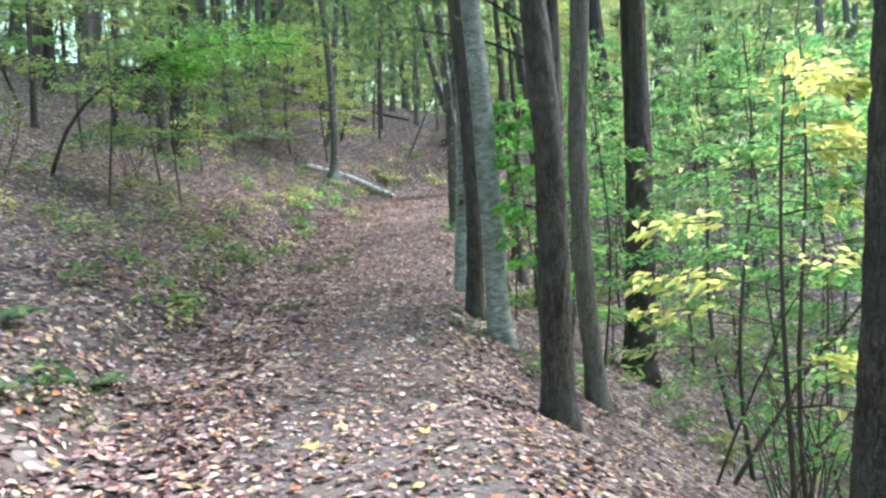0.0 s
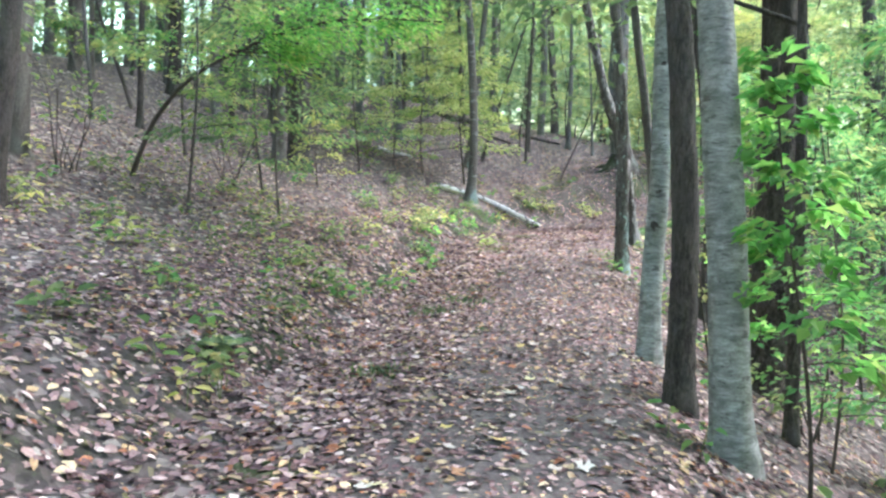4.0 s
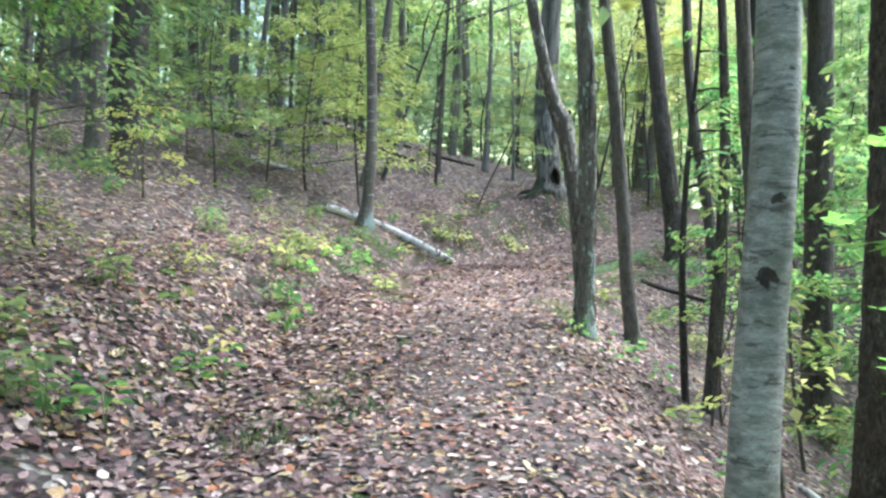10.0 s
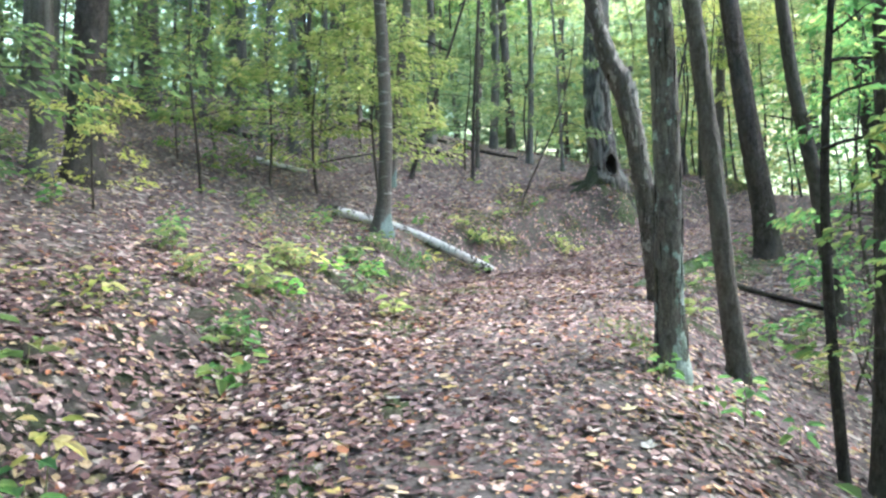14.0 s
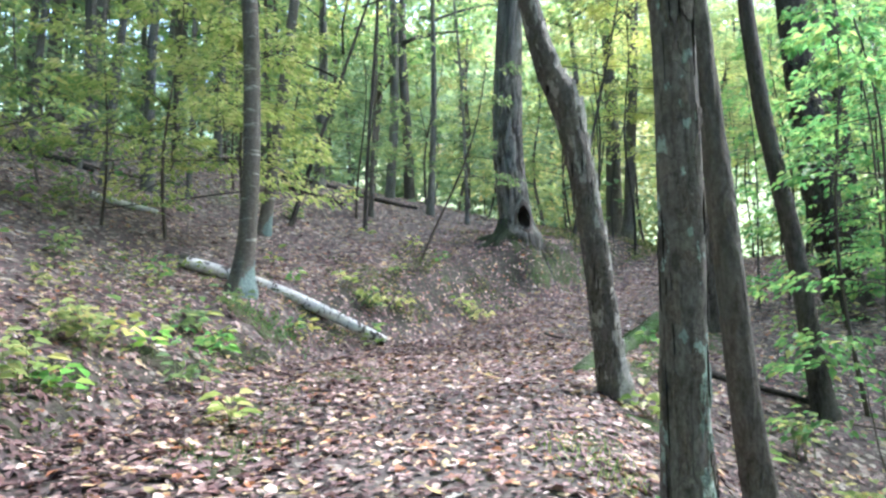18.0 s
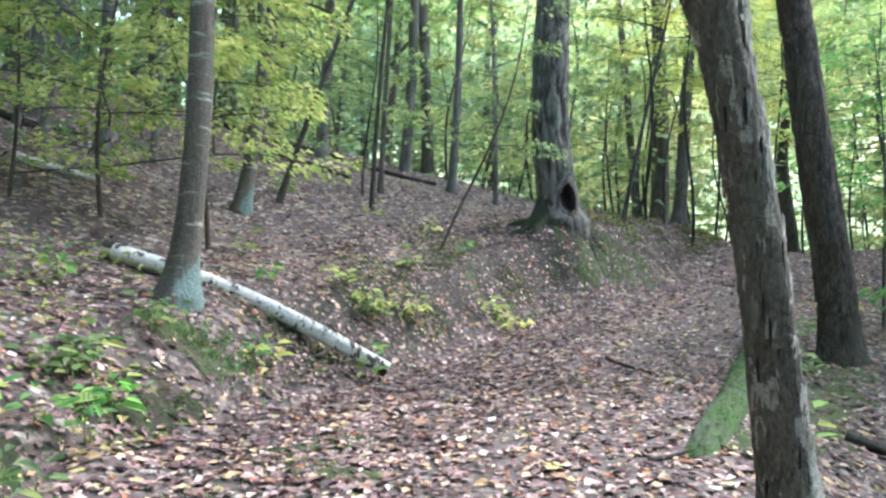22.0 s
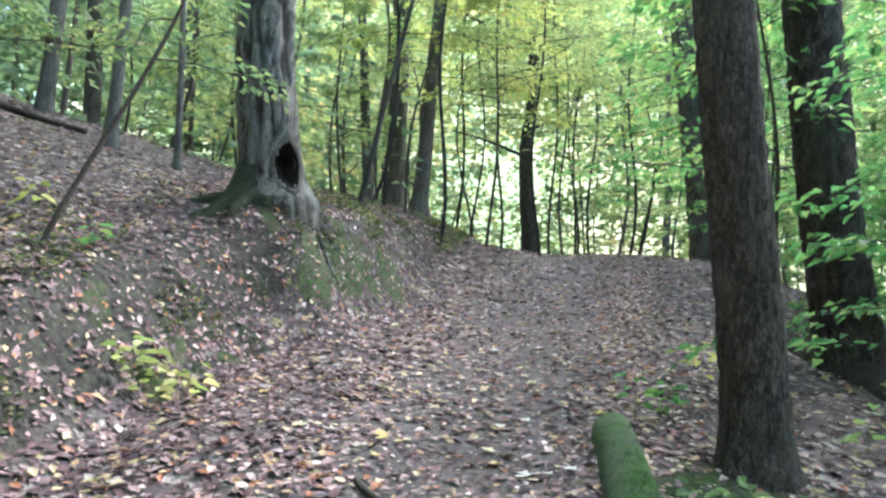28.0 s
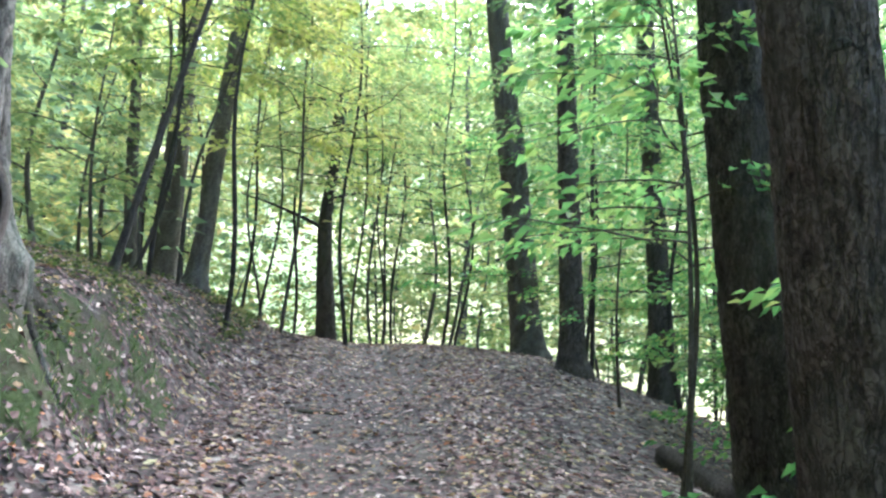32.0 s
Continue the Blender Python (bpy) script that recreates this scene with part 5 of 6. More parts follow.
# ---- the wood behind: trees and poles built once and set out at random ----
WOOD_KINDS = ((M_HAZE_BARK, 0.3, 17, M_LEAF_GREEN), (M_HAZE_BARK, 0.24, 16, M_LEAF_GREEN), (M_GREYBARK, 0.4, 19, M_LEAF_TURN), (M_GREYBARK, 0.18, 14, M_LEAF_TURN), (M_HAZE_BARK, 0.45, 20, M_LEAF_GREEN), (M_DARK, 0.16, 13, M_LEAF_GREEN))


def scatter(n, keep, gap, x_range, y_range, seed, taken):
    r = np.random.default_rng(seed)
    out = []
    tries = 0
    while len(out) < n and tries < 40:
        tries += 1
        xs, ys = r.uniform(*x_range, 400), r.uniform(*y_range, 400)
        side, _ = path_frame(xs, ys)
        for x, y, s in zip(xs, ys, side):
            if len(out) < n and keep(x, y, s) and all((x - a) ** 2 + (y - b) ** 2 > gap * gap for a, b in taken):
                out.append((x, y))
                taken.append((x, y))
    return out


TAKEN = [(o.matrix_basis.translation.x, o.matrix_basis.translation.y) for o in scene.objects if o.get("category") in ("tree", "sapling")]


def keep_tree(x, y, s):
    if y > 44 and x > -6:
        return abs(s) > 3 and math.sin(13.7 * x + 7.1 * y) > 0.35
    return s < -9.0 or s > 6.5


spots = scatter(48, lambda x, y, s: -22 < s < -8.5, 1.6, (-26, 0), (10, 48), 90, TAKEN) + scatter(140, keep_tree, 2.3, (-38, 40), (-14, 78), 91, TAKEN)
firsts = []
for k, (mat, diam, tall, leaf_mat) in enumerate(WOOD_KINDS):
    x, y = spots[k]
    firsts.append(big_tree("tree", "tall forest tree among many on the wooded slope", x, y, diam, (rng.normal(0, 0.02), rng.normal(0, 0.02)), tall, mat, 0.2, 12, 0.012, 100 + k, 0.3, True, leaf_mat, 4.5, group="trees of the wood", crown_leaf=0.33, crown_n=0.6, limbs=3))
# the last two sets stand out of view, added to shade the start
spots += scatter(34, lambda x, y, s: -30 < s < -13.5, 1.3, (-34, -3), (12, 56), 96, TAKEN) + scatter(16, lambda x, y, s: 2.2 < abs(s) < 9, 2.0, (-10, 10), (-14, -1.6), 97, TAKEN) + scatter(9, lambda x, y, s: 4.0 < abs(s) < 9, 1.6, (-9, 10), (-4, 2.6), 98, TAKEN)
for k, (x, y) in enumerate(spots[6:]):
    src = firsts[k % 6]
    m = pose(x, y, floor_one(x, y) - 0.1, rng.normal(0, 1.5), rng.normal(0, 1.5), rng.uniform(0, 360))
    copy_thing(src, m)

pole_spots = scatter(170, lambda x, y, s: (s < -8.0 or s > 4.5) if y < 44 or x < -6 else abs(s) > 1.5 and math.sin(11.3 * x + 5.9 * y) > 0.3, 0.9, (-26, 26), (2, 66), 92, TAKEN)
pole_first = []
for k in range(7):
    x, y = pole_spots[k]
    mat = (M_LEAF_GREEN, M_LEAF_GOLD, M_LEAF_GREEN, M_LEAF_BRIGHT, M_LEAF_TURN, M_LEAF_GOLD, M_LEAF_GREEN)[k]
    pole_first.append(sapling("young_tree", "thin young tree with light green sprays in the wood", x, y, 4.5 + k * 0.6, 0.06 + 0.012 * k, mat, 10, 1.9, 95, 0.15, 0.2, (rng.normal(0, 0.06), rng.normal(0, 0.06)), 0.15, 200 + k, bark=M_GREYBARK if k % 2 else M_HAZE_BARK, group="young trees of the wood"))
pole_spots += scatter(18, lambda x, y, s: abs(s) > 2.4, 0.8, (-3, 16), (37, 50), 95, TAKEN)
for k, (x, y) in enumerate(pole_spots[7:]):
    copy_thing(pole_first[k % 7 if y < 36 or k % 4 == 3 else 1 + 4 * (k % 2)], pose(x, y, floor_one(x, y), rng.normal(0, 3), rng.normal(0, 3), rng.uniform(0, 360)))


hill_spots = scatter(9, lambda x, y, s: -11.5 < s < -4.6, 1.7, (-14, 2), (11, 36), 93, TAKEN)
hill_first = []
for k in range(5):
    x, y = hill_spots[k]
    hill_first.append(sapling("young_beech", "young beech with flat green sprays on the hillside", x, y, 4.2 + 0.5 * k, 0.045, (M_LEAF_GREEN, M_LEAF_TURN)[k % 2], 14, 2.3, 100, 0.12, 0.22, (rng.normal(0, 0.05), rng.normal(0, 0.05)), 0.12, 220 + k, rise=0.08, bark=M_GREYBARK, group="young beeches on the hillside"))
for k, (x, y) in enumerate(hill_spots[5:]):
    copy_thing(hill_first[k % 5], pose(x, y, floor_one(x, y), rng.normal(0, 2), rng.normal(0, 2), rng.uniform(0, 360)))

slope_spots = scatter(46, lambda x, y, s: 3.6 < s < 9.5, 1.2, (1, 18), (3, 40), 94, TAKEN)
slope_first = []
for k in range(5):
    x, y = slope_spots[k]
    slope_first.append(sapling("leafy_sapling", "bright green leafy sapling down the slope", x, y, 3.6 + 0.6 * k, 0.045, M_LEAF_BRIGHT if k != 3 else M_LEAF_TURN, 14, 1.5, 80, 0.115, 0.08, (rng.normal(0, 0.05), rng.normal(0, 0.05)), 0.12, 240 + k, group="leafy saplings down the slope"))
for k, (x, y) in enumerate(slope_spots[5:]):
    copy_thing(slope_first[k % 5], pose(x, y, floor_one(x, y), rng.normal(0, 2), rng.normal(0, 2), rng.uniform(0, 360)))


def far_woods(seed, clumps, from_deg, to_deg, mat, low=28, high=75, tall=20, sink=1.3, big=1.0, climb=0.0, lift=0.2):
    """Leaves of the far wood, past counting, between two directions."""
    r = np.random.default_rng(seed)
    per = 80
    turn, far = np.radians(r.uniform(from_deg, to_deg, clumps)), r.uniform(low, high, clumps)
    cx, cy = 2 + far * np.cos(turn), 20 + far * np.sin(turn)
    cz = floor_z(cx, cy) + lift + tall * r.uniform(0, 1, clumps) ** sink + climb * (far - low)
    own = np.repeat(np.arange(clumps), per)
    n = len(own)
    off = r.normal(0, 1, (n, 3)) * [1.6, 1.6, 0.35]
    base = np.stack([cx, cy, cz], 1)[own] + off
    axis = np.stack([off[:, 0] + r.normal(0, 1, n), off[:, 1] + r.normal(0, 1, n), r.normal(-0.2, 0.4, n)], 1)
    up = unit(np.stack([r.normal(0, 0.6, n), r.normal(0, 0.6, n), np.ones(n)], 1))
    length = r.uniform(0.2, 0.36, n) * big
    return fast_mesh("far_woods", *leaf_arrays(base, axis, up, length, length * 0.7, plain=True), mat)


tagged(part("hill_brush", far_woods(303, 140, 92, 205, M_LEAF_FAR, 19, 34, 3.0, 1.6)), "low green brush along the top of the slope", "brush", kind="stuff")
tagged(part("far_woods", far_woods(301, 1700, 86, 215, M_LEAF_FAR, 30, 75, 19, 1.0, 1.0, 0.0, 3.2)), "far green foliage of the wood up the slope", "woods", kind="stuff")
tagged(part("far_woods", far_woods(302, 1300, -30, 66, M_LEAF_TURN, 36, 84, 12, 0.9, 1.5, 0.84, 1.0)), "far yellow-green foliage of the wood beyond the crest", "woods", kind="stuff")
tagged(part("far_woods", far_woods(306, 480, 64, 94, M_LEAF_GOLD, 38, 84, 12, 0.9, 1.5, 0.84, 2.5)), "far golden foliage of the wood beyond the crest", "woods", kind="stuff")
tagged(part("far_woods", far_woods(307, 210, 40, 96, M_LEAF_AMBER, 27, 60, 9, 1.0, 0.9, 0.25, 0.3)), "golden and orange foliage of the wood beyond the crest", "woods", kind="stuff")
tagged(part("far_woods", far_woods(308, 130, 22, 92, M_LEAF_TURN, 27, 52, 5, 1.2, 0.9, 0.2, 0.0)), "low green foliage of the wood beyond the crest", "woods", kind="stuff")
tagged(part("far_woods", far_woods(309, 520, 20, 80, M_LEAF_GREEN, 34, 70, 16, 1.0, 1.4, 0.3, 11.0)), "high yellow-green foliage of the wood beyond the crest", "woods", kind="stuff")
tagged(part("far_woods", far_woods(310, 260, -30, 40, M_LEAF_BRIGHT, 24, 48, 4, 1.0, 0.8, 0.05, 0.0)), "low green foliage of the wood below the crest", "woods", kind="stuff")
tagged(part("far_woods", far_woods(305, 450, 80, 112, M_LEAF_FAR, 32, 62, 9, 1.0, 1.4, 0.5)), "far green foliage between the hillside and the crest", "woods", kind="stuff")


def backdrop_ring(from_deg, to_deg, base, rise, mat):
    """Part of an added glowing backdrop ring, in place of far woods, that closes the view."""
    n, rows = 90, 7
    verts, faces = [], []
    for k in range(n + 1):
        a = radians(from_deg + (to_deg - from_deg) * k / n)
        x, y = 2 + 95 * math.cos(a), 20 + 95 * math.sin(a)
        top = base + rise * max(0.0, math.cos(a - 1.1)) + 4 * math.sin(3 * a + 1) + 2 * math.sin(7 * a) + 1.5 * math.sin(17 * a + 2) + random.uniform(-1, 1)
        z = floor_one(x, y)
        for q in range(rows):
            t = q / (rows - 1)
            verts.append((2 + (95 + 8 * t * t) * math.cos(a), 20 + (95 + 8 * t * t) * math.sin(a), z - 1 + (top + 1) * t))
    for k in range(n):
        for q in range(rows - 1):
            a, b = k * rows + q, (k + 1) * rows + q
            faces.append((a, b, b + 1, a + 1))
    return fast_mesh("backdrop", verts, faces, mat, True)


tagged(part("backdrop", backdrop_ring(-40, 100, 34, 16, M_BACKDROP_OPEN)), "added far backdrop painted sunlit yellow and green, with its own glow", "hills", kind="structure")
tagged(part("backdrop", backdrop_ring(99, 321, 26, 0, M_BACKDROP_WOOD)), "added far backdrop painted hazy dull green, with its own glow", "hills", kind="structure")

# ---- fallen wood ----
def log_thing(name, label, a, b, r0, r1, mat, lift=0.5, seg=16, bend=0.05, seed=1, n=24, wob=0.05, order=3, sunk=0.0, groove=0.0, ends=None):
    """A log lying on the ground from a to b, sunk a little. ends: the heights of a stiff log's two ends."""
    r = np.random.default_rng(seed)
    t = np.linspace(0, 1, n)
    side = unit(np.array([b[1] - a[1], a[0] - b[0]], float))
    x = a[0] + t * (b[0] - a[0]) + side[0] * bend * np.sin(t * 4 + 1)
    y = a[1] + t * (b[1] - a[1]) + side[1] * bend * np.sin(t * 4 + 1)
    rad = np.linspace(r0, r1, n)
    z = floor_z(x, y)
    fit = np.polyfit(t, z, order)
    z = np.polyval(fit, t) + rad * (2 * lift - 1) + 0.01 - sunk * np.exp(-t * 9)
    if ends:
        z = np.interp(t, [0, 1], ends) + 0.12 * np.sin(np.pi * t)
    log = thing(name, x[0], y[0], z[0], label, "log")
    part("wood", tube_mesh("wood", mat, np.stack([x - x[0], y - y[0], z - z[0]], 1), rad, seg=seg, wob=wob, groove=groove, r=r), log)
    return log, np.stack([x, y, z], 1), rad


birch_log, bl_pts, bl_rad = log_thing("birch_log", "fallen white birch log lying downhill to the path", (-5.5, 26.15), (-2.55, 26.4), 0.1, 0.075, M_WHITELOG, 0.85, bend=0.02, seed=2, ends=(3.62, 2.42))
for f0, f1, swell in ((0.0, 0.03, 1.0), (0.97, 1.0, 0.97)):
    ts = np.linspace(f0, f1 + 0.003, 5)
    at = np.stack([np.interp(ts, np.linspace(0, 1, len(bl_pts)), c) for c in bl_pts.T], 1) - bl_pts[0]
    part("dark_bark", tube_mesh("dark_bark", M_DARK, at, np.interp(ts, [0, 1], [0.1, 0.075]) * swell * 1.03, seg=16, wob=0.1), birch_log, "dark scarred bark")
log_thing("birch_log", "short pale fallen log on the hillside", (-8.1, 28.68), (-7.0, 28.95), 0.07, 0.05, M_WHITELOG, 0.85, seed=3)
moss_log, ml_pts, ml_rad = log_thing("mossy_log", "half-sunken log thick with green moss along the path's edge", (-0.25, 23.6), (1.95, 28.1), 0.12, 0.17, M_MOSSLOG, 0.5, bend=0.06, seed=4, wob=0.09, seg=20, sunk=0.1)
log_thing("dark_log", "dark fallen log against a stout tree", (6.35, 31.1), (5.0, 28.2), 0.14, 0.19, M_PINE, 0.52, bend=0.2, seed=5, wob=0.14, n=60, seg=28, groove=0.006)
log_thing("fallen_branch", "long dark fallen branch across the hillside", (-12.2, 30.0), (-9.1, 30.75), 0.07, 0.05, M_DARK, 0.9, seed=6)
log_thing("fallen_branch", "pale bare branch lying down the slope", (1.55, 16.95), (1.95, 15.7), 0.035, 0.025, M_WHITELOG, 0.9, seed=7)
log_thing("stick", "dark stick lying on the path", (0.0, 27.85), (0.26, 26.7), 0.022, 0.012, M_TWIG, 0.9, seg=8, seed=8)
log_thing("stick", "dark stick half buried across the path", (3.35, 33.95), (3.8, 33.6), 0.03, 0.018, M_TWIG, 0.5, seg=8, seed=9, bend=0.06, wob=0.25)
log_thing("fallen_branch", "dark fallen branch below the path", (1.35, 24.8), (2.75, 24.1), 0.045, 0.03, M_DARK, 0.9, seed=10)

log_thing("fallen_branch", "dark fallen branch up the hillside", (-6.6, 35.4), (-4.4, 34.6), 0.06, 0.035, M_DARK, 0.9, seed=11)
log_thing("fallen_branch", "dark fallen branch between saplings up the hillside", (-4.6, 37.0), (-2.6, 36.2), 0.06, 0.04, M_DARK, 0.9, seed=12)
log_thing("fallen_branch", "long dark fallen branch behind the grey trees", (-9.0, 37.8), (-5.0, 37.2), 0.07, 0.05, M_DARK, 0.9, seed=19)
log_thing("fallen_branch", "rotting dark log end on the hillside", (-7.9, 37.4), (-6.3, 37.0), 0.13, 0.1, M_DARK, 0.8, seed=13, wob=0.15)
log_thing("fallen_branch", "broken dark limb across another on the hillside", (-7.3, 36.6), (-6.4, 37.8), 0.08, 0.05, M_PINE, 1.1, seed=14, wob=0.12)
log_thing("fallen_branch", "thin dark branch lying on the leafy slope", (-9.9, 31.0), (-8.2, 31.6), 0.035, 0.02, M_TWIG, 0.9, seg=8, seed=15)
log_thing("stick", "thin grey stick in the leaves of the bank", (-5.7, 22.6), (-5.0, 22.2), 0.015, 0.008, M_TWIG, 0.9, seg=7, seed=16)
log_thing("stick", "short dark stick on the bank", (-1.5, 29.5), (-1.0, 29.0), 0.014, 0.008, M_TWIG, 0.9, seg=7, seed=17)
log_thing("stick", "short dark stick at the end of the mossy log", (-0.55, 23.5), (-0.05, 23.75), 0.018, 0.01, M_TWIG, 0.9, seg=7, seed=18)

# ---- leaf litter ----
def litter():
    """Fallen leaves, past counting, thickest round the path."""
    r = np.random.default_rng(401)
    xs, ys = r.uniform(-13, 14, 300000), r.uniform(-2, 45, 300000)
    along = r.integers(14, 150, 150000)
    lat = r.normal(0, 1.5, 150000)
    jit = r.uniform(-0.5, 0.5, 150000)
    tx = TRACK[along, 0] + lat * TRACK_WAY[along, 1] + jit * TRACK_WAY[along, 0]
    ty = TRACK[along, 1] - lat * TRACK_WAY[along, 0] + jit * TRACK_WAY[along, 1]
    more = r.integers(80, 152, 40000)
    lat = -TRACK[more, 3] - r.uniform(-0.4, 2.6, 40000)
    bx = TRACK[more, 0] + lat * TRACK_WAY[more, 1] + r.uniform(-0.3, 0.3, 40000)
    by = TRACK[more, 1] - lat * TRACK_WAY[more, 0] + r.uniform(-0.3, 0.3, 40000)
    xs, ys = np.r_[xs, tx, bx], np.r_[ys, ty, by]
    inside = (ys > -2) & (ys < 45) & (xs > -13) & (xs < 14)
    xs, ys = xs[inside], ys[inside]
    side, rows = path_frame(xs, ys)
    off = np.abs(side + 0.8)
    worn = 0.5 + 0.5 * np.sin(2.1 * xs + 1.3 * ys) * np.sin(1.7 * ys - 1.1 * xs + 2) + 0.3 * np.sin(5.3 * xs - 3.1 * ys)
    bank = np.exp(-(((side + rows[:, 3] + 0.8) / 0.7) ** 2))
    want = np.clip(1.15 - off / 16, 0.2, 1.0) * (1 - np.where(ys > 26, 0.2, 0.35) * bank * (worn > 0.4)) * (1 - np.where((ys < 12) | (ys > 27.5), 0.52, 0.28) * np.exp(-(((side - 0.1) / 0.95) ** 4)))
    far = np.clip((ys - 34) / 12, 0, 0.7)
    keep = r.uniform(0, 1, len(xs)) < want * (1 - far) * 0.85
    xs, ys = xs[keep], ys[keep]
    n = len(xs)
    z = floor_z(xs, ys)
    e = 0.08
    nor = unit(np.stack([-(floor_z(xs + e, ys) - z) / e, -(floor_z(xs, ys + e) - z) / e, np.ones(n)], 1))
    up = unit(nor + r.normal(0, 0.2, (n, 3)))
    turn = r.uniform(0, 2 * np.pi, n)
    axis = np.stack([np.cos(turn), np.sin(turn), np.zeros(n)], 1)
    axis = unit(axis - nor * (axis * nor).sum(1, keepdims=True) + up * r.normal(0, 0.12, (n, 1)))
    length = r.uniform(0.042, 0.102, n) * np.where(r.uniform(0, 1, n) < np.where(np.abs(path_frame(xs, ys)[0]) < 0.9, 0.5, 0.28), 0.55, 1.0)
    wing = (ys < 21) & (path_frame(xs, ys)[0] < -1.0)
    length = length * np.where(wing, 1.1, 1.0)
    base = np.stack([xs, ys, z + r.uniform(0.004, 0.03, n) + np.where(wing, 0.008, 0.0)], 1)
    wide, fold = length * r.uniform(0.45, 0.75, n), r.uniform(-0.1, 0.25, (n, 1))
    side = path_frame(xs, ys)[0]
    near = (side < 1.7) & (side > -np.where(ys < 18, 3.6, np.where(ys > 25.5, 1.2, 1.9)))
    v, f = leaf_arrays(base[near], axis[near], up[near], length[near], wide[near], fold=fold[near], droop=0.1, fine=True)
    v2, f2 = leaf_arrays(base[~near], axis[~near], up[~near], length[~near] * 1.1, wide[~near], fold=fold[~near], droop=0.1, fine=False)
    return fast_mesh("leaf_litter", v, f, M_LITTER), fast_mesh("leaf_litter", v2, f2, M_SLOPE_LITTER)


near_litter, slope_litter = litter()
tagged(part("leaf_litter", near_litter), "dry brown, tan and yellow leaves strewn over the footpath", "leaves", kind="stuff")
tagged(part("leaf_litter", slope_litter), "dry brown leaves strewn over the forest slopes", "leaves", kind="stuff")

# ---- undergrowth ----
def seedling_mesh(r, tall, n, leaf):
    """Stem leaves of a small plant, in loose whorls."""
    h = tall * np.linspace(0.35, 1.0, n) + r.normal(0, 0.02, n)
    turn = np.arange(n) * 2.4 + r.uniform(0, 6)
    out = 0.03 + 0.05 * r.uniform(0, 1, n)
    lean = r.normal(0, 0.12, 2)
    base = np.stack([np.cos(turn) * out + lean[0] * h, np.sin(turn) * out + lean[1] * h, h], 1)
    axis = np.stack([np.cos(turn), np.sin(turn), r.normal(0.1, 0.25, n)], 1)
    up = unit(np.stack([r.normal(0, 0.3, n), r.normal(0, 0.3, n), np.ones(n)], 1))
    length = leaf * r.uniform(0.7, 1.3, n)
    return leaf_arrays(base, axis, up, length, length * r.uniform(0.45, 0.65, n), droop=0.25), lean


def seedling(x, y, tall, n, leaf, mat, label, seed, group="", name="seedling", stems=1):
    r = np.random.default_rng(seed)
    plant = thing(name, x, y, floor_one(x, y), label, "plant", group)
    sets = []
    for k in range(stems):
        at = r.normal(0, 0.09 if stems > 1 else 0, 2)
        (v, f), lean = seedling_mesh(r, tall * r.uniform(0.75, 1.15), n, leaf)
        sets.append((v + [at[0], at[1], 0], f))
        t = np.linspace(0, 1, 5)[:, None]
        pts = np.array([at[0], at[1], -0.04]) + t * np.array([lean[0] * tall, lean[1] * tall, tall])
        part("stem", tube_mesh("stem", M_STEM, pts, np.linspace(0.006, 0.002, 5), seg=5), plant)
    part("leaves", fast_mesh("leaves", *join(sets), mat), plant)
    return plant


def fern(x, y, size, fronds, mat, label, seed, group=""):
    """Arching fronds, each with small leaflets on both sides."""
    r = np.random.default_rng(seed)
    plant = thing("fern", x, y, floor_one(x, y), label, "fern", group)
    for k in range(fronds):
        turn = 6.28 * k / fronds + r.uniform(-0.3, 0.3)
        t = np.linspace(0, 1, 26)
        out = size * t * r.uniform(0.8, 1.1)
        z = size * (1.1 * t - 0.85 * t**2) * r.uniform(0.7, 1.0)
        rib = np.stack([np.cos(turn) * out, np.sin(turn) * out, z], 1)
        side = np.array([-math.sin(turn), math.cos(turn), 0.0])
        way = np.array([math.cos(turn), math.sin(turn), 0.0])
        sets = []
        for s in (-1, 1):
            length = size * 0.34 * np.sin(np.pi * np.clip(t[3:] * 0.92 + 0.06, 0, 1)) + 0.01
            sets.append(leaf_arrays(rib[3:], np.tile(side * s + 0.45 * way - [0, 0, 0.15], (23, 1)), np.tile([0, 0, 1.0], (23, 1)) + r.normal(0, 0.12, (23, 3)), length, length * 0.32, fine=False))
        part("frond", fast_mesh("frond", *join(sets), mat), plant)
    return plant


M_STEM, _nt, _b = material("green_stem")
_b.inputs["Base Color"].default_value = (0.12, 0.14, 0.05, 1)
_b.inputs["Roughness"].default_value = 0.7

first = [
    seedling(-4.07, 13.86, 0.3, 8, 0.13, M_LEAF_BRIGHT, "small bright green seedling in the leaf litter", 1, "seedlings on the bank"),
    seedling(-4.69, 20.05, 0.36, 9, 0.13, M_LEAF_YELLOW, "yellowing seedling in the leaf litter", 2, "seedlings on the bank"),
    seedling(-3.85, 17.85, 0.24, 7, 0.14, M_LEAF_TURN, "low green seedling in the leaf litter", 3, "seedlings on the bank"),
    seedling(-4.39, 23.36, 0.3, 8, 0.11, M_LEAF_GREEN, "cluster of green stems on the bank", 4, "seedlings on the bank", stems=4),
    seedling(-4.68, 21.86, 0.36, 10, 0.105, M_LEAF_GOLD, "leafy yellow-green weeds on the bank", 5, "seedlings on the bank", stems=5),
    seedling(-4.13, 18.57, 0.3, 8, 0.11, M_LEAF_BRIGHT, "bright green low plants on the bank", 6, "seedlings on the bank", stems=3),
]
plant_spots = []
pr = np.random.default_rng(502)
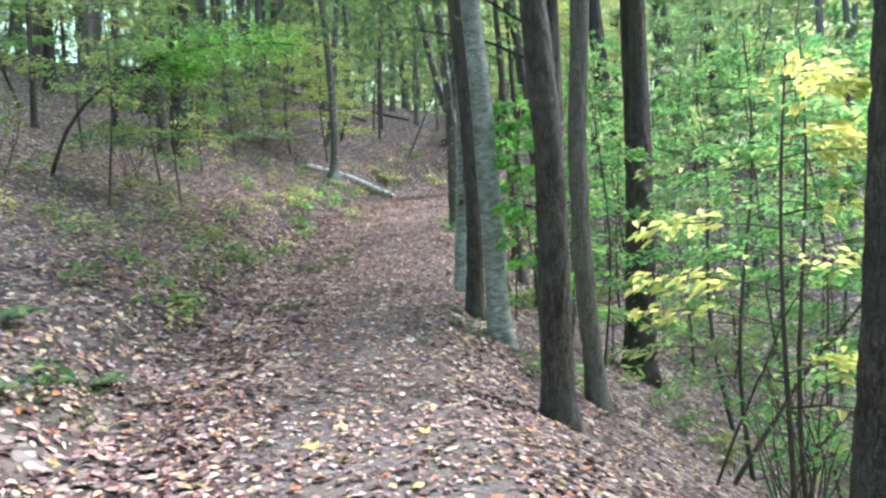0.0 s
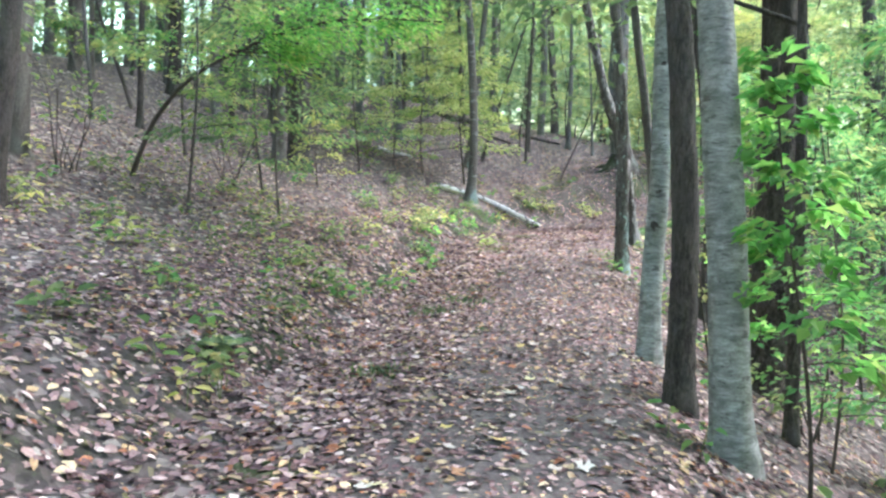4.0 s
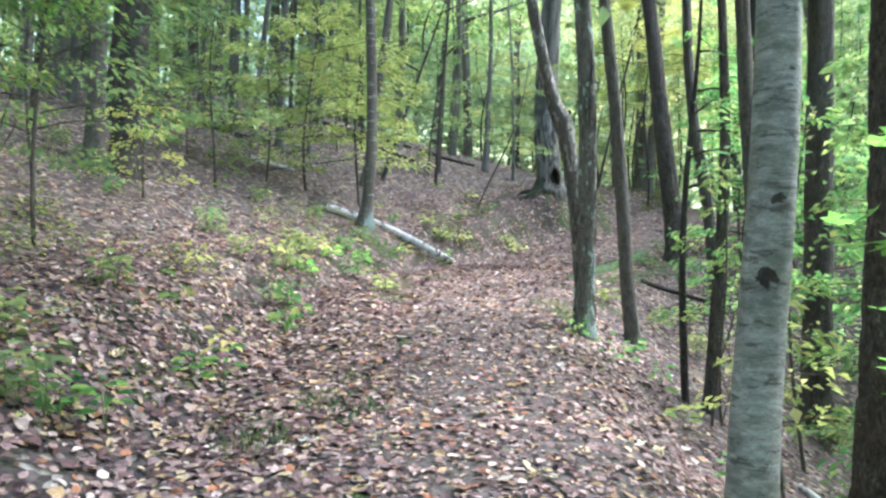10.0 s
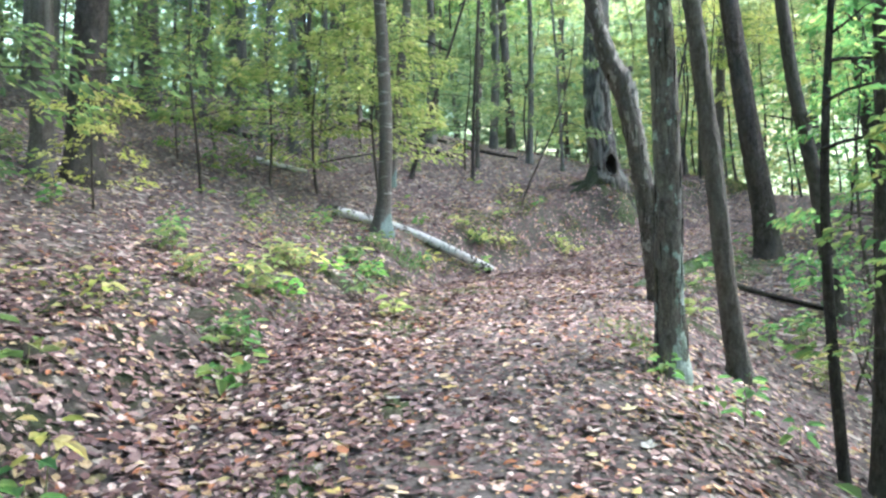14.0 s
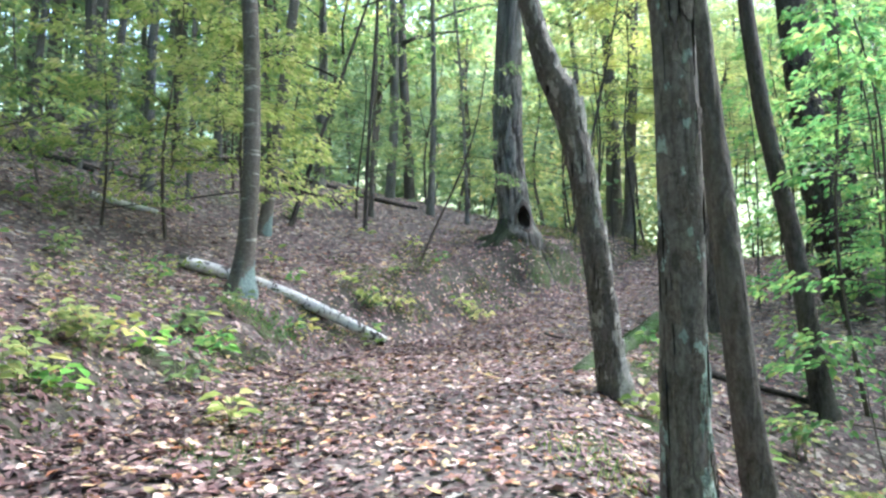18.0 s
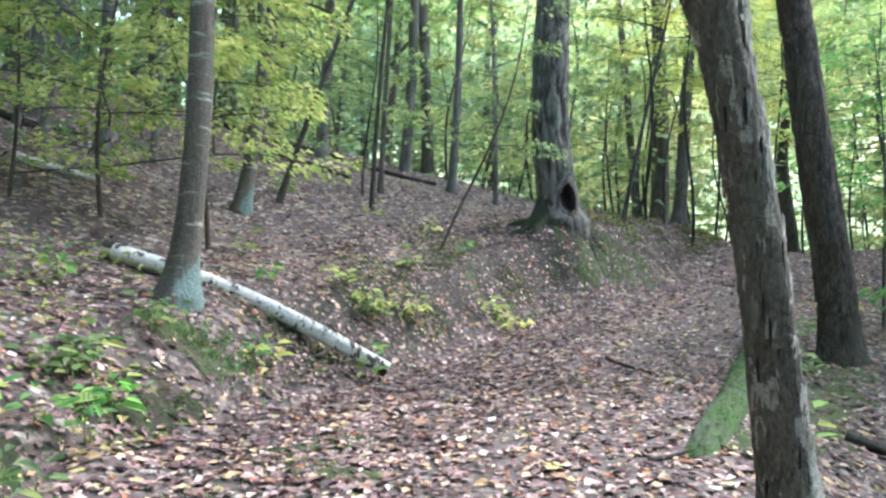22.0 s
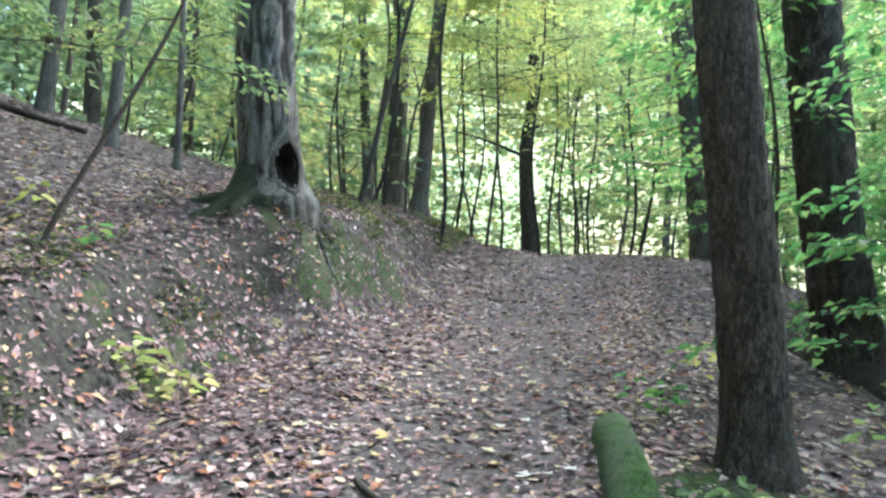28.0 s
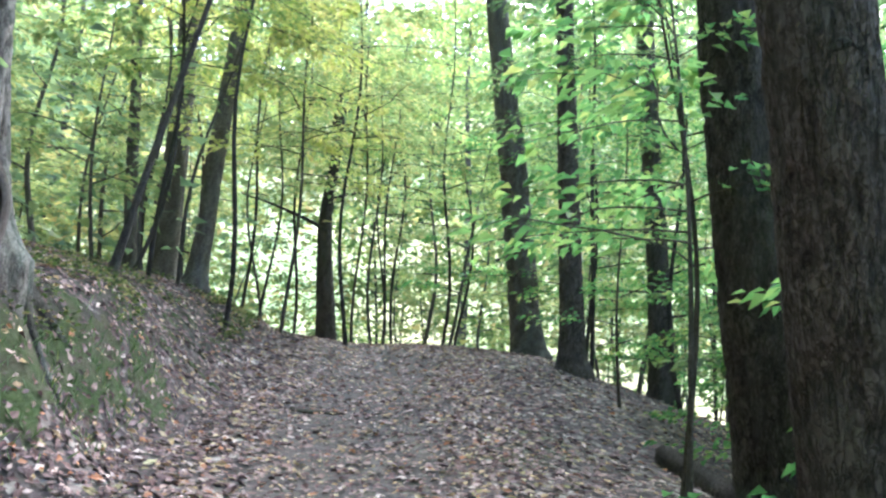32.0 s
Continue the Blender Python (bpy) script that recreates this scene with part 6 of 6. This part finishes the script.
while len(plant_spots) < 42:
    x, y = pr.uniform(-9, -1), pr.uniform(3, 32)
    s, _ = path_frame(x, y)
    s = s[0]
    if -6.5 < s < -2.3 and pr.uniform() < math.exp(-abs(s + 3.2) / 1.4):
        plant_spots.append((x, y))
while len(plant_spots) < 80:
    x, y = pr.uniform(-0.8, 6), pr.uniform(8, 30)
    s, _ = path_frame(x, y)
    if 1.35 < s[0] < 4.5:
        plant_spots.append((x, y))
while len(plant_spots) < 135:
    x, y = pr.uniform(-13, -3), pr.uniform(12, 37)
    s, _ = path_frame(x, y)
    if -12.0 < s[0] < -4.5:
        plant_spots.append((x, y))
plant_spots += [(-4.2, 13.7), (-3.95, 14.0), (-3.8, 17.7), (-3.7, 18.0), (-4.6, 20.2), (-4.2, 18.7), (-4.5, 22.0), (-4.8, 21.7), (-4.1, 22.9), (-3.9, 21.9), (-5.0, 16.2)]
for x, y in plant_spots:
    k = int(pr.integers(0, 6))
    m = pose(x, y, floor_one(x, y), 0, 0, pr.uniform(0, 360))
    copy_thing(first[k], m)
for k, (x, y, mat) in enumerate(((-3.2, 20.85, M_LEAF_PALE), (-4.39, 20.83, M_LEAF_LIT), (-3.95, 23.52, M_LEAF_LIT), (-4.42, 22.38, M_LEAF_LIT), (0.25, 22.2, M_LEAF_PALE), (-4.84, 9.58, M_LEAF_GREEN))):
    seedling(x, y, 0.26, 9, 0.15, mat, "broad-leaved seedling standing in the leaf litter", 1400 + k, "broad-leaved seedlings", stems=2)

ferns = [fern(-3.6, 4.6, 0.36, 6, M_LEAF_FAR, "green fern on the bank beside the path", 11, "ferns on the bank"), fern(-3.3, 6.6, 0.28, 5, M_LEAF_FAR, "small green fern in the leaf litter", 12, "ferns on the bank")]
for x, y, k in ((-4.2, 5.4, 0), (-3.4, 5.3, 1), (-4.4, 7.2, 0), (-3.9, 3.9, 1), (-4.9, 6.2, 0), (-4.5, 23.9, 1), (-4.0, 10.4, 0)):
    copy_thing(ferns[k], pose(x, y, floor_one(x, y), 0, 0, pr.uniform(0, 360)))

# yellow-leaved plants along the cut bank
for k, (x, y) in enumerate(((-3.3, 27.75), (-3.0, 27.6), (-2.75, 27.75), (-1.4, 29.6), (-1.2, 29.6), (-1.12, 29.4), (-0.98, 29.62), (-2.5, 28.05))):
    seedling(x, y, 0.26, 7, 0.12, M_LEAF_PALE, "pale yellow-leaved plant on the cut bank", 520 + k, "yellow plants on the bank", stems=2)
# bright sprigs at the feet of path-side trees
for k, (x, y) in enumerate(((-0.15, 10.2), (0.05, 10.05), (-0.5, 18.5), (-0.45, 18.7), (0.1, 18.5), (-0.1, 18.25), (-0.55, 18.95))):
    seedling(x, y, 0.3, 6, 0.11, M_LEAF_BRIGHT, "bright green sprig at the foot of a tree", 540 + k, "sprigs by the path")


def grass_tuft(x, y, n, tall, seed, label, mat):
    """Thin arching blades from one root."""
    r = np.random.default_rng(seed)
    plant = thing("grass_tuft", x, y, floor_one(x, y), label, "grass", "grass tufts")
    at = r.normal(0, 0.16, (n, 2))
    base = np.stack([at[:, 0], at[:, 1], floor_z(x + at[:, 0], y + at[:, 1]) - floor_one(x, y)], 1)
    axis = np.stack([r.normal(0, 0.55, n), r.normal(0, 0.55, n), np.ones(n)], 1)
    up = np.stack([r.normal(0, 1, n), r.normal(0, 1, n), 0.2 * np.ones(n)], 1)
    length = tall * r.uniform(0.5, 1.2, n)
    tagged(part("blade", fast_mesh("blade", *leaf_arrays(base, axis, up, length, 0.02 * length + 0.003, fold=0.1, droop=0.3), mat), plant), kind="stuff")


for k, (x, y) in enumerate(((-4.0, 24.9), (-3.75, 25.05), (-2.9, 14.2), (-2.6, 15.1), (-2.7, 11.0), (0.7, 32.3), (1.2, 33.0), (1.6, 33.6), (0.2, 31.7))):
    grass_tuft(x, y, 110, 0.11, 560 + k, "short green grass tuft on the bank", M_LEAF_BRIGHT if k < 2 else M_LEAF_GREEN)

for k, (x, y) in enumerate(((-3.11, 20.13), (-2.95, 20.44), (-2.94, 21.45), (-3.11, 21.12), (-3.13, 22.34), (-2.74, 23.13), (-2.51, 23.84), (-0.52, 20.74), (0.62, 24.3), (0.95, 24.93), (2.05, 26.29), (-2.71, 16.18), (-2.87, 15.43), (-3.19, 14.63), (-5.95, 14.16), (-4.77, 11.52), (0.3, 22.55), (1.3, 25.4))):
    grass_tuft(x, y, 170, 0.055, 1300 + k, "short mossy grass among fallen leaves", M_LEAF_GREEN)


def moss_patch(x, y, rx, ry, turn, seed, label="green moss cushion on the ground", mat=None):
    """A low uneven cushion that hugs the ground."""
    r = np.random.default_rng(seed)
    rings, seg = 9, 30
    ph = r.uniform(0, 6, 4)
    c, s = math.cos(radians(turn)), math.sin(radians(turn))
    verts = [(0, 0, 0.012)]
    z0 = floor_one(x, y)
    for i in range(1, rings + 1):
        for j in range(seg):
            a = 2 * math.pi * j / seg
            edge = 1 + 0.22 * math.sin(2 * a + ph[0]) + 0.16 * math.sin(5 * a + ph[1]) + 0.1 * math.sin(9 * a + ph[2])
            u, v = rx * edge * i / rings * math.cos(a), ry * edge * i / rings * math.sin(a)
            px, py = c * u - s * v, s * u + c * v
            up = 0.01 * (1 - (i / rings) ** 2) * (1 + 0.5 * math.sin(7 * px + ph[3]) * math.sin(9 * py)) + (0.013 if i < rings else -0.02)
            verts.append((px, py, floor_one(x + px, y + py) - z0 + up + r.normal(0, 0.004)))
    faces = [(0, 1 + j, 1 + (j + 1) % seg) for j in range(seg)]
    for i in range(rings - 1):
        for j in range(seg):
            a, b = 1 + i * seg + j, 1 + i * seg + (j + 1) % seg
            faces.append((a, a + seg, b + seg, b))
    me = bpy.data.meshes.new("moss_patch")
    me.from_pydata(verts, [], faces)
    me.polygons.foreach_set("use_smooth", np.full(len(me.polygons), True))
    me.materials.append(mat or M_MOSS)
    ob = part("moss_patch", me)
    ob.matrix_basis = pose(x, y, z0)
    tagged(ob, label, "moss", "moss patches")


for k, (x, y, rx, ry, turn) in enumerate(((0.5, 24.2, 0.35, 0.8, -25), (1.3, 25.3, 0.5, 0.9, -20), (2.2, 26.9, 0.5, 0.6, 0), (1.9, 26.1, 0.35, 0.5, 40), (0.3, 21.9, 0.4, 0.35, 0), (-4.1, 24.8, 0.5, 0.3, 0), (1.0, 32.9, 0.35, 0.6, -40), (0.4, 32.0, 0.3, 0.5, -30), (1.7, 33.5, 0.3, 0.5, -35), (-2.6, 8.4, 0.35, 0.25, 0), (-2.7, 11.9, 0.25, 0.14, 80), (-2.5, 14.8, 0.22, 0.15, 90), (-2.1, 13.4, 0.2, 0.13, 80), (-2.4, 17.4, 0.3, 0.16, 80), (-2.9, 19.9, 0.4, 0.25, 90), (-2.66, 16.1, 0.2, 0.35, 10), (-2.5, 15.6, 0.16, 0.3, 0), (-2.8, 23.6, 0.4, 0.14, 10), (-2.4, 23.0, 0.3, 0.15, 20), (0.3, 24.3, 0.3, 0.4, 20), (2.0, 27.2, 0.6, 0.45, 20), (1.4, 25.7, 0.5, 0.4, 0))):
    moss_patch(x, y, 0.8 * rx, 0.8 * ry, turn, 600 + k)


dark_rng = np.random.default_rng(640)
for k in range(34):
    i = int(dark_rng.integers(90, 108) if k < 22 else dark_rng.integers(82, 101))
    lat = -TRACK[i, 3] - dark_rng.uniform(0.3, 1.4)
    x = TRACK[i, 0] + lat * TRACK_WAY[i, 1] + dark_rng.uniform(-0.3, 0.3)
    y = TRACK[i, 1] - lat * TRACK_WAY[i, 0] + dark_rng.uniform(-0.3, 0.3)
    moss_patch(x, y, dark_rng.uniform(0.1, 0.22), dark_rng.uniform(0.12, 0.34), dark_rng.uniform(-30, 30), 650 + k, "dark ragged moss and bare soil on the bank", M_CLOD)

moss_rng = np.random.default_rng(660)
for k in range(40):
    i = int(moss_rng.integers(118, 138))
    lat = -TRACK[i, 3] - moss_rng.uniform(-0.1, 1.1)
    x = TRACK[i, 0] + lat * TRACK_WAY[i, 1]
    y = TRACK[i, 1] - lat * TRACK_WAY[i, 0]
    moss_patch(x, y, moss_rng.uniform(0.06, 0.15), moss_rng.uniform(0.06, 0.16), moss_rng.uniform(-30, 30), 670 + k, "ragged green moss on the cut bank" if k % 3 else "dark mossy soil on the cut bank", M_MOSS if k % 3 else M_CLOD)


def shrub(x, y, stems, tall, seed, label, leaf_mat=None, leaves=0, thick=1.0, fan=1.0):
    """Bare dark stems fanning from one root, with a few leaves."""
    r = np.random.default_rng(seed)
    z = floor_one(x, y)
    bush = thing("shrub", x, y, z, label, "shrub")
    sets = []
    for k in range(stems):
        turn = 6.28 * k / stems + r.uniform(-0.4, 0.4)
        way = np.array([fan * math.cos(turn) * r.uniform(0.05, 0.4), fan * math.sin(turn) * r.uniform(0.05, 0.4), 1.0])
        pts = branch_points(r, np.array([math.cos(turn) * 0.08, math.sin(turn) * 0.08, -0.05]), way, tall * r.uniform(0.6, 1.1), 0.1, 9, 0.15)
        part("stem", tube_mesh("stem", M_TWIG, pts, thick * np.linspace(0.016, 0.004, 9) * r.uniform(0.45, 0.9), seg=6), bush)
        if leaves:
            sets.append(spray(r, pts, leaves, 0.3, 0.09, 0.4))
    if sets:
        part("leaves", fast_mesh("leaves", *join(sets), leaf_mat), bush)


shrub(2.6, 6.3, 10, 2.0, 701, "bare-stemmed dark shrub below the path")
shrub(3.1, 7.6, 9, 2.2, 702, "bare-stemmed dark shrub among saplings", M_LEAF_BRIGHT, 10)
sapling("sapling", "low young tree with yellow-green sprays under the birch", 0.75, 15.1, 1.7, 0.025, M_LEAF_PALE, 8, 0.85, 16, 0.1, 0.4, seed=705, rise=0.05)
sapling("young_tree", "slim dark stem with broad green leaves at the path's edge", 0.74, 18.3, 6.0, 0.09, M_LEAF_BRIGHT, 11, 0.95, 22, 0.13, 0.38, (0.03, 0.0), 0.06, 703, fan=(-80, 95), bark=M_DARK)
burl_tree = big_tree("tree", "slim dark tree with a burl and broad leaves below the path", 1.05, 18.45, 0.16, mat=M_DARK, tall=9, seed=709, low=3.2, seg=30, groove=0.012, limbs=0, crown_leaf=0.14, crown_n=0.45, leaf_mat=M_LEAF_BRIGHT, curve=(0.03, 0.06, 0.11, 0.15, 0.17, 0.12, 0.0))
knot(burl_tree, 0.1, 0.0, 0.085, 1.65, 0.09, 0.07, -130, seed=20)
shrub(1.2, 18.2, 4, 2.6, 704, "thin dark-stemmed shrub below the path", M_LEAF_TURN, 14)
shrub(1.7, 13.7, 7, 2.0, 705, "dark-stemmed shrub under the pine", M_LEAF_BRIGHT, 14)
shrub(2.3, 21.6, 6, 2.4, 706, "thin dark-stemmed shrub down the slope", M_LEAF_BRIGHT, 14)
shrub(-9.3, 15.2, 7, 2.6, 707, "thin bare stems on the hillside", M_LEAF_TURN, 12)
shrub(-8.0, 18.2, 7, 2.0, 708, "thin stems with yellow leaves on the hillside", M_LEAF_TURN, 18)


def low_herbs():
    """Small dark leaves that mat the foot of the bank in patches."""
    r = np.random.default_rng(801)
    n = 110000
    along = r.integers(16, 152, n)
    lat = -TRACK[along, 3] - 0.35 - np.abs(r.normal(0, 0.9, n))
    jit = r.uniform(-0.5, 0.5, n)
    x = TRACK[along, 0] + lat * TRACK_WAY[along, 1] + jit * TRACK_WAY[along, 0]
    y = TRACK[along, 1] - lat * TRACK_WAY[along, 0] + jit * TRACK_WAY[along, 1]
    patch = np.sin(1.9 * x + 0.8 * y) * np.sin(1.4 * y - 0.6 * x + 0.7) + 0.6 * np.sin(4.1 * x - 2.3 * y) * np.sin(3.3 * y + 1.0)
    keep = (patch > np.where(y > 28, 0.05, 0.42)) & (r.uniform(0, 1, n) < np.where(y > 26, 0.5, 0.2))
    x, y = x[keep], y[keep]
    n = len(x)
    turn = r.uniform(0, 6.28, n)
    axis = np.stack([np.cos(turn), np.sin(turn), r.normal(0.25, 0.3, n)], 1)
    up = unit(np.stack([r.normal(0, 0.4, n), r.normal(0, 0.4, n), np.ones(n)], 1))
    base = np.stack([x, y, floor_z(x, y) + 0.01 + 0.09 * r.uniform(0, 1, n) ** 2], 1)
    length = r.uniform(0.03, 0.075, n)
    return fast_mesh("low_herbs", *leaf_arrays(base, axis, up, length, length * 0.6, fine=False), M_HERB)


def low_weeds():
    """Knee-low yellow-green weeds in loose clumps over the lower hillside."""
    r = np.random.default_rng(811)
    spots = 270
    x, y = r.uniform(-10, -3.2, spots), r.uniform(10, 26, spots)
    side, rows = path_frame(x, y)
    thick = np.sin(0.9 * x + 0.5 * y) + np.sin(1.3 * y - 0.4 * x + 1.0)
    keep = (side < -rows[:, 3] - 0.7) & (thick > -0.4) & (r.uniform(0, 1, spots) < np.clip(1.3 + (side + 3.0) / 7.0, 0.25, 1.0))
    x, y = x[keep], y[keep]
    per = 16
    x, y = np.repeat(x, per) + r.normal(0, 0.16, len(x) * per), np.repeat(y, per) + r.normal(0, 0.16, len(y) * per)
    n = len(x)
    turn = r.uniform(0, 6.28, n)
    axis = np.stack([np.cos(turn), np.sin(turn), r.normal(0.15, 0.25, n)], 1)
    up = unit(np.stack([r.normal(0, 0.35, n), r.normal(0, 0.35, n), np.ones(n)], 1))
    base = np.stack([x, y, floor_z(x, y) + 0.03 + 0.2 * r.uniform(0, 1, n) ** 1.5], 1)
    length = r.uniform(0.05, 0.11, n)
    return fast_mesh("low_weeds", *leaf_arrays(base, axis, up, length, length * 0.62, fine=False), M_WEED)


M_WEED = leaf_material("yellowing_weeds", [(0.0, (0.09, 0.14, 0.06)), (0.35, (0.2, 0.26, 0.1)), (0.65, (0.36, 0.38, 0.15)), (1.0, (0.52, 0.47, 0.2))], 0.5)
tagged(part("low_weeds", low_weeds()), "low yellowing weeds in clumps over the leafy hillside", "weeds", kind="stuff")
tagged(part("low_herbs", low_herbs()), "low dark green herbs matting the foot of the bank", "herbs", kind="stuff")


# ---- single fallen leaves that lie on the path ----
def lobed_leaf(seed, size, points):
    """A curled leaf with pointed lobes and a short stalk."""
    r = np.random.default_rng(seed)
    ring = []
    for k in range(points * 2):
        a = math.pi * (0.12 + 1.76 * k / (points * 2 - 1)) - math.pi / 2
        d = size * (0.62 if k % 2 else 0.4) * (1 + 0.12 * r.normal())
        ring.append((d * math.cos(a) * 0.9, d * math.sin(a) * 0.9, 0.06 * size * (1 if k % 2 else -0.3) + 0.02 * size * r.normal()))
    verts = [(0, 0, 0)] + ring + [(-0.45 * size, 0.01 * size, 0.02 * size), (-0.45 * size, -0.02 * size, 0.02 * size), (0, -0.02 * size, 0)]
    faces = [(0, k, k + 1) for k in range(1, points * 2)]
    m = len(ring)
    faces.append((0, m + 1, m + 2, m + 3))
    me = bpy.data.meshes.new("fallen_leaf")
    me.from_pydata(verts, [], faces)
    return me


def flat_leaf_material(name, stops):
    m, nt, bsdf = material(name)
    oi = nt.nodes.new("ShaderNodeObjectInfo")
    col = ramp(nt, oi.outputs["Random"], stops, "CONSTANT")
    col = mix(nt, 0.6, col, ramp(nt, noise_tex(nt, coords(nt, (1, 1, 1)), 45.0, 3.0), [(0.3, (0.5, 0.47, 0.45)), (0.65, (1.1, 1.1, 1.1))]), "MULTIPLY")
    nt.links.new(col, bsdf.inputs["Base Color"])
    bsdf.inputs["Roughness"].default_value = 0.6
    return m


M_FALLEN = flat_leaf_material("single_fallen_leaf", [(0.0, (0.56, 0.43, 0.14)), (0.22, (0.6, 0.54, 0.3)), (0.4, (0.5, 0.43, 0.37)), (0.6, (0.38, 0.2, 0.1)), (0.72, (0.6, 0.56, 0.5)), (0.88, (0.24, 0.11, 0.08))])
leaf_shapes = [lobed_leaf(900 + k, 0.1 + 0.012 * (k % 3), 3 + k % 3) for k in range(9)]
for me in leaf_shapes:
    me.materials.append(M_FALLEN)
fr = np.random.default_rng(950)
for k in range(290):
    i = int(fr.integers(64, 128))
    lat = fr.normal(0, 0.8)
    x = TRACK[i, 0] + lat * TRACK_WAY[i, 1] + fr.uniform(-0.3, 0.3)
    y = TRACK[i, 1] - lat * TRACK_WAY[i, 0] + fr.uniform(-0.3, 0.3)
    ob = part("fallen_leaf", leaf_shapes[k % 9], ground)
    ob.matrix_basis = pose(x, y, floor_one(x, y) + 0.028, fr.normal(0, 9), fr.normal(0, 9), fr.uniform(0, 360))


# ---- a young maple with single large leaves at the path's edge ----
def living_leaf(seed, size):
    me = lobed_leaf(seed, size, 5)
    me.name = "leaf"
    me.materials.append(M_LEAF_LIT)
    return me


maple_shapes = [living_leaf(970 + k, 0.14 + 0.02 * (k % 3)) for k in range(5)]


def maple_sapling(x, y, tall, twigs, label, seed, fan=(140, 235)):
    """A thin stem with a few long twigs, each with lobed leaves held flat."""
    r = np.random.default_rng(seed)
    tree = thing("maple_sapling", x, y, floor_one(x, y), label, "sapling")
    h = np.linspace(-0.1, tall, 10)
    pts = np.stack([0.04 * np.sin(h * 2), 0.04 * np.cos(h * 1.7) - 0.04, h], 1)
    part("stem", tube_mesh("stem", M_TWIG, pts, np.linspace(0.014, 0.004, 10), seg=7, wob=0.05, r=r), tree)
    for k in range(twigs):
        hh = tall * (0.45 + 0.55 * (k + 0.5) / twigs)
        at = np.array([np.interp(hh, h, c) for c in pts.T])
        turn = radians(r.uniform(*fan))
        bp = branch_points(r, at, np.array([math.cos(turn), math.sin(turn), 0.25]), r.uniform(0.35, 0.65), 0.1, 6)
        twig = part("twig", tube_mesh("twig", M_TWIG, bp, np.linspace(0.005, 0.002, 6), seg=5), tree)
        for q in range(4):
            p = bp[2 + q]
            leaf = part("leaf", maple_shapes[(k + q) % 5], twig)
            leaf.matrix_basis = pose(p[0] + r.normal(0, 0.05), p[1] + r.normal(0, 0.05), p[2] - 0.02, r.normal(0, 16), 14 + r.normal(0, 14), math.degrees(turn) + (-1) ** q * 50 + r.normal(0, 20))


maple_sapling(0.72, 12.8, 3.0, 12, "young maple with large bright green lobed leaves", 971, (90, 330))
maple_sapling(2.3, 12.9, 2.6, 6, "young maple with large green leaves below the path", 973, (90, 300))


# ---- tufts of moss along the half-sunken log ----
def log_moss():
    r = np.random.default_rng(975)
    n = 2600
    k = r.uniform(0, len(ml_pts) - 1.01, n)
    i = k.astype(int)
    at = ml_pts[i] + (k - i)[:, None] * (ml_pts[i + 1] - ml_pts[i])
    way = unit(ml_pts[i + 1] - ml_pts[i])
    side = unit(np.cross(way, np.array([0, 0, 1.0])))
    a = r.normal(0, 0.75, n)[:, None]
    out = np.cos(a) * np.array([0, 0, 1.0]) + np.sin(a) * side
    base = at + out * (ml_rad[i] * r.uniform(0.94, 1.08, n))[:, None] - ml_pts[0]
    axis = out + r.normal(0, 0.6, (n, 3))
    length = r.uniform(0.008, 0.02, n)
    return fast_mesh("moss", *leaf_arrays(base, axis, unit(r.normal(0, 1, (n, 3))), length, length * 0.6, fine=False), M_MOSSLOG)


part("moss", log_moss(), moss_log, "bright green moss tufts")


# ---- bare stems leaning out over the slope ----
def leaning_stem(x, y, way, length, thick, seed):
    """A dead stem that leans over, with a few side twigs."""
    r = np.random.default_rng(seed)
    tree = thing("bare_stem", x, y, floor_one(x, y), "bare dark stem leaning out over the slope", "branch", "bare leaning stems")
    pts = branch_points(r, np.array([0, 0, -0.08]), np.array(way), length, 0.1, 10, 0.1)
    part("stem", tube_mesh("stem", M_TWIG, pts, np.linspace(thick, 0.3 * thick, 10), seg=7, wob=0.06, r=r), tree)
    for k in range(5):
        at = pts[3 + k]
        bp = branch_points(r, at, np.array([way[0] * 0.4 + r.normal(0, 0.4), way[1] + r.normal(0, 0.4), 0.5 + r.normal(0, 0.2)]), r.uniform(0.3, 0.7), 0.1, 6)
        part("twig", tube_mesh("twig", M_TWIG, bp, np.linspace(0.3 * thick, 0.1 * thick, 6), seg=5), tree)


leaning_stem(2.83, 8.7, (0.9, -0.3, 1.5), 2.2, 0.03, 981)
leaning_stem(2.4, 7.9, (0.5, -0.2, 1.4), 1.8, 0.016, 982)
leaning_stem(2.95, 7.6, (0.8, 0.1, 1.1), 1.9, 0.018, 983)
leaning_stem(2.0, 21.9, (0.5, 0.2, 1.2), 1.9, 0.018, 984)
for k, (x, y) in enumerate(((-0.59, 20.1), (-0.67, 20.36), (-0.5, 19.85), (-2.9, 20.2))):
    grass_tuft(x, y, 60, 0.08, 990 + k, "short green grass tuft at the path's edge", M_LEAF_TURN)

seedling(-3.6, 9.25, 0.34, 7, 0.12, M_LEAF_YELLOW, "pale yellow-leaved seedling on the bank", 995, "seedlings on the bank")
fern(-3.95, 10.2, 0.26, 5, M_LEAF_GREEN, "dark green fern clump on the bank", 996, "ferns on the bank")
